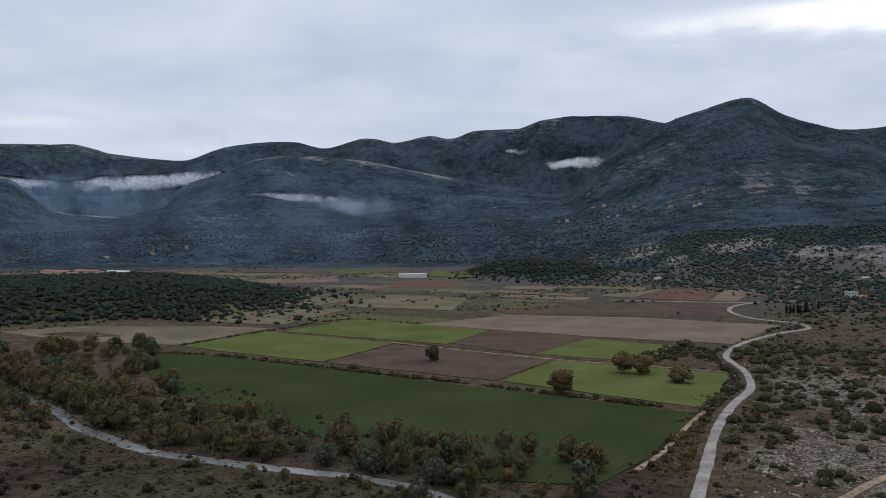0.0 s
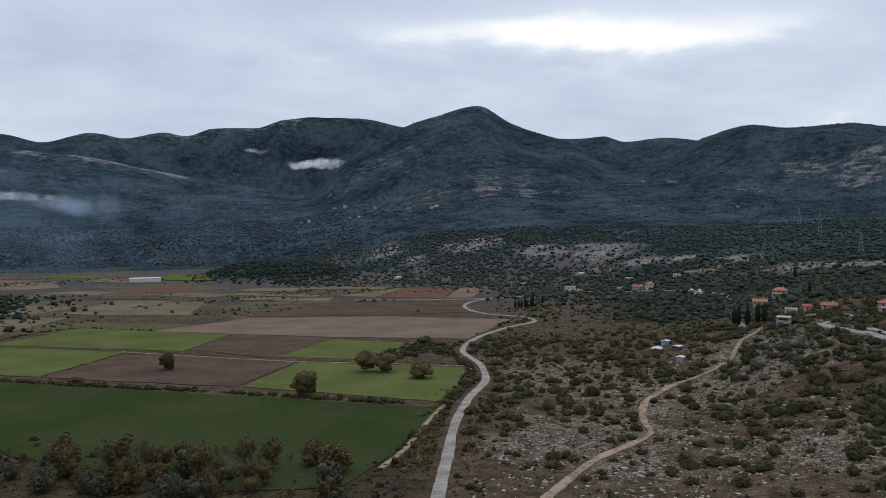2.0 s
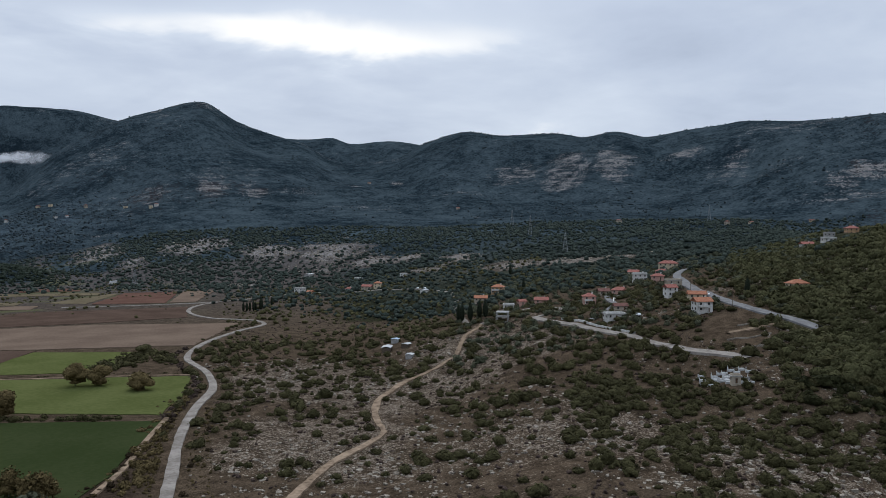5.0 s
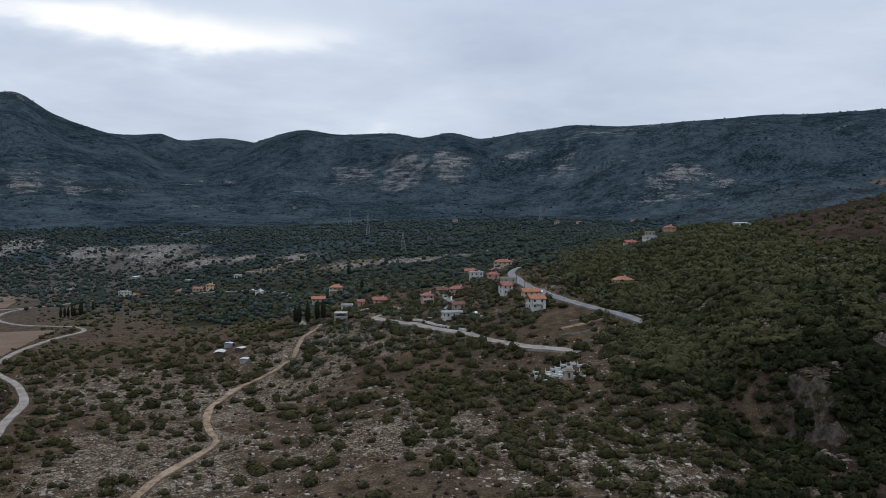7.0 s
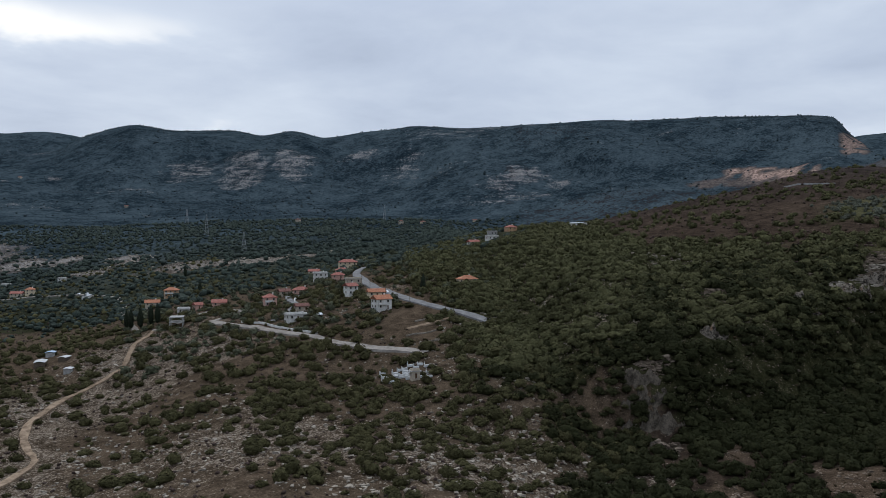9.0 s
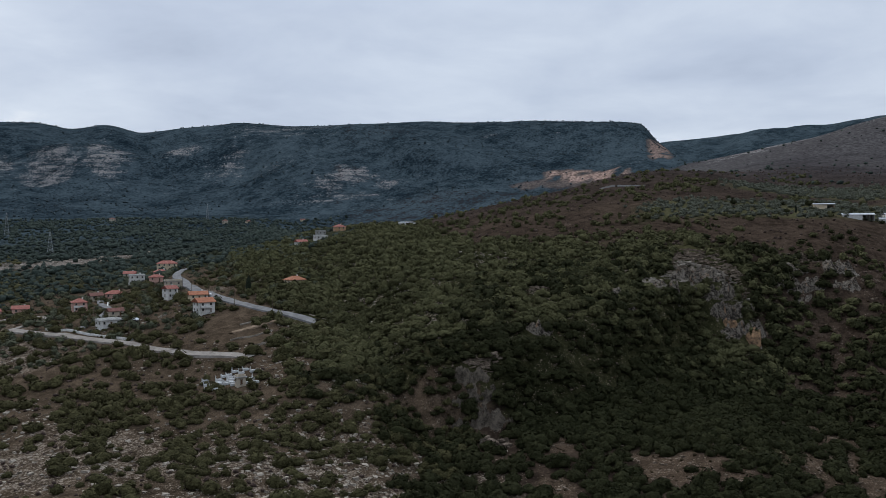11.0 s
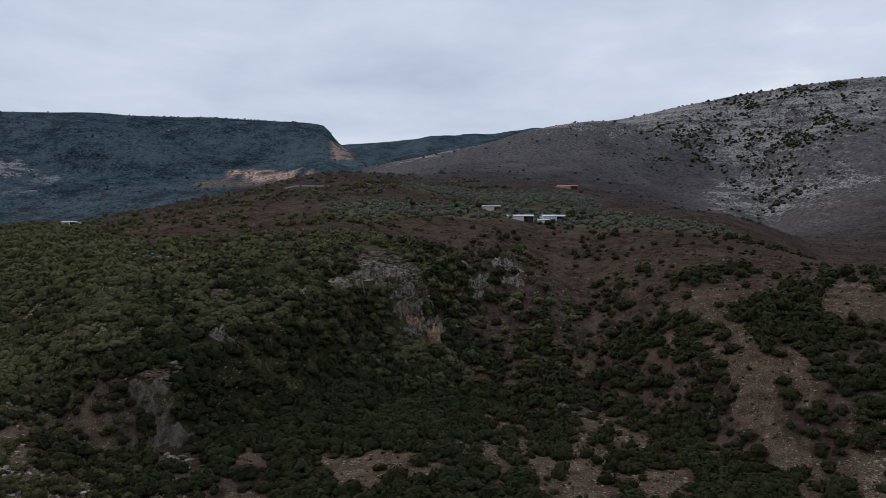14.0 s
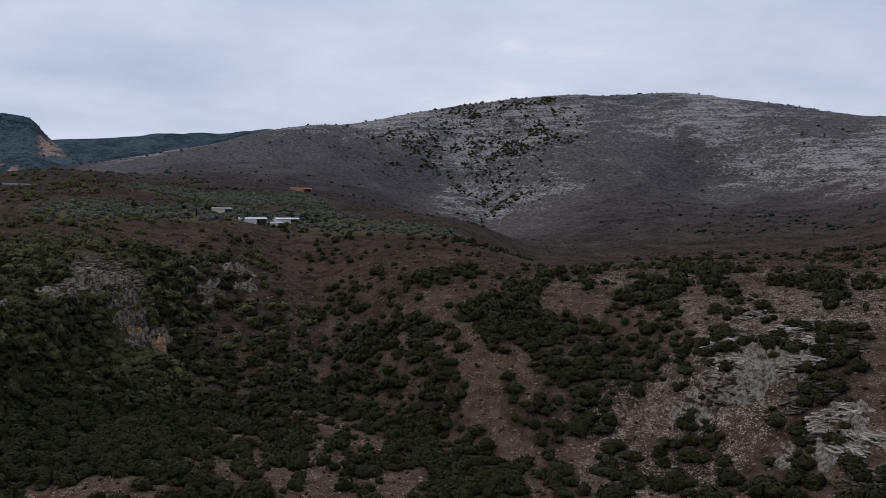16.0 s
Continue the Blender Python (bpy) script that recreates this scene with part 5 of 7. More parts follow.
p = places(rng, 0.026, 98, 117, 1250, 1880, lambda a, r, x, y: np.clip(np.exp(-((a - 111.2 + 0.0035 * (r - 1150)) / 1.7)**2) * band(r, 1270, 1340, 1760, 1860) + np.exp(-((a - 105.2) / 2.4)**2) * band(r, 1490, 1540, 1680, 1740) + np.exp(-((a - 113) / 2.4)**2) * band(r, 1480, 1540, 1720, 1800), 0, 1) * clumps(x, y, 34, 0.45, 0.54, 99))
scatter("gully_bushes", FAR_BUSH, p, size_of(len(p), 1.8, 4.8), rng, M_SHADED_OAK, "dark bushes crowding a gully of the bare hill", "bushes")
p = places(rng, 0.014, 7, 25, 1060, 1650, lambda a, r, x, y: smooth(0, 90, r - 1120 + 6 * np.abs(a - 12)) * (0.45 + 0.55 * clumps(x, y, 70, 0.4, 0.52, 100)))
scatter("hill_foot_wood", FAR_BUSH, p, size_of(len(p), 1.8, 4.0), rng, M_HAZED_FOOTHILL, "dark wood where the hills meet the fields", "woodland")
# hedges and rough ground of the valley
p = places(rng, 0.010, -31, 20, 640, 1700, lambda a, r, x, y: (0.02 + 0.9 * clumps((x * 0.9 + y * 0.4) / 3.5, y * 0.9 - x * 0.4, 55, 0.55, 0.62, 97)))
scatter("valley_hedges", FAR_BUSH, p, size_of(len(p), 0.9, 2.6), rng, M_MAQUIS, "dark hedges and thickets between far fields", "hedges")
p = places(rng, 0.022, -31, 20, 205, 430, lambda a, r, x, y: 0.35 + 0.6 * clumps(x, y, 25, 0.4, 0.55, 98))
scatter("bank_scrub", MID_BUSH, p, size_of(len(p), 0.6, 2.0, 2.0), rng, M_BANK, "rusty brown scrub on the river bank", "scrub")
p = places(rng, 0.16, -31, 20, 205, 430, lambda a, r, x, y: 0.5 + 0.5 * clumps(x, y, 18, 0.4, 0.55, 105))
scatter("bank_weeds", FAR_BUSH, p, size_of(len(p), 0.3, 0.85, 1.5), rng, M_WEEDS, "rough brown and yellow weeds on the river flats", "weeds", tone=np.clip(smooth(0.35, 0.65, fbm(p[:, 0] / 14, p[:, 1] / 14, 106, 3)) + rng.uniform(-0.25, 0.25, len(p)), 0, 1))

# ---- single trees ----
def limb(bm, a, b, ra, rb, sides=5):
    """A tapered limb from a to b."""
    a, b = Vector(a), Vector(b)
    z = (b - a).normalized()
    x = z.orthogonal().normalized()
    y = z.cross(x)
    rings = [[bm.verts.new(c + (x * math.cos(2 * math.pi * k / sides) + y * math.sin(2 * math.pi * k / sides)) * r) for k in range(sides)] for c, r in ((a, ra), (b, rb))]
    for k in range(sides):
        bm.faces.new((rings[0][k], rings[0][(k + 1) % sides], rings[1][(k + 1) % sides], rings[1][k]))
    bm.faces.new(rings[1])


def branching(bm, rnd, a, way, length, radius, depth, tips, spread=0.7):
    b = a + way * length
    limb(bm, a, b, radius, radius * 0.6, 6 if depth > 2 else 4)
    tips.append(b)
    if depth == 0:
        return
    for k in range(rnd.choice((2, 3))):
        w = (way + Vector((rnd.uniform(-1, 1), rnd.uniform(-1, 1), rnd.uniform(-0.15, 0.6))) * spread).normalized()
        branching(bm, rnd, a + way * length * rnd.uniform(0.7, 1.0), w, length * rnd.uniform(0.62, 0.82), radius * 0.6, depth - 1, tips, spread)


def crown_mesh(parts, material):
    """parts: (shape, centre, size xyz, tone) joined into one crown."""
    V, F, T, base = [], [], [], 0
    for (v, f), c, s, tone in parts:
        V.append(v * np.asarray(s) + np.asarray(c))
        F.append(f + base)
        T.append(np.full(len(v), tone))
        base += len(v)
    me = mesh_of("crown", np.concatenate(V), np.concatenate(F), material, flat=False)
    att = me.attributes.new("tone", "FLOAT", "POINT")
    att.data.foreach_set("value", np.concatenate(T).astype(np.float32))
    return me


def tree(name, rnd, tall, wide, material, label, category, blobs=9, bare=0.0, low=0.25, depth=2, group="", airy=False):
    """A tree with tapered trunk and limbs, and a loose crown of leaf clumps at the limbs' ends."""
    root = new(name)
    tagged(root, label, category, group=group)
    bm = bmesh.new()
    tips = []
    branching(bm, rnd, Vector((0, 0, -0.4)), Vector((rnd.uniform(-0.08, 0.08), rnd.uniform(-0.08, 0.08), 1)).normalized(), tall * 0.38, tall * 0.022 + 0.05, depth, tips, 0.55 * wide / max(2.0, tall * 0.3))
    part("trunk", bm, M_BARK, root)
    shapes = [spray_shape(rng, 80, 0.20), spray_shape(rng, 80, 0.20), bush_shape(rng, 1, 36, 0.20, squash=1.0, lumps=6)] if airy else [bush_shape(rng, 2, 60, 0.15, squash=1.0, lumps=6) for _ in range(3)]
    pieces = []
    for k in range(blobs):
        if k == 0:
            c, s = Vector((0, 0, tall * 0.6)), 0.62
        else:
            a, u = rnd.uniform(0, 2 * math.pi), rnd.uniform(0.3, 0.95)
            h = rnd.uniform(low, 0.88)
            reach = wide * 0.62 * math.sin(math.pi * min(0.97, max(0.15, (h - low * 0.5) / (1 - low * 0.5)))) * u
            c, s = Vector((math.cos(a) * reach, math.sin(a) * reach, tall * h)), rnd.uniform(0.26, 0.46)
        size = (wide * s, wide * s, min(wide, tall * 0.62) * s * rnd.uniform(0.85, 1.2))
        pieces.append((shapes[k % 3], (c.x, c.y, c.z - size[2] * 0.55), size, rnd.random()))
    if bare < 1:
        me = crown_mesh(pieces, material)
        ob = new("crown", me)
        ob.parent = root
    return root


def bare_tree(name, rnd, tall, label, depth=4, leaves=0, material=None):
    """A leafless or almost leafless tree with fine branches."""
    root = new(name)
    tagged(root, label, "tree", group="trees along the river")
    bm = bmesh.new()
    tips = []
    branching(bm, rnd, Vector((0, 0, -0.4)), Vector((rnd.uniform(-0.1, 0.1), rnd.uniform(-0.1, 0.1), 1)).normalized(), tall * 0.36, tall * 0.013 + 0.04, depth, tips, 0.42)
    part("trunk", bm, M_BARK, root)
    if leaves:
        v, f = spray_shape(rng, 40, 0.22)
        pieces = []
        for _ in range(leaves):
            t = rnd.choice(tips)
            s = rnd.uniform(0.4, 1.1)
            pieces.append(((v, f), (t.x + rnd.uniform(-0.7, 0.7), t.y + rnd.uniform(-0.7, 0.7), t.z - 0.3), (s, s, s * 1.2), rnd.random()))
        ob = new("crown", crown_mesh(pieces, material))
        ob.parent = root
    return root


def ground_at(x, y):
    return float(height(np.array([x]), np.array([y]))[0])


def stand(ob, x, y, turn=0.0, size=1.0, sink=0.0):
    ob.matrix_basis = pose(x, y, ground_at(x, y) - sink, 0, 0, turn) @ Matrix.Scale(size, 4)
    return ob


def again(ob, x, y, turn, size, sink=0.0):
    c = copy_thing(ob, pose(x, y, ground_at(x, y) - sink, 0, 0, turn))
    c.scale = (size, size, size * random.uniform(0.9, 1.12))
    return c


trnd = random.Random(11)
# the round trees of the meadows
stand(tree("field_tree", trnd, 11.5, 8.5, M_MAQUIS, "round dark evergreen tree alone on ploughed soil", "tree", blobs=12), -5.3, 494, size=0.74)
stand(tree("field_tree", trnd, 15.0, 12.0, M_BROWN, "broad olive-brown oak at a meadow's hedge", "tree", blobs=16), 57.4, 400, size=0.74)
stand(tree("field_tree", trnd, 14.5, 12.0, M_BROWN, "spreading oak on a green meadow", "tree", blobs=16), 98.0, 457, size=0.74)
stand(tree("field_tree", trnd, 13.5, 10.0, M_BROWN, "thin-leaved oak beside another on a meadow", "tree", blobs=12), 108.5, 452, size=0.74)
stand(tree("field_tree", trnd, 11.5, 11.5, M_BROWN, "low round oak on a green meadow", "tree", blobs=14, low=0.15), 121.3, 428, size=0.74)
stand(tree("field_tree", trnd, 8.0, 10.0, M_MAQUIS, "dark round tree above a thicket", "tree", blobs=12, low=0.1), 158.1, 547, size=0.74)
stand(tree("hedge_tree", trnd, 5.0, 9.0, M_MAQUIS, "low dark tree standing in a field hedge", "tree", blobs=8, low=0.05), -48.5, 462, size=0.74)

# river woods
RIVER_KINDS = [
    (tree("river_tree", trnd, 13, 9, M_BROWN, "russet broadleaf tree on the river bank", "tree", blobs=14, group="trees along the river", airy=True), 1.0),
    (tree("river_tree", trnd, 11, 8, M_OLIVE, "grey-green willow on the river bank", "tree", blobs=13, low=0.12, group="trees along the river", airy=True), 1.0),
    (tree("river_tree", trnd, 15, 6.5, M_BROWN, "tall half-bare brown poplar by the river", "tree", blobs=12, low=0.3, group="trees along the river", airy=True), 1.0),
    (tree("river_tree", trnd, 9, 8, M_MAQUIS, "dark green alder on the river bank", "tree", blobs=12, low=0.1, group="trees along the river", airy=True), 1.0),
    (bare_tree("bare_tree", trnd, 14, "leafless pale poplar with fine upright branches", 4, 16, M_BROWN), 1.0),
    (bare_tree("bare_tree", trnd, 12, "bare grey tree with thin branches", 4, 0), 1.0),
    (tree("river_tree", trnd, 7, 6.5, M_BROWN, "low rusty tree in riverside scrub", "tree", blobs=9, low=0.08, group="trees along the river", airy=True), 1.0)]
RIVER_LINE = curve_points([(-230, 420), (-165.9, 359.6), (-143.1, 329.2), (-122.5, 310.7), (-101.7, 292.8), (-83.3, 284), (-62.1, 275.1), (-40.4, 267), (-23.6, 260.9), (-9.2, 251.8), (5, 236)], 1.0)


def plant_river(kind, x, y, size):
    d = np.hypot(RIVER_LINE[:, 0] - x, RIVER_LINE[:, 1] - y).min()
    if d < 6.5:
        return
    ob, scale = RIVER_KINDS[kind]
    again(ob, x, y, trnd.uniform(0, 360), 0.8 * size * scale, 0.2)


for k in range(190):  # the far bank
    i = trnd.randrange(len(RIVER_LINE))
    off = 7 + 38 * trnd.random()**1.5
    x, y = RIVER_LINE[i] + np.array((0.45, 0.89)) * off
    if x > -100 and off > 26:
        kind = trnd.choice((2, 2, 4, 4, 4, 5, 6))
    else:
        kind = trnd.choice((0, 0, 1, 2, 3, 4, 6))
    plant_river(kind, x, y, trnd.uniform(0.6, 1.1) * (0.8 if x > -60 else 1.0))
for k in range(62):  # the wood at the bend
    a, r = radians(trnd.uniform(-30, -17.5)), trnd.uniform(385, 580)
    plant_river(trnd.choice((0, 0, 1, 2, 3, 3, 6)), math.sin(a) * r, math.cos(a) * r, trnd.uniform(0.7, 1.15))
for k in range(34):  # the thicket where the river turns towards the road
    plant_river(trnd.choice((0, 1, 2, 4, 6, 6)), trnd.uniform(-8, 52), trnd.uniform(232, 292), trnd.uniform(0.5, 0.95))
for k in range(60):  # thin poplars along the field's edge
    x = trnd.uniform(-95, 30)
    plant_river(trnd.choice((4, 4, 5, 2)), x, 330 - 0.42 * (x + 95) + trnd.uniform(-16, 6), trnd.uniform(0.6, 1.0))
for k in range(110):  # the near bank
    i = trnd.randrange(len(RIVER_LINE))
    x, y = RIVER_LINE[i] - np.array((0.45, 0.89)) * (7 + 22 * trnd.random())
    plant_river(trnd.choice((4, 5, 6, 6, 6)), x, y, trnd.uniform(0.3, 0.6))
for k in range(26):  # the wooded reach upstream
    i = trnd.randrange(len(RIVER_LINE) // 3)
    x, y = RIVER_LINE[i] - np.array((0.45, 0.89)) * (6.6 + 7 * trnd.random())
    plant_river(trnd.choice((0, 1, 3, 6)), x, y, trnd.uniform(0.45, 0.75))
for ob, _ in RIVER_KINDS:
    x, y = trnd.uniform(-190, -150), trnd.uniform(380, 430)
    stand(ob, x, y, trnd.uniform(0, 360), 0.9)


def cypress(tall, wide, label):
    root = new("cypress")
    tagged(root, label, "cypress", group="cypresses")
    bm = bmesh.new()
    limb(bm, (0, 0, -0.5), (0, 0, tall * 0.8), 0.22, 0.04, 6)
    part("trunk", bm, M_BARK, root)
    v, f = bush_shape(rng, 2, 90, 0.10, squash=1.0, lumps=9, ragged=0.12)
    v = v.copy()
    h = (v[:, 2] - v[:, 2].min()) / (v[:, 2].max() - v[:, 2].min())
    w = np.clip(np.sin(math.pi * np.clip(0.12 + 0.88 * h, 0, 1))**0.7, 0.05, 1) * (1.15 - 0.45 * h)
    flat = np.hypot(v[:, 0], v[:, 1])[:, None] + 1e-6
    xy = v[:, :2] / flat * np.minimum(flat, 1.0) * w[:, None]
    v = np.column_stack([xy * wide * 0.55, 0.5 + h * (tall - 0.5)])
    ob = new("crown", crown_mesh([((v, f), (0, 0, 0), (1, 1, 1), 0.4)], M_CYPRESS))
    ob.parent = root
    return root


CYPRESS = stand(cypress(13.5, 3.4, "tall slim dark cypress"), 350.6, 476.8, 10)
for x, y, s in ((347.2, 468, 1.0), (349.3, 461.5, 1.05), (351.5, 465, 0.95), (355.5, 459.7, 1.1), (357.1, 455.2, 1.05), (405, 287, 1.0), (448, 520, 0.8), (536, 640, 0.9), (640, 5, 0.45), (652, -66, 0.4),
                (310.2, 758, 0.8), (313.2, 757, 0.85), (316.2, 756.6, 0.75), (319.2, 755.3, 0.85), (322, 757, 0.8), (329.2, 762, 1.0), (331, 764, 0.95), (352.5, 788.8, 0.85), (365, 770, 0.7)):
    again(CYPRESS, x, y, trnd.uniform(0, 360), s)

# hedges between the fields
def hedge(line, per_m, low, high, material, label, spread=1.2):
    p = curve_points(line, 1.0)
    n = int(len(p) * per_m)
    i = rng.integers(0, len(p), n)
    q = p[i] + rng.normal(0, spread, (n, 2))
    gap = fbm(i / 14.0, i * 0.0, 77, 3)
    q = q[gap > 0.36]
    road = curve_points(ROAD, 2.0)
    q = q[((q[:, None, :] - road[None])**2).sum(-1).min(1) > (4.2 + high * 0.5)**2]
    pos = np.column_stack([q, height(q[:, 0], q[:, 1]) - 0.1])
    return scatter("hedge", MID_BUSH, pos, size_of(len(q), low, high, 2.5), rng, material, label, "hedge")


hedge([(-182, 524), (-150, 517), (-70, 472), (20, 419), (109, 361)], 2.0, 0.5, 2.2, M_MAQUIS, "ragged dark hedge along a field's edge")
hedge([(-176, 552), (-130, 636), (-72, 716), (-20, 682)], 0.9, 0.5, 1.6, M_MAQUIS, "low dark hedge behind bright fields")
hedge([(-34, 568), (20, 534), (67, 504), (119, 487), (160, 459)], 0.8, 0.3, 0.8, M_MAQUIS, "thin dark hedge beside a field track")
hedge([(-70, 491), (-33, 562)], 0.6, 0.3, 0.8, M_DRY, "dry weedy strip between two fields")
hedge([(112, 356), (140, 404), (158, 450), (166, 500), (188, 556)], 1.2, 0.7, 2.0, M_DRY, "brown bushes along the road", 3.0)
hedge([(70, 262), (92, 306), (112, 346), (134, 386)], 3.0, 0.8, 2.2, M_BROWN, "rusty scrub on the road's bank", 4.5)
hedge([(122, 497), (140, 520), (160, 545), (168, 520), (165, 500)], 2.5, 1.2, 3.2, M_MAQUIS, "dark thicket beside a meadow", 6.0)
hedge([(200, 572), (250, 630), (281, 660)], 0.6, 0.6, 2.2, M_MAQUIS, "dark bushes along the gravel road", 2.0)

# ---- houses and sheds ----
def box(bm, x0, x1, y0, y1, z0, z1, edge=0.0):
    v = [bm.verts.new(p) for p in ((x0, y0, z0), (x1, y0, z0), (x1, y1, z0), (x0, y1, z0), (x0, y0, z1), (x1, y0, z1), (x1, y1, z1), (x0, y1, z1))]
    faces = [bm.faces.new([v[k] for k in q]) for q in ((0, 3, 2, 1), (4, 5, 6, 7), (0, 1, 5, 4), (1, 2, 6, 5), (2, 3, 7, 6), (3, 0, 4, 7))]
    return v, faces


def solid(name, material, parent, *boxes, label=""):
    bm = bmesh.new()
    for b in boxes:
        box(bm, *b)
    return part(name, bm, material, parent, label)


def gable_roof(L, W, z, rise, over, hip):
    """A tiled roof with thickness: ridge along x; hip draws in the ridge's ends."""
    bm = bmesh.new()
    a, b = L / 2 + over, W / 2 + over
    t = 0.22
    drop = rise * over / (W / 2)
    c = a - (hip * b)
    low = [(-a, -b, z - drop), (a, -b, z - drop), (a, b, z - drop), (-a, b, z - drop)]
    top = [(-c, 0, z + rise), (c, 0, z + rise)]
    up = [bm.verts.new((x, y, q + t)) for x, y, q in low + top]
    dn = [bm.verts.new((x, y, q)) for x, y, q in low + top]
    for q in ((0, 1, 5, 4), (2, 3, 4, 5)):
        bm.faces.new([up[k] for k in q])
        bm.faces.new([dn[k] for k in reversed(q)])
    for q in ((1, 2, 5), (3, 0, 4)):
        bm.faces.new([up[k] for k in q])
        bm.faces.new([dn[k] for k in reversed(q)])
    for i in range(4):
        j = (i + 1) % 4
        bm.faces.new((up[j], up[i], dn[i], dn[j]))
    bmesh.ops.recalc_face_normals(bm, faces=bm.faces)
    return bm


WINDOW_MESH, PANE_MESH, DOOR_MESH = {}, {}, {}


def opening(root, kind, x, y, z, turn, w, h):
    """A window or door set on a wall: a proud frame with a recessed pane or leaf."""
    key = (kind, round(w, 2), round(h, 2))
    if key not in WINDOW_MESH:
        bm = bmesh.new()
        f, d = 0.12, 0.09
        box(bm, -w / 2, -w / 2 + f, -d, 0.05, 0, h)
        box(bm, w / 2 - f, w / 2, -d, 0.05, 0, h)
        box(bm, -w / 2 + f, w / 2 - f, -d, 0.05, h - f, h)
        box(bm, -w / 2 - 0.08, w / 2 + 0.08, -d - 0.08, 0.05, -f, 0)
        me = bpy.data.meshes.new(kind)
        bm.to_mesh(me)
        bm.free()
        me.materials.append(M_FRAME)
        bm = bmesh.new()
        box(bm, -w / 2 + f, w / 2 - f, -0.03, 0.03, 0, h - f)
        pm = bpy.data.meshes.new("pane" if kind == "window" else "leaf")
        bm.to_mesh(pm)
        bm.free()
        pm.materials.append(M_GLASS if kind == "window" else M_DOOR)
        WINDOW_MESH[key], PANE_MESH[key] = me, pm
    ob = new(kind, WINDOW_MESH[key])
    ob.parent = root
    ob.matrix_basis = pose(x, y, z, 0, 0, turn)
    pn = new("pane" if kind == "window" else "leaf", PANE_MESH[key])
    pn.parent = ob
    return ob


def openings(root, L, W, floors, storey, base):
    for side in range(4):
        span = L if side % 2 == 0 else W
        n = max(1, int(span / 3.1))
        for fl in range(floors):
            for k in range(n):
                u = (k + 0.5) / n * span - span / 2
                kind = "door" if (side == 0 and fl == 0 and k == n // 2) else "window"
                w, h, z = (1.1, 2.1, base + 0.02) if kind == "door" else (1.15, 1.3, base + fl * storey + 0.95)
                if side == 0:
                    opening(root, kind, u, -W / 2, z, 0, w, h)
                elif side == 1:
                    opening(root, kind, L / 2, u, z, 90, w, h)
                elif side == 2:
                    opening(root, kind, u, W / 2, z, 180, w, h)
                else:
                    opening(root, kind, -L / 2, u, z, 270, w, h)


def house(x, y, turn, L, W, floors, wall, roof, label, kind="hip", balcony=False, chimney=True, name="house", raised=0.0):
    """A village house; its front (-y) looks along turn."""
    root = new(name)
    L, W, storey = L * 0.82, W * 0.82, 2.7
    H = floors * storey + 0.3
    solid("wall", wall, root, (-L / 2, L / 2, -W / 2, W / 2, -3.0 - raised, H))
    openings(root, L, W, floors, storey, 0.3)
    if kind == "flat":
        rf = solid("roof", M_CONCRETE, root, (-L / 2 - 0.5, L / 2 + 0.5, -W / 2 - 0.5, W / 2 + 0.5, H, H + 0.25))
        solid("parapet", wall, root, (-L / 2, L / 2, -W / 2, -W / 2 + 0.2, H + 0.25, H + 0.9), (-L / 2, L / 2, W / 2 - 0.2, W / 2, H + 0.25, H + 0.9), (-L / 2, -L / 2 + 0.2, -W / 2 + 0.2, W / 2 - 0.2, H + 0.25, H + 0.9), (L / 2 - 0.2, L / 2, -W / 2 + 0.2, W / 2 - 0.2, H + 0.25, H + 0.9))
        top = H + 0.25
    else:
        rise = W * 0.5 * 0.52
        rf = part("roof", gable_roof(L, W, H + 0.02, rise, 0.55, 1.0 if kind == "hip" else 0.0), roof, root)
        if kind == "gable":
            bm = bmesh.new()
            for sx in (-1, 1):
                v = [bm.verts.new((sx * q, yy, zz)) for q in (L / 2, L / 2 - 0.25) for yy, zz in ((-W / 2, H - 0.02), (W / 2, H - 0.02), (0, H + rise - 0.05))]
                bm.faces.new(v[:3])
                bm.faces.new(v[3:])
                for i in range(3):
                    bm.faces.new((v[i], v[(i + 1) % 3], v[3 + (i + 1) % 3], v[3 + i]))
            bmesh.ops.recalc_face_normals(bm, faces=bm.faces)
            part("gable", bm, wall, root)
        top = H + rise * 0.6
    if chimney:
        solid("chimney", M_WHITE, rf, (L * 0.2, L * 0.2 + 0.7, W * 0.1, W * 0.1 + 0.7, top - 0.6, top + 1.3), (L * 0.2 - 0.1, L * 0.2 + 0.8, W * 0.1 - 0.1, W * 0.1 + 0.8, top + 1.3, top + 1.45))
    if balcony:
        bl = solid("balcony", M_WHITE, root, (-L * 0.42, L * 0.2, -W / 2 - 1.5, -W / 2, storey + 0.1, storey + 0.3))
        solid("railing", M_WHITE, bl, (-L * 0.42, L * 0.2, -W / 2 - 1.5, -W / 2 - 1.4, storey + 0.3, storey + 1.2), (-L * 0.42, -L * 0.42 + 0.1, -W / 2 - 1.4, -W / 2, storey + 0.3, storey + 1.2), (L * 0.2 - 0.1, L * 0.2, -W / 2 - 1.4, -W / 2, storey + 0.3, storey + 1.2))
        for u in (-L * 0.42 + 0.15, L * 0.2 - 0.35):
            solid("pillar", M_WHITE, root, (u, u + 0.25, -W / 2 - 1.45, -W / 2 - 1.2, -2.0, storey + 0.1))
    root.matrix_basis = pose(x, y, ground_at(x, y) + 0.3 + raised, 0, 0, turn - 90)
    return tagged(root, label, "house", group="houses of the village")


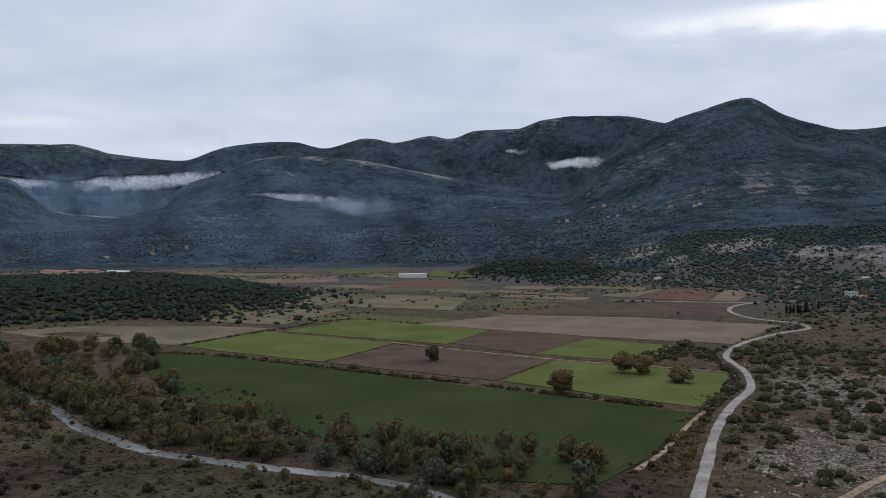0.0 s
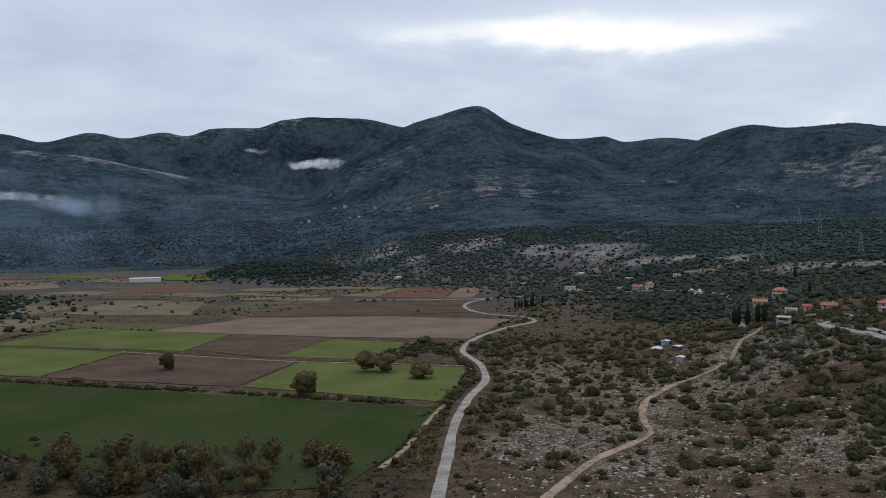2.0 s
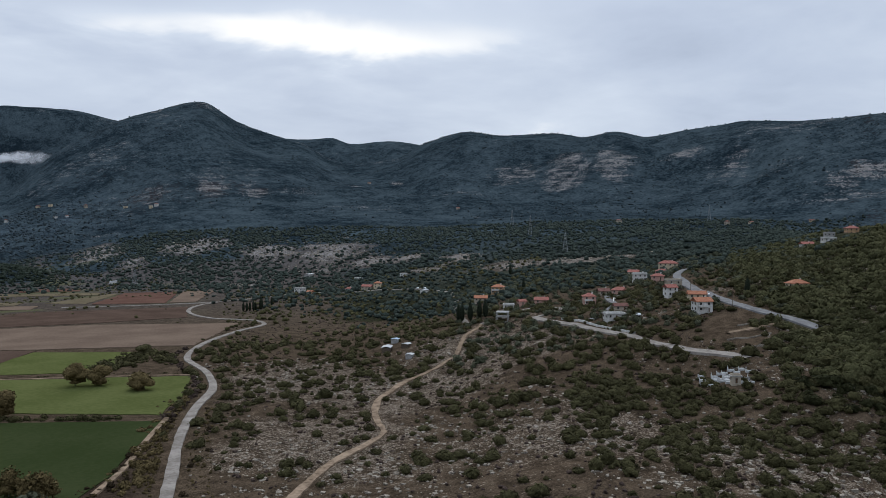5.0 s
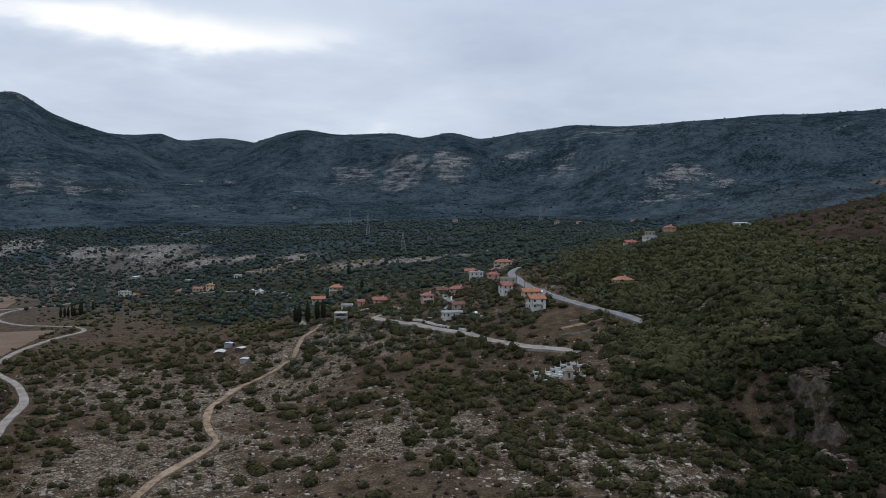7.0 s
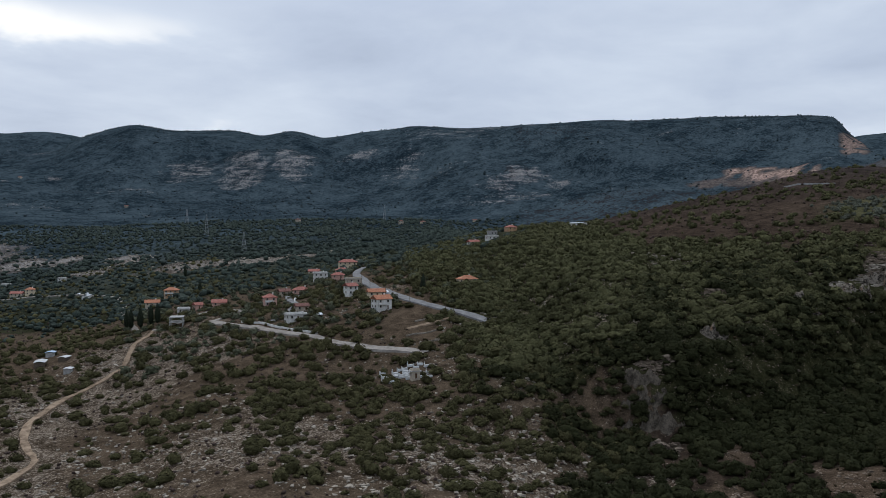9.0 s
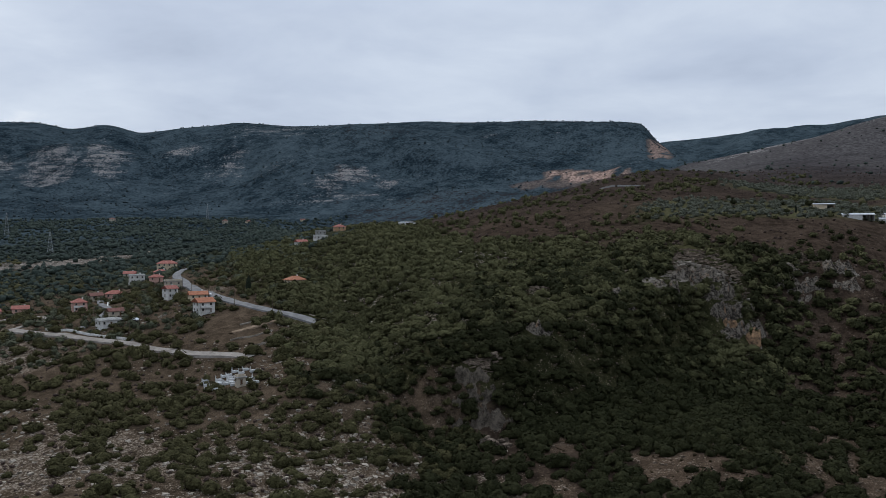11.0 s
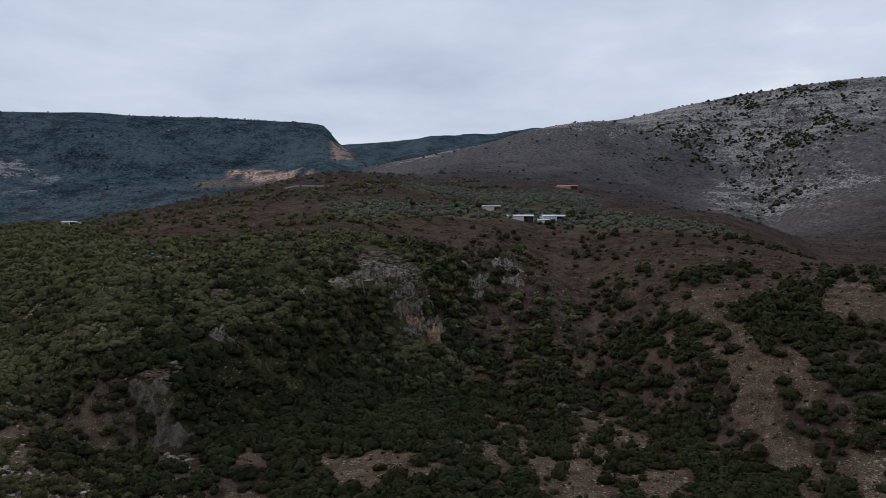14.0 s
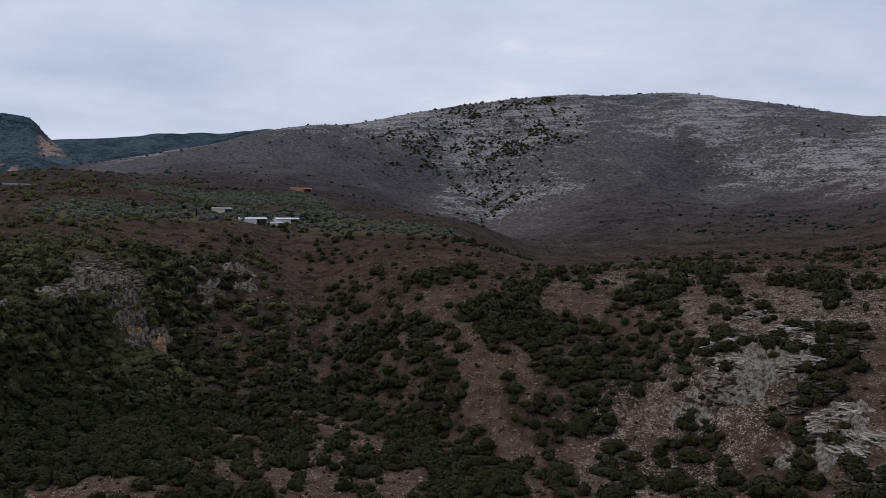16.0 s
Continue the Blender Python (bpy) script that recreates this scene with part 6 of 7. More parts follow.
def shed(x, y, turn, L, W, H, wall, roof, label, slope=0.12, name="shed"):
    """A low farm shed with a slightly pitched sheet roof and an open front."""
    root = new(name)
    t = 0.2
    solid("wall", wall, root, (-L / 2, L / 2, W / 2 - t, W / 2, -2.0, H), (-L / 2, -L / 2 + t, -W / 2, W / 2 - t, -2.0, H), (L / 2 - t, L / 2, -W / 2, W / 2 - t, -2.0, H), (-L / 2 + t, L * 0.12, -W / 2, -W / 2 + t, -2.0, H))
    bm = bmesh.new()
    a, b, r = L / 2 + 0.4, W / 2 + 0.5, W * slope
    top = [bm.verts.new(p) for p in ((-a, -b, H + 0.12), (a, -b, H + 0.12), (a, 0, H + r + 0.12), (-a, 0, H + r + 0.12), (a, b, H + 0.12), (-a, b, H + 0.12))]
    low = [bm.verts.new((p.co.x, p.co.y, p.co.z - 0.1)) for p in top]
    for q in ((0, 1, 2, 3), (3, 2, 4, 5)):
        bm.faces.new([top[k] for k in q])
        bm.faces.new([low[k] for k in reversed(q)])
    for i, j in ((0, 1), (1, 2), (2, 4), (4, 5), (5, 3), (3, 0)):
        bm.faces.new((top[j], top[i], low[i], low[j]))
    bmesh.ops.recalc_face_normals(bm, faces=bm.faces)
    part("roof", bm, roof, root)
    solid("post", M_POLE, root, (L * 0.3, L * 0.3 + 0.2, -W / 2, -W / 2 + 0.2, -2.0, H))
    root.matrix_basis = pose(x, y, ground_at(x, y) + 0.2, 0, 0, turn + 180)
    return tagged(root, label, "shed", group="sheds and barns")


house(388, 389, 52, 9.5, 8.5, 2, M_PINK, M_ROOF_RED, "two-storey pink house with a red hipped roof and balcony", balcony=True)
house(425, 397, 40, 13, 8, 1, M_PINK, M_ROOF_RED, "long pink bungalow with a red hipped roof")
house(424, 411, 60, 9, 7, 1, M_BEIGE, M_ROOF_DARK, "low beige house with an old dark red roof", "gable")
house(394, 440, 45, 11, 7.5, 1, M_PINK, M_ROOF_RED, "single-storey pink house with a red gabled roof", "gable")
house(368, 288.5, 62, 10.5, 8.5, 2, M_WHITE, M_ROOF_ORANGE, "two-storey white house with an orange gabled roof", "gable", balcony=True)
house(350, 333, 68, 13, 8, 1, M_WHITE, M_ROOF_RED, "white flat-roofed house with a wide terrace slab", "flat", chimney=False)
house(431, 358, 55, 11, 9, 2, M_BEIGE, M_ROOF_RED, "two-storey beige house with a flat concrete roof", "flat", chimney=False)
house(406, 340, 70, 8, 7, 2, M_WHITE, M_ROOF_RED, "narrow white house with red shutters' storey and tiled roof", "gable")
house(397, 314, 50, 12, 7, 1, M_CREAM, M_ROOF_ORANGE, "low cream house with an orange roof", "gable")
house(546, 456, 35, 18, 9, 2, M_CREAM, M_ROOF_RED, "large cream house with a long red roof beside the road", "hip")
house(518, 439, 42, 12, 8, 1, M_WHITE, M_ROOF_RED, "white house with a red roof above the road", "hip")
house(480, 428, 48, 12, 8, 2, M_WHITE, M_ROOF_RED, "two-storey white house with a flat roof", "flat")
house(480, 411.5, 38, 11, 7, 1, M_PINK, M_ROOF_RED, "pale pink bungalow with a red roof", "hip")
house(437, 539, 40, 12, 9, 2, M_ORANGE_WALL, M_ROOF_ORANGE, "two-storey orange villa with a tiled hipped roof", balcony=True)
house(410, 527, 50, 12, 8, 1, M_BEIGE, M_ROOF_ORANGE, "low beige house with an orange-brown roof", "gable")
house(380, 458, 45, 9, 7, 1, M_WHITE, M_ROOF_RED, "small white flat-roofed house with a terrace", "flat", chimney=False)
house(390, 456, 75, 6.5, 5.5, 1, M_PINK, M_ROOF_RED, "small pink house with a steep red roof", "gable", chimney=False)
house(430, 884, 30, 13, 9, 2, M_WHITE, M_ROOF_DARK, "white two-storey house at the foot of the hills", "flat")
house(432, 862, 30, 8, 6, 1, M_ORANGE_WALL, M_ROOF_ORANGE, "small ochre outbuilding beside a white house", "gable", chimney=False)
house(478, 815, 35, 14, 8, 1, M_BEIGE, M_ROOF_RED, "long house with a bright red roof", "gable")
house(480, 796, 50, 10, 8, 2, M_CREAM, M_ROOF_ORANGE, "cream two-storey house with an orange roof", "hip")
house(468, 838, 20, 8, 7, 1, M_WHITE, M_ROOF_RED, "small white house with a red roof", "hip")
house(435, 276, 66, 12.5, 8.5, 1, M_CREAM, M_ROOF_ORANGE, "cream house with an orange hipped roof among trees", "hip")
house(598, 368, 60, 11, 7, 1, M_WHITE, M_ROOF_RED, "white house with a red roof on the hill's shoulder", "gable")
house(604, 354, 62, 12, 6.5, 1, M_WHITE, M_ROOF_RED, "low white flat-roofed house on the hill's shoulder", "flat", chimney=False)
house(664, 369, 60, 11, 8, 2, M_ORANGE_WALL, M_ROOF_RED, "orange-red two-storey house on the hilltop", "hip", raised=-2.4)
house(640, 374, 62, 8, 7, 2, M_CONCRETE, M_ROOF_RED, "unfinished grey concrete house on the hilltop", "flat", chimney=False, raised=-2.8)
house(521, 470, 30, 10, 7, 1, M_BEIGE, M_ROOF_RED, "small beige house half hidden by trees", "gable")
house(366, 268 + 75, 58, 9, 6, 1, M_BEIGE, M_ROOF_DARK, "low old house with a dark roof behind trees", "gable", chimney=False)
house(533, 826, 40, 9, 6, 1, M_WHITE, M_ROOF_RED, "small white house on the rocky slope", "flat", chimney=False)
house(516, 900, 25, 10, 7, 1, M_WHITE, M_ROOF_RED, "white house under a blue roof edge", "flat", chimney=False)
# far hamlets
hrnd = random.Random(4)
for x, y in ((419, 2138), (440, 2120), (562, 2080), (593, 1985), (610, 2000), (311, 2254), (330, 2240), (422, 2362), (445, 2330), (500, 2200), (1304, 2197), (1260, 912), (1309, 897), (1450, 868), (1202, 1109), (1220, 1640), (-620, 1796), (-560, 1840), (-500, 1900), (-700, 1750)):
    house(x, y, hrnd.uniform(0, 60), hrnd.uniform(9, 14), hrnd.uniform(7, 9), hrnd.choice((1, 2)), hrnd.choice((M_WHITE, M_CREAM, M_BEIGE)), M_ROOF_DARK, "far pale house among trees on the slopes", hrnd.choice(("flat", "gable", "hip")), chimney=False)

shed(290, 463, 40, 5, 4, 2.3, M_CONCRETE, M_BLUE_ROOF, "small shed with a pale blue sheet roof")
shed(274, 447, 50, 10, 5, 1.9, M_POLE, M_METAL_ROOF, "low ramshackle animal shed under grey sheets")
shed(284, 441, 30, 6, 4, 1.8, M_POLE, M_METAL_ROOF, "low ramshackle animal shed under grey sheets")
shed(268, 413, 42, 5.5, 3.5, 2.0, M_CONCRETE, M_METAL_ROOF, "small hut with a grey-green sheet roof")
shed(653, -34, 96, 20, 9, 2.0, M_WHITE, M_WHITE_ROOF, "long white-roofed farm shed on the plateau")
shed(657, -52, 92, 9, 7, 1.8, M_WHITE, M_METAL_ROOF, "pale farm shed between two others")
shed(672, -61, 100, 18, 10, 2.0, M_WHITE, M_WHITE_ROOF, "long white-roofed farm shed on the plateau")
shed(672, -14, 98, 14, 6, 2.6, M_CREAM, M_METAL_ROOF, "low cream shed beside an olive grove")
shed(1005, -123, 96, 24, 9, 2.4, M_ORANGE_WALL, M_ROOF_ORANGE, "long shed with an orange roof below the hill")
shed(-46, 1290, 8, 42, 12, 5.0, M_WHITE, M_METAL_ROOF, "long white farm shed in the valley")
shed(-432, 944, -24, 40, 13, 5.5, M_CREAM, M_ROOF_RED, "long barn with a bright red roof behind trees")
shed(-405, 962, -20, 34, 12, 5.5, M_CREAM, M_ROOF_RED, "long barn with a bright red roof behind trees")
shed(-378, 985, -15, 30, 12, 5.5, M_WHITE, M_WHITE_ROOF, "white shed beside red-roofed barns")
shed(310, 1213, 12, 9, 5, 3.0, M_WHITE, M_WHITE_ROOF, "small white shed at the edge of the fields")
shed(516, 1031, 30, 14, 6, 2.6, M_CONCRETE, M_METAL_ROOF, "low grey shed on the rocky slope")
shed(659, 303, 70, 14, 6, 2.8, M_WHITE, M_METAL_ROOF, "low white shed on the wooded plateau")
shed(465, 685, 35, 10, 5, 2.6, M_WHITE, M_WHITE_ROOF, "white store beside the lane")


def concrete_frame(x, y, turn):
    """An unfinished house: slabs on columns, no walls."""
    root = new("unfinished_house")
    for z in (0.0, 3.0, 6.0):
        solid("slab", M_CONCRETE, root, (-5.5, 5.5, -4, 4, z - (2.5 if z == 0 else 0.22), z))
    for u in (-5, 0, 5):
        for v in (-3.6, 3.6):
            for z in (0.0, 3.0):
                solid("column", M_CONCRETE, root, (u - 0.2, u + 0.2, v - 0.2, v + 0.2, z, z + 2.78))
    root.matrix_basis = pose(x, y, ground_at(x, y) + 0.5, 0, 0, turn)
    tagged(root, "unfinished concrete house frame of slabs and columns", "building")


concrete_frame(347, 425, 45)


def retaining_wall(line, tall, material, label):
    p = curve_points(line, 2.0)
    z = height(p[:, 0], p[:, 1])
    t = np.gradient(p, axis=0)
    t /= np.linalg.norm(t, axis=1)[:, None]
    n = np.stack([-t[:, 1], t[:, 0]], 1) * 0.25
    rows = [np.column_stack([p + n, z - 0.8]), np.column_stack([p + n, z + tall]), np.column_stack([p - n, z + tall]), np.column_stack([p - n, z - 0.8])]
    v = np.stack(rows, 1)
    m = 4
    i, j = np.meshgrid(np.arange(len(p) - 1), np.arange(m - 1), indexing="ij")
    f = np.stack([i * m + j, i * m + j + 1, (i + 1) * m + j + 1, (i + 1) * m + j], -1).reshape(-1, 4)
    return tagged(new("wall", mesh_of("wall", v.reshape(-1, 3), f, material)), label, "wall", kind="structure")


retaining_wall([(347, 371), (337, 333), (330, 300)], 1.1, M_WHITE, "low whitewashed wall along the village road")
retaining_wall([(392, 372), (408, 386), (423, 392)], 1.2, M_WHITE, "white garden wall beside a lane")
retaining_wall([(752, 160), (757, 141), (760, 122)], 1.1, M_CONCRETE, "long grey wall on the plateau")
retaining_wall([(440, 822), (452, 835), (470, 852)], 1.2, M_WHITE, "white wall along the lane")
for line in ([(330, 246), (340, 240), (352, 238)], [(322, 233), (334, 228), (345, 226)], [(352, 256), (360, 254), (368, 252)]):
    retaining_wall(line, 0.6, M_LIMESTONE, "dry stone terrace wall on a grassy slope")


def car(x, y, turn, label):
    root = new("car")
    bm = bmesh.new()
    prof = [(-2.1, 0.35), (-2.1, 0.85), (-1.9, 0.95), (-1.2, 1.45), (0.5, 1.45), (1.2, 0.95), (2.05, 0.8), (2.1, 0.35)]
    a = [bm.verts.new((px, -0.82, pz)) for px, pz in prof]
    b = [bm.verts.new((px, 0.82, pz)) for px, pz in prof]
    bm.faces.new(a)
    bm.faces.new(list(reversed(b)))
    for k in range(len(prof)):
        j = (k + 1) % len(prof)
        bm.faces.new((a[j], a[k], b[k], b[j]))
    bmesh.ops.recalc_face_normals(bm, faces=bm.faces)
    part("body", bm, M_CAR_PAINT, root)
    solid("window", M_GLASS, root, (-1.1, 0.6, -0.835, 0.835, 0.98, 1.34))
    for u in (-1.3, 1.3):
        for v in (-0.74, 0.74):
            bm = bmesh.new()
            bmesh.ops.create_cone(bm, cap_ends=True, segments=14, radius1=0.33, radius2=0.33, depth=0.2, matrix=pose(u, v, 0.33, 90, 0, 0))
            part("wheel", bm, M_TYRE, root)
    root.matrix_basis = pose(x, y, ground_at(x, y) + 0.55, 0, 0, turn)
    tagged(root, label, "car", group="parked cars")


car(478, 716, 80, "white parked car on the lane")
car(480, 706, 80, "white parked car on the lane")
car(474, 664, 75, "white parked car on the lane")
car(404, 312, 55, "white parked car beside the main road")
car(357, 322, 70, "white parked car beside a house")


def pylon(x, y, tall, turn):
    """A lattice steel tower with three cross-arms."""
    root = new("pylon")
    half = lambda z: 2.6 * (1 - z / tall) + 0.45
    bm = bmesh.new()
    for sx in (-1, 1):
        for sy in (-1, 1):
            limb(bm, (sx * half(0), sy * half(0), -0.5), (sx * half(tall), sy * half(tall), tall), 0.13, 0.09, 4)
    part("leg_frame", bm, M_STEEL, root)
    bm = bmesh.new()
    n = 9
    for k in range(n):
        z0, z1 = tall * k / n, tall * (k + 1) / n
        a, b = half(z0), half(z1)
        for s in (-1, 1):
            limb(bm, (-a, s * a, z0), (b, s * b, z1), 0.06, 0.06, 3)
            limb(bm, (a, s * a, z0), (-b, s * b, z1), 0.06, 0.06, 3)
            limb(bm, (s * a, -a, z0), (s * b, b, z1), 0.06, 0.06, 3)
            limb(bm, (s * a, a, z0), (s * b, -b, z1), 0.06, 0.06, 3)
    part("bracing", bm, M_STEEL, root)
    for z in (0.66, 0.8, 0.93):
        bm = bmesh.new()
        for s in (-1, 1):
            limb(bm, (0, 0, tall * z), (s * 4.2, 0, tall * z + 0.2), 0.16, 0.06, 4)
            limb(bm, (0, 0, tall * z + 1.1), (s * 4.2, 0, tall * z + 0.2), 0.08, 0.05, 4)
        part("cross_arm", bm, M_STEEL, root)
    root.matrix_basis = pose(x, y, ground_at(x, y), 0, 0, turn)
    tagged(root, "grey lattice steel power pylon on a wooded slope", "pylon", group="power pylons")


pylon(884, 1002, 33, 40)
pylon(716, 750, 24, 40)
pylon(1050, 1240, 30, 40)
pylon(1335, 1005, 30, 40)
pylon(330, 1180, 20, 40)


def utility_pole(x, y, turn):
    root = new("utility_pole")
    bm = bmesh.new()
    limb(bm, (0, 0, -1), (0, 0, 8.5), 0.14, 0.10, 7)
    part("pole", bm, M_POLE, root)
    solid("cross_arm", M_POLE, root, (-0.9, 0.9, -0.06, 0.06, 7.7, 7.85))
    root.matrix_basis = pose(x, y, ground_at(x, y), 0, 0, turn)
    tagged(root, "wooden utility pole beside a road", "pole", group="utility poles")


for x, y in ((374, 252), (382, 280), (394, 305), (412, 330), (432, 352), (455, 378), (345, 358), (338, 330), (331, 303), (340, 395), (372, 430), (360, 352), (322, 262)):
    utility_pole(x, y, hrnd.uniform(0, 180))

# ---- graveyard ----
GRAVE_X, GRAVE_Y = 285, 214


def tomb(x, y, turn, cross):
    root = new("tomb")
    solid("ledger", M_MARBLE, root, (-0.55, 0.55, -1.1, 1.1, -0.4, 0.55))
    solid("headstone", M_MARBLE, root, (-0.5, 0.5, 1.1, 1.3, -0.4, 1.1))
    if cross:
        solid("cross", M_MARBLE, root, (-0.08, 0.08, 1.14, 1.26, 1.1, 2.0), (-0.35, -0.08, 1.14, 1.26, 1.5, 1.65), (0.08, 0.35, 1.14, 1.26, 1.5, 1.65))
    root.matrix_basis = pose(x, y, ground_at(x, y) + 0.25, 0, 0, turn)
    return tagged(root, "white marble tomb in a small graveyard", "tomb", group="tombs")


TOMBS = [tomb(GRAVE_X, GRAVE_Y, 50, True), tomb(GRAVE_X + 2.4, GRAVE_Y - 1.2, 50, False)]
for i in range(-4, 5):
    for j in range(-3, 4):
        if hrnd.random() < 0.42 and (i, j) not in ((0, 0), (1, 0)):
            x = GRAVE_X + 2.2 * i * 0.64 + 3.0 * j * 0.77 + hrnd.uniform(-0.4, 0.4)
            y = GRAVE_Y - 2.2 * i * 0.77 + 3.0 * j * 0.64 + hrnd.uniform(-0.4, 0.4)
            copy_thing(TOMBS[hrnd.randrange(2)], pose(x, y, ground_at(x, y) + 0.25, 0, 0, 50 + hrnd.uniform(-6, 6)))
solid_chapel = house(278, 205, 54, 4.0, 3.2, 1, M_BEIGE, M_METAL_ROOF, "small white ossuary beside the tombs", "flat", chimney=False, name="ossuary")

# ---- loose stones ----
def stone_shape():
    """An angular block: a box with its corners knocked about."""
    v = np.array([(x, y, z) for x in (-1, 1) for y in (-1, 1) for z in (0, 1)], float)
    v = v * np.array((0.8, 0.7, 0.8)) * rng.uniform(0.55, 1.15, (8, 3)) + rng.uniform(-0.15, 0.15, (8, 3))
    q = [(0, 1, 3, 2), (4, 6, 7, 5), (0, 4, 5, 1), (2, 3, 7, 6), (1, 5, 7, 3), (0, 2, 6, 4)]
    f = np.array([t for a, b, c, d in q for t in ((a, b, c), (a, c, d))])
    v[:, 2] -= 0.2
    return v, f


STONES = [stone_shape() for _ in range(8)]
p = places(rng, 0.20, 17, 73, 205, 520, lambda a, r, x, y: smooth(0, 4, a - 15 - (520 - r) * 0.004) * np.clip(0.08 + clumps(x, y, 45, 0.46, 0.62, 51), 0, 1))
q = places(rng, 0.42, 43, 69, 222, 335, lambda a, r, x, y: 0.75 * band(a, 43, 47, 64, 69) * band(r, 222, 236, 295, 330) * clumps(x, y, 22, 0.36, 0.52, 104))
p = np.concatenate([p, q])
scatter("karst_stones", STONES, p, size_of(len(p), 0.22, 1.0, 3), rng, M_KARST, "pale limestone boulders strewn over brown soil", "stones", 0.45, hard=True)
p = places(rng, 0.42, 60, 138, 215, 540, lambda a, r, x, y: np.clip(0.05 + 0.48 * open_bowl(x, y) * (1 - 0.5 * smooth(400, 470, r)) + 0.3 * smooth(106, 116, a), 0, 1))
scatter("scree_stones", STONES, p, size_of(len(p), 0.20, 0.80, 3), rng, M_SCREE, "pale scree and boulders between bushes", "stones", 0.45, hard=True)

p = places(rng, 0.040, 12, 60, 740, 1650, lambda a, r, x, y: bench_rock(x, y) * (0.4 + 0.6 * clumps(x, y, 28, 0.4, 0.55, 103)))
scatter("bench_boulders", STONES, p, size_of(len(p), 0.7, 2.6, 2), rng, M_KARST, "pale limestone blocks on rocky outcrops above the valley", "stones", 0.45, hard=True)

# ---- crags ----
def crag(x, y, turn, wide, deep, label, material, seed=0, blocks=150, slab=0.5, low=0.4, high=1.7, pile=1.5, share=0.5):
    """A broken limestone outcrop: ledges of angular blocks on a steep face that looks along turn."""
    r = np.random.default_rng(seed)
    u, v = r.uniform(-0.5, 0.5, blocks), r.uniform(-0.5, 0.5, blocks)
    lx, ly = u * wide, v * deep
    body = fbm(lx / 6.0 + seed, ly / 4.0, seed, 3) - 0.35 * np.hypot(u * 2, v * 2)**2
    keep = body > np.quantile(body, 1 - share)
    lx, ly, body = lx[keep], ly[keep], body[keep]
    ca, sa = math.cos(radians(turn)), math.sin(radians(turn))
    wx, wy = x + lx * ca - ly * sa, y + lx * sa + ly * ca
    n = len(wx)
    z = height(wx, wy) - 0.2 + pile * np.clip((body - body.min()) / (np.ptp(body) + 1e-6), 0, 1) * r.uniform(0.3, 1, n)
    size = low + (high - low) * r.uniform(0, 1, n)**2
    V, F = [], []
    tilt = radians(r.uniform(-14, 14))
    for k in range(n):
        sv, sf = STONES[int(r.integers(0, len(STONES)))]
        p = sv * np.array((size[k] * r.uniform(0.9, 1.9), size[k] * r.uniform(0.7, 1.2), size[k] * slab * r.uniform(0.8, 2.0)))
        a, t = radians(turn + r.normal(0, 18)), tilt + radians(r.normal(0, 7))
        p = np.column_stack([p[:, 0] * math.cos(t) - p[:, 2] * math.sin(t), p[:, 1], p[:, 0] * math.sin(t) + p[:, 2] * math.cos(t)])
        p = np.column_stack([p[:, 0] * math.cos(a) - p[:, 1] * math.sin(a) + wx[k], p[:, 0] * math.sin(a) + p[:, 1] * math.cos(a) + wy[k], p[:, 2] + z[k]])
        V.append(p)
        F.append(sf + k * len(sv))
    return tagged(new("crag", mesh_of("crag", np.concatenate(V), np.concatenate(F), material)), label, "crag", kind="stuff")


def bluff(x, y, turn, wide, deep, label, seed, material=M_CLIFF, step_m=7.0, crown=3.0, rough=3.2):
    """A rock face stepping up a steep slope: ledges, risers, ribs and hollows over the ground, dying out at its rim."""
    nu, nv = int(wide / 0.55), int(deep / 0.55)
    lx, ly = np.meshgrid(np.linspace(-0.5, 0.5, nu) * wide, np.linspace(-0.5, 0.5, nv) * deep, indexing="ij")
    ca, sa = math.cos(radians(turn)), math.sin(radians(turn))
    gx = lx + 2.6 * (fbm(lx / 5.0, ly / 5.0, seed + 5, 3) - 0.5)
    gy = ly + 4.0 * (fbm(lx / 6.0, ly / 9.0, seed + 6, 3) - 0.5)
    wx, wy = x + gx * ca - gy * sa, y + gx * sa + gy * ca
    h = height(wx.ravel(), wy.ravel()).reshape(wx.shape)
    q = (h + 5.0 * (fbm(gx / 11.0, gy / 14.0, seed + 1, 3) - 0.5)) / step_m
    k = np.floor(q)
    tread = step_m * (k + smooth(0.62, 0.96, q - k))
    ribs = rough * (1.3 * np.abs(2 * fbm(gx / 5.0, h / 12.0, seed + 2, 3) - 1) + 0.8 * (vnoise(gx / 9.0, h / 1.1, seed + 3) - 0.5) + 1.3 * (np.abs(2 * fbm(gx / 2.4, h / 3.0, seed + 4, 2) - 1) - 0.3))
    m = np.hypot(2 * lx / wide, 2 * ly / deep) + 0.7 * (fbm(lx / 7.0, ly / 7.0, seed + 7, 3) - 0.5)
    m = 1 - smooth(0.60, 0.98, m)
    z = m * (0.25 * h + 0.75 * tread + crown * 0.5 + ribs - h) - 1.6 * (1 - m)
    i, j = np.meshgrid(np.arange(nu - 1), np.arange(nv - 1), indexing="ij")
    f = np.stack([i * nv + j, (i + 1) * nv + j, (i + 1) * nv + j + 1, i * nv + j + 1], -1).reshape(-1, 4)
    me = mesh_of("bluff", np.stack([wx, wy, h + z], -1).reshape(-1, 3), f, material)
    return tagged(new("bluff", me), label, "cliff", kind="structure")


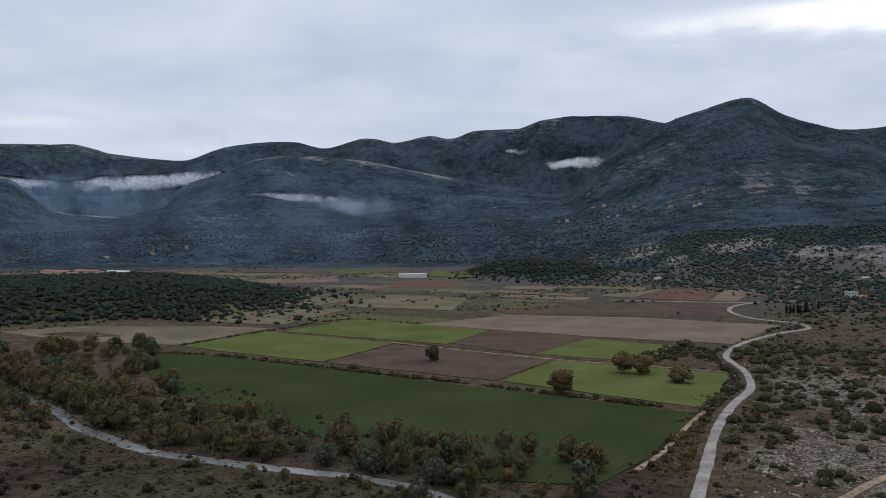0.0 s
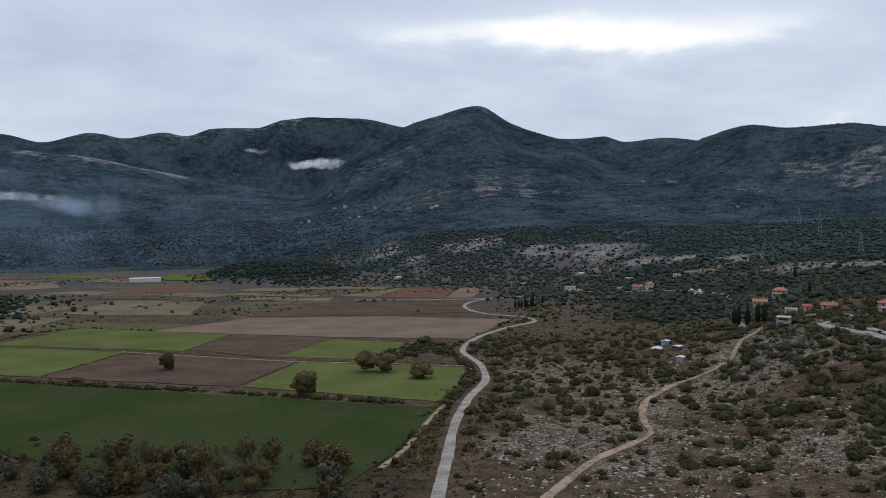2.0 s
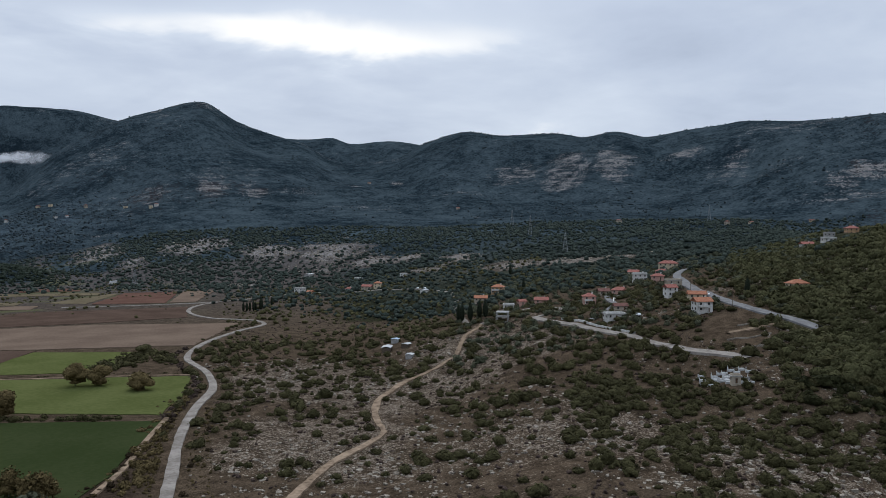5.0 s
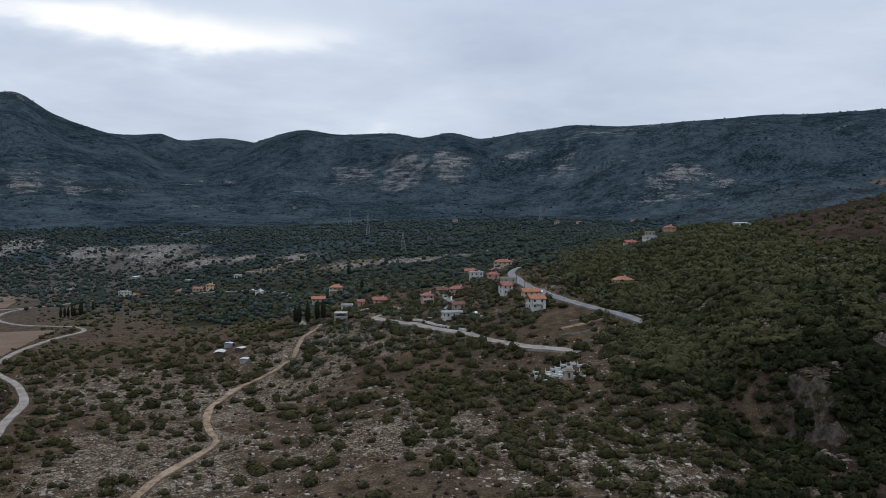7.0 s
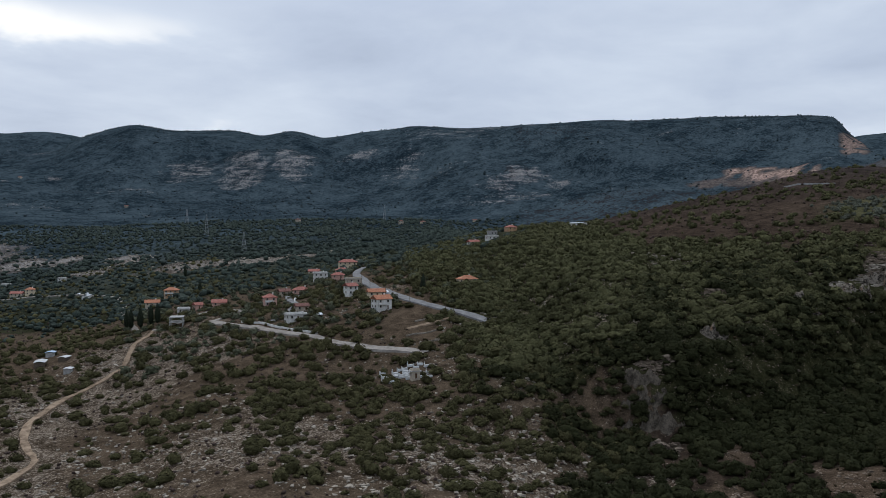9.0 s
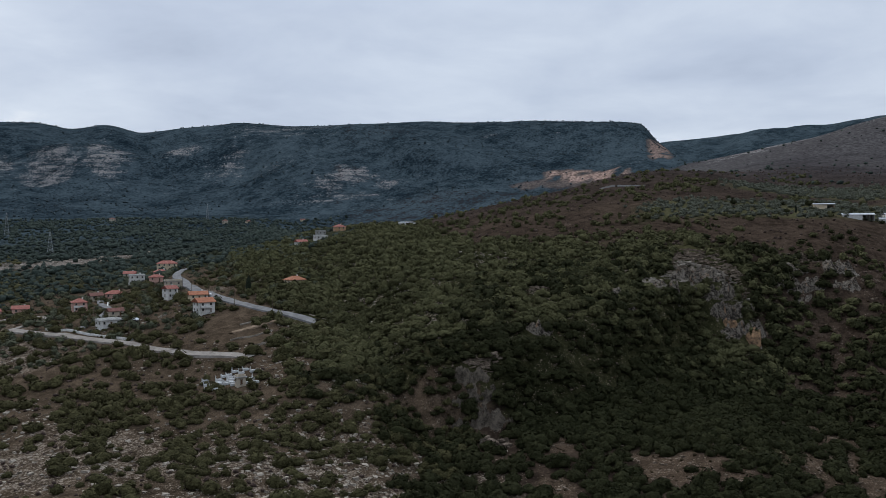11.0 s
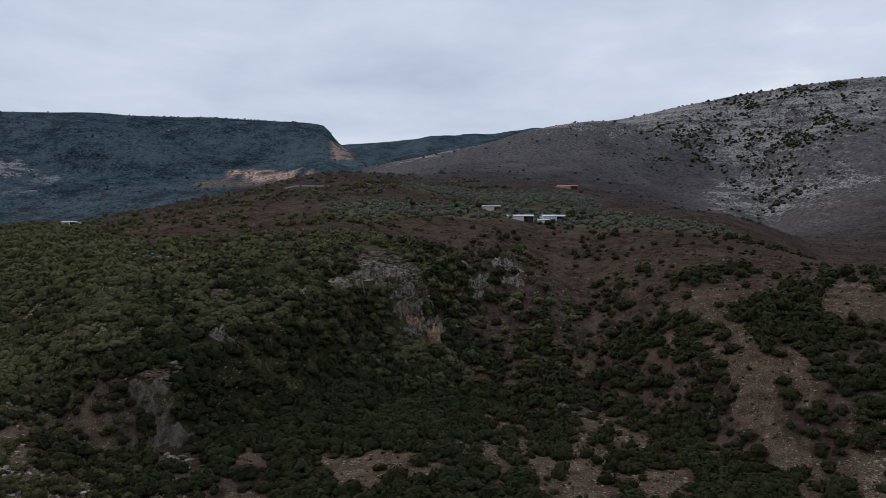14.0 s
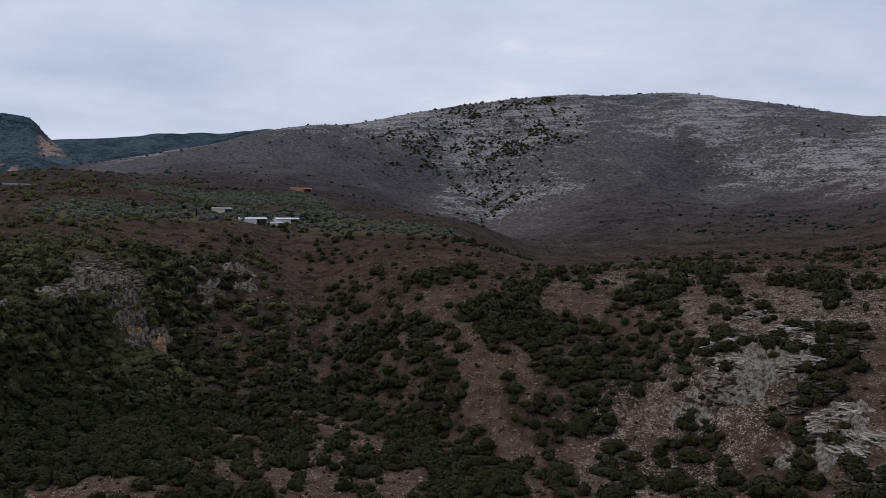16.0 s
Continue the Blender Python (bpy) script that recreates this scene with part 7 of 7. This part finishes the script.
bluff(455, 46, 272, 52, 36, "ochre-stained limestone bluff with hollows under its brow", 3, step_m=9.0, crown=4.0)
bluff(449, 29, 268, 8, 16, "narrow ochre-stained rock pillar beside a bluff", 12, M_OCHRE_ROCK, step_m=12.0, crown=5.0, rough=3.0)
bluff(448, 40, 272, 11, 10, "ochre rock face below the brow of a bluff", 31, M_OCHRE_ROCK, step_m=10.0, crown=5.5)
bluff(505, -14, 275, 22, 34, "upright pale limestone face above bushes", 5, step_m=11.0, crown=6.0)
bluff(494, 8, 270, 26, 28, "dark limestone face half hidden by bushes", 16, step_m=8.0)
bluff(304, 118, 292, 34, 28, "grey limestone cliff at the end of a spur", 8, M_CRAG, step_m=8.0, crown=1.2, rough=3.6)
bluff(352, 111, 289, 14, 14, "small pale rock face among evergreen bushes", 44)
bluff(402, 86, 283, 30, 16, "low pale rock step among evergreen bushes", 45)
bluff(432, 68, 280, 18, 16, "low pale rock step among evergreen bushes", 46)
crag(296, 112, 292, 12, 10, "pale broken rock under a cliff", M_SCREE, 10, 160, slab=0.9, share=0.45)
crag(474, 54, 280, 50, 26, "pale broken ledges on top of a crag", M_SCREE, 21, 1900, slab=0.45, share=0.55, high=1.3)
crag(462, 42, 276, 26, 10, "pale broken blocks on the brow of a bluff", M_LIMESTONE, 9, 240, pile=1.0, slab=0.5, share=0.5, high=1.2)
crag(455, 66, 284, 24, 12, "pale stones below a crag", M_SCREE, 22, 500, slab=0.5, share=0.5, high=1.0)
crag(450, 63, 282, 26, 14, "pale broken stones spilling from a bluff", M_LIMESTONE, 71, 420, pile=1.2, slab=0.5, share=0.5, high=1.1)
crag(436, 76, 282, 18, 12, "pale broken stones spilling from a bluff", M_LIMESTONE, 72, 300, pile=1.0, slab=0.5, share=0.5, high=1.0)
crag(464, 52, 276, 34, 12, "pale broken stones on the brow of a bluff", M_LIMESTONE, 73, 520, pile=2.6, slab=0.5, share=0.5, high=1.2)
crag(512, -16, 275, 18, 12, "pale stones on top of an upright crag", M_LIMESTONE, 74, 260, pile=2.4, slab=0.6, share=0.5, high=1.2)
crag(522, 4, 275, 26, 16, "pale stones strewn round an upright crag", M_SCREE, 6, 420, pile=1.0, slab=0.5, share=0.5, high=1.2)
crag(319, 125, 292, 20, 9, "pale ledges crowning the end of a spur", M_SCREE, 7, 420, share=0.5, slab=0.5, high=1.1)
crag(396, 122, 288, 18, 12, "pale rubble ledges between evergreen bushes", M_SCREE, 41, 360, share=0.4, high=1.0)
crag(439, 90, 284, 24, 12, "pale rubble ledges between evergreen bushes", M_SCREE, 42, 420, share=0.4, high=1.0)
crag(420, 104, 284, 16, 12, "pale rubble ledges between evergreen bushes", M_SCREE, 43, 300, share=0.4, high=1.0)
for k, (x, y, w) in enumerate(((290, -172, 16), (283, -162, 15), (273, -156, 16), (262, -151, 15), (262, -176, 18), (251, -168, 16), (240, -162, 16), (228, -160, 18), (214, -156, 20), (202, -150, 18), (300, -190, 18), (275, -188, 18), (248, -186, 18))):
    crag(x, y, 212 + 11 * (k % 4), w, 12, "layered pale limestone rib on a stony spur" if k % 3 else "layered grey limestone rib on a stony spur", M_LIMESTONE if k % 3 else M_CRAG, 30 + k, 300, slab=0.3, high=1.9, pile=2.2, share=0.5)

bluff(266, -160, 239, 60, 40, "layered grey limestone ribs on a stony spur", 61, M_RIB, step_m=2.4, crown=0.6, rough=1.8)
bluff(226, -154, 235, 42, 30, "layered grey limestone ribs on a stony spur", 62, M_RIB, step_m=2.0, crown=0.6, rough=1.6)

# ---- mist and smoke ----
def vapour(name, az0, az1, r, z_mid, thick, material, label, sheets=4, gap=25, slope=0.0, taper=0.6, seed=0, widen=0.0):
    """A bank of thin vapour hanging in the air: several torn veils, one behind the other."""
    V, F, T, base = [], [], [], 0
    nu, nv = 60, 14
    for s in range(sheets):
        u, v = np.meshgrid(np.linspace(0, 1, nu), np.linspace(-1, 1, nv), indexing="ij")
        a = np.radians(az0 + (az1 - az0) * u)
        rr = r + gap * s + 30 * fbm(u * 4 + s, v, 201 + seed, 2)
        t = thick * (taper + (1 - taper) * np.sin(math.pi * u)) * (0.6 + 0.8 * fbm(u * 5 + seed, v * 0 + s * 0.3, 203, 3))
        t = t * (1 - widen + 2 * widen * u)
        z = z_mid + slope * (u - 0.5) + v * t + 18 * (fbm(u * 6 + s * 0.4, v * 0, 207 + seed, 3) - 0.5)
        fade = np.sin(math.pi * u**0.8)**0.7 * (1 - v**2)
        V.append(np.stack([np.sin(a) * rr, np.cos(a) * rr, z], -1).reshape(-1, 3))
        i, j = np.meshgrid(np.arange(nu - 1), np.arange(nv - 1), indexing="ij")
        F.append(base + np.stack([i * nv + j, (i + 1) * nv + j, (i + 1) * nv + j + 1, i * nv + j + 1], -1).reshape(-1, 4))
        T.append(fade.ravel())
        base += nu * nv
    me = mesh_of(name, np.concatenate(V), np.concatenate(F), material, flat=False)
    att = me.attributes.new("tone", "FLOAT", "POINT")
    att.data.foreach_set("value", np.concatenate(T).astype(np.float32))
    return tagged(new(name, me), label, name.replace("_", " "), kind="stuff")


vapour("mist_bank", -33, -21.5, 3650, 244, 34, M_MIST, "white mist lying in a mountain valley", slope=-50, seed=1)
vapour("mist_bank", -26, -13.5, 3700, 256, 38, M_MIST, "white mist rising along a mountain flank", slope=70, seed=8)
# two added banks of blue sheets imitate haze and lighten the slopes behind
vapour("mist_bank", -38, 16.0, 1720, 95, 150, M_VEIL, "thin blue sheets added as haze over the far end of the valley", 2, seed=11)
vapour("mist_bank", -36, -10.0, 2950, 175, 95, M_HAZE, "blue sheets added as haze below mountain mist", 3, seed=9)
vapour("mist_bank", 6.2, 12.0, 3560, 347, 30, M_MIST, "small white mist patch beside a mountain flank", slope=20, seed=2)
vapour("mist_bank", 4.0, 6.0, 3900, 425, 18, M_MIST, "faint mist wisp on a mountain slope", 2, seed=3)
vapour("smoke_plume", -13.5, -6.0, 2450, 164, 15, M_MIST, "pale smoke drifting over dark woods", 2, slope=-18, seed=4, widen=0.4)
vapour("smoke_plume", -9.5, -2.5, 2500, 138, 40, M_SMOKE, "thin blue smoke drifting over dark woods", 4, slope=-40, seed=6, widen=0.4)
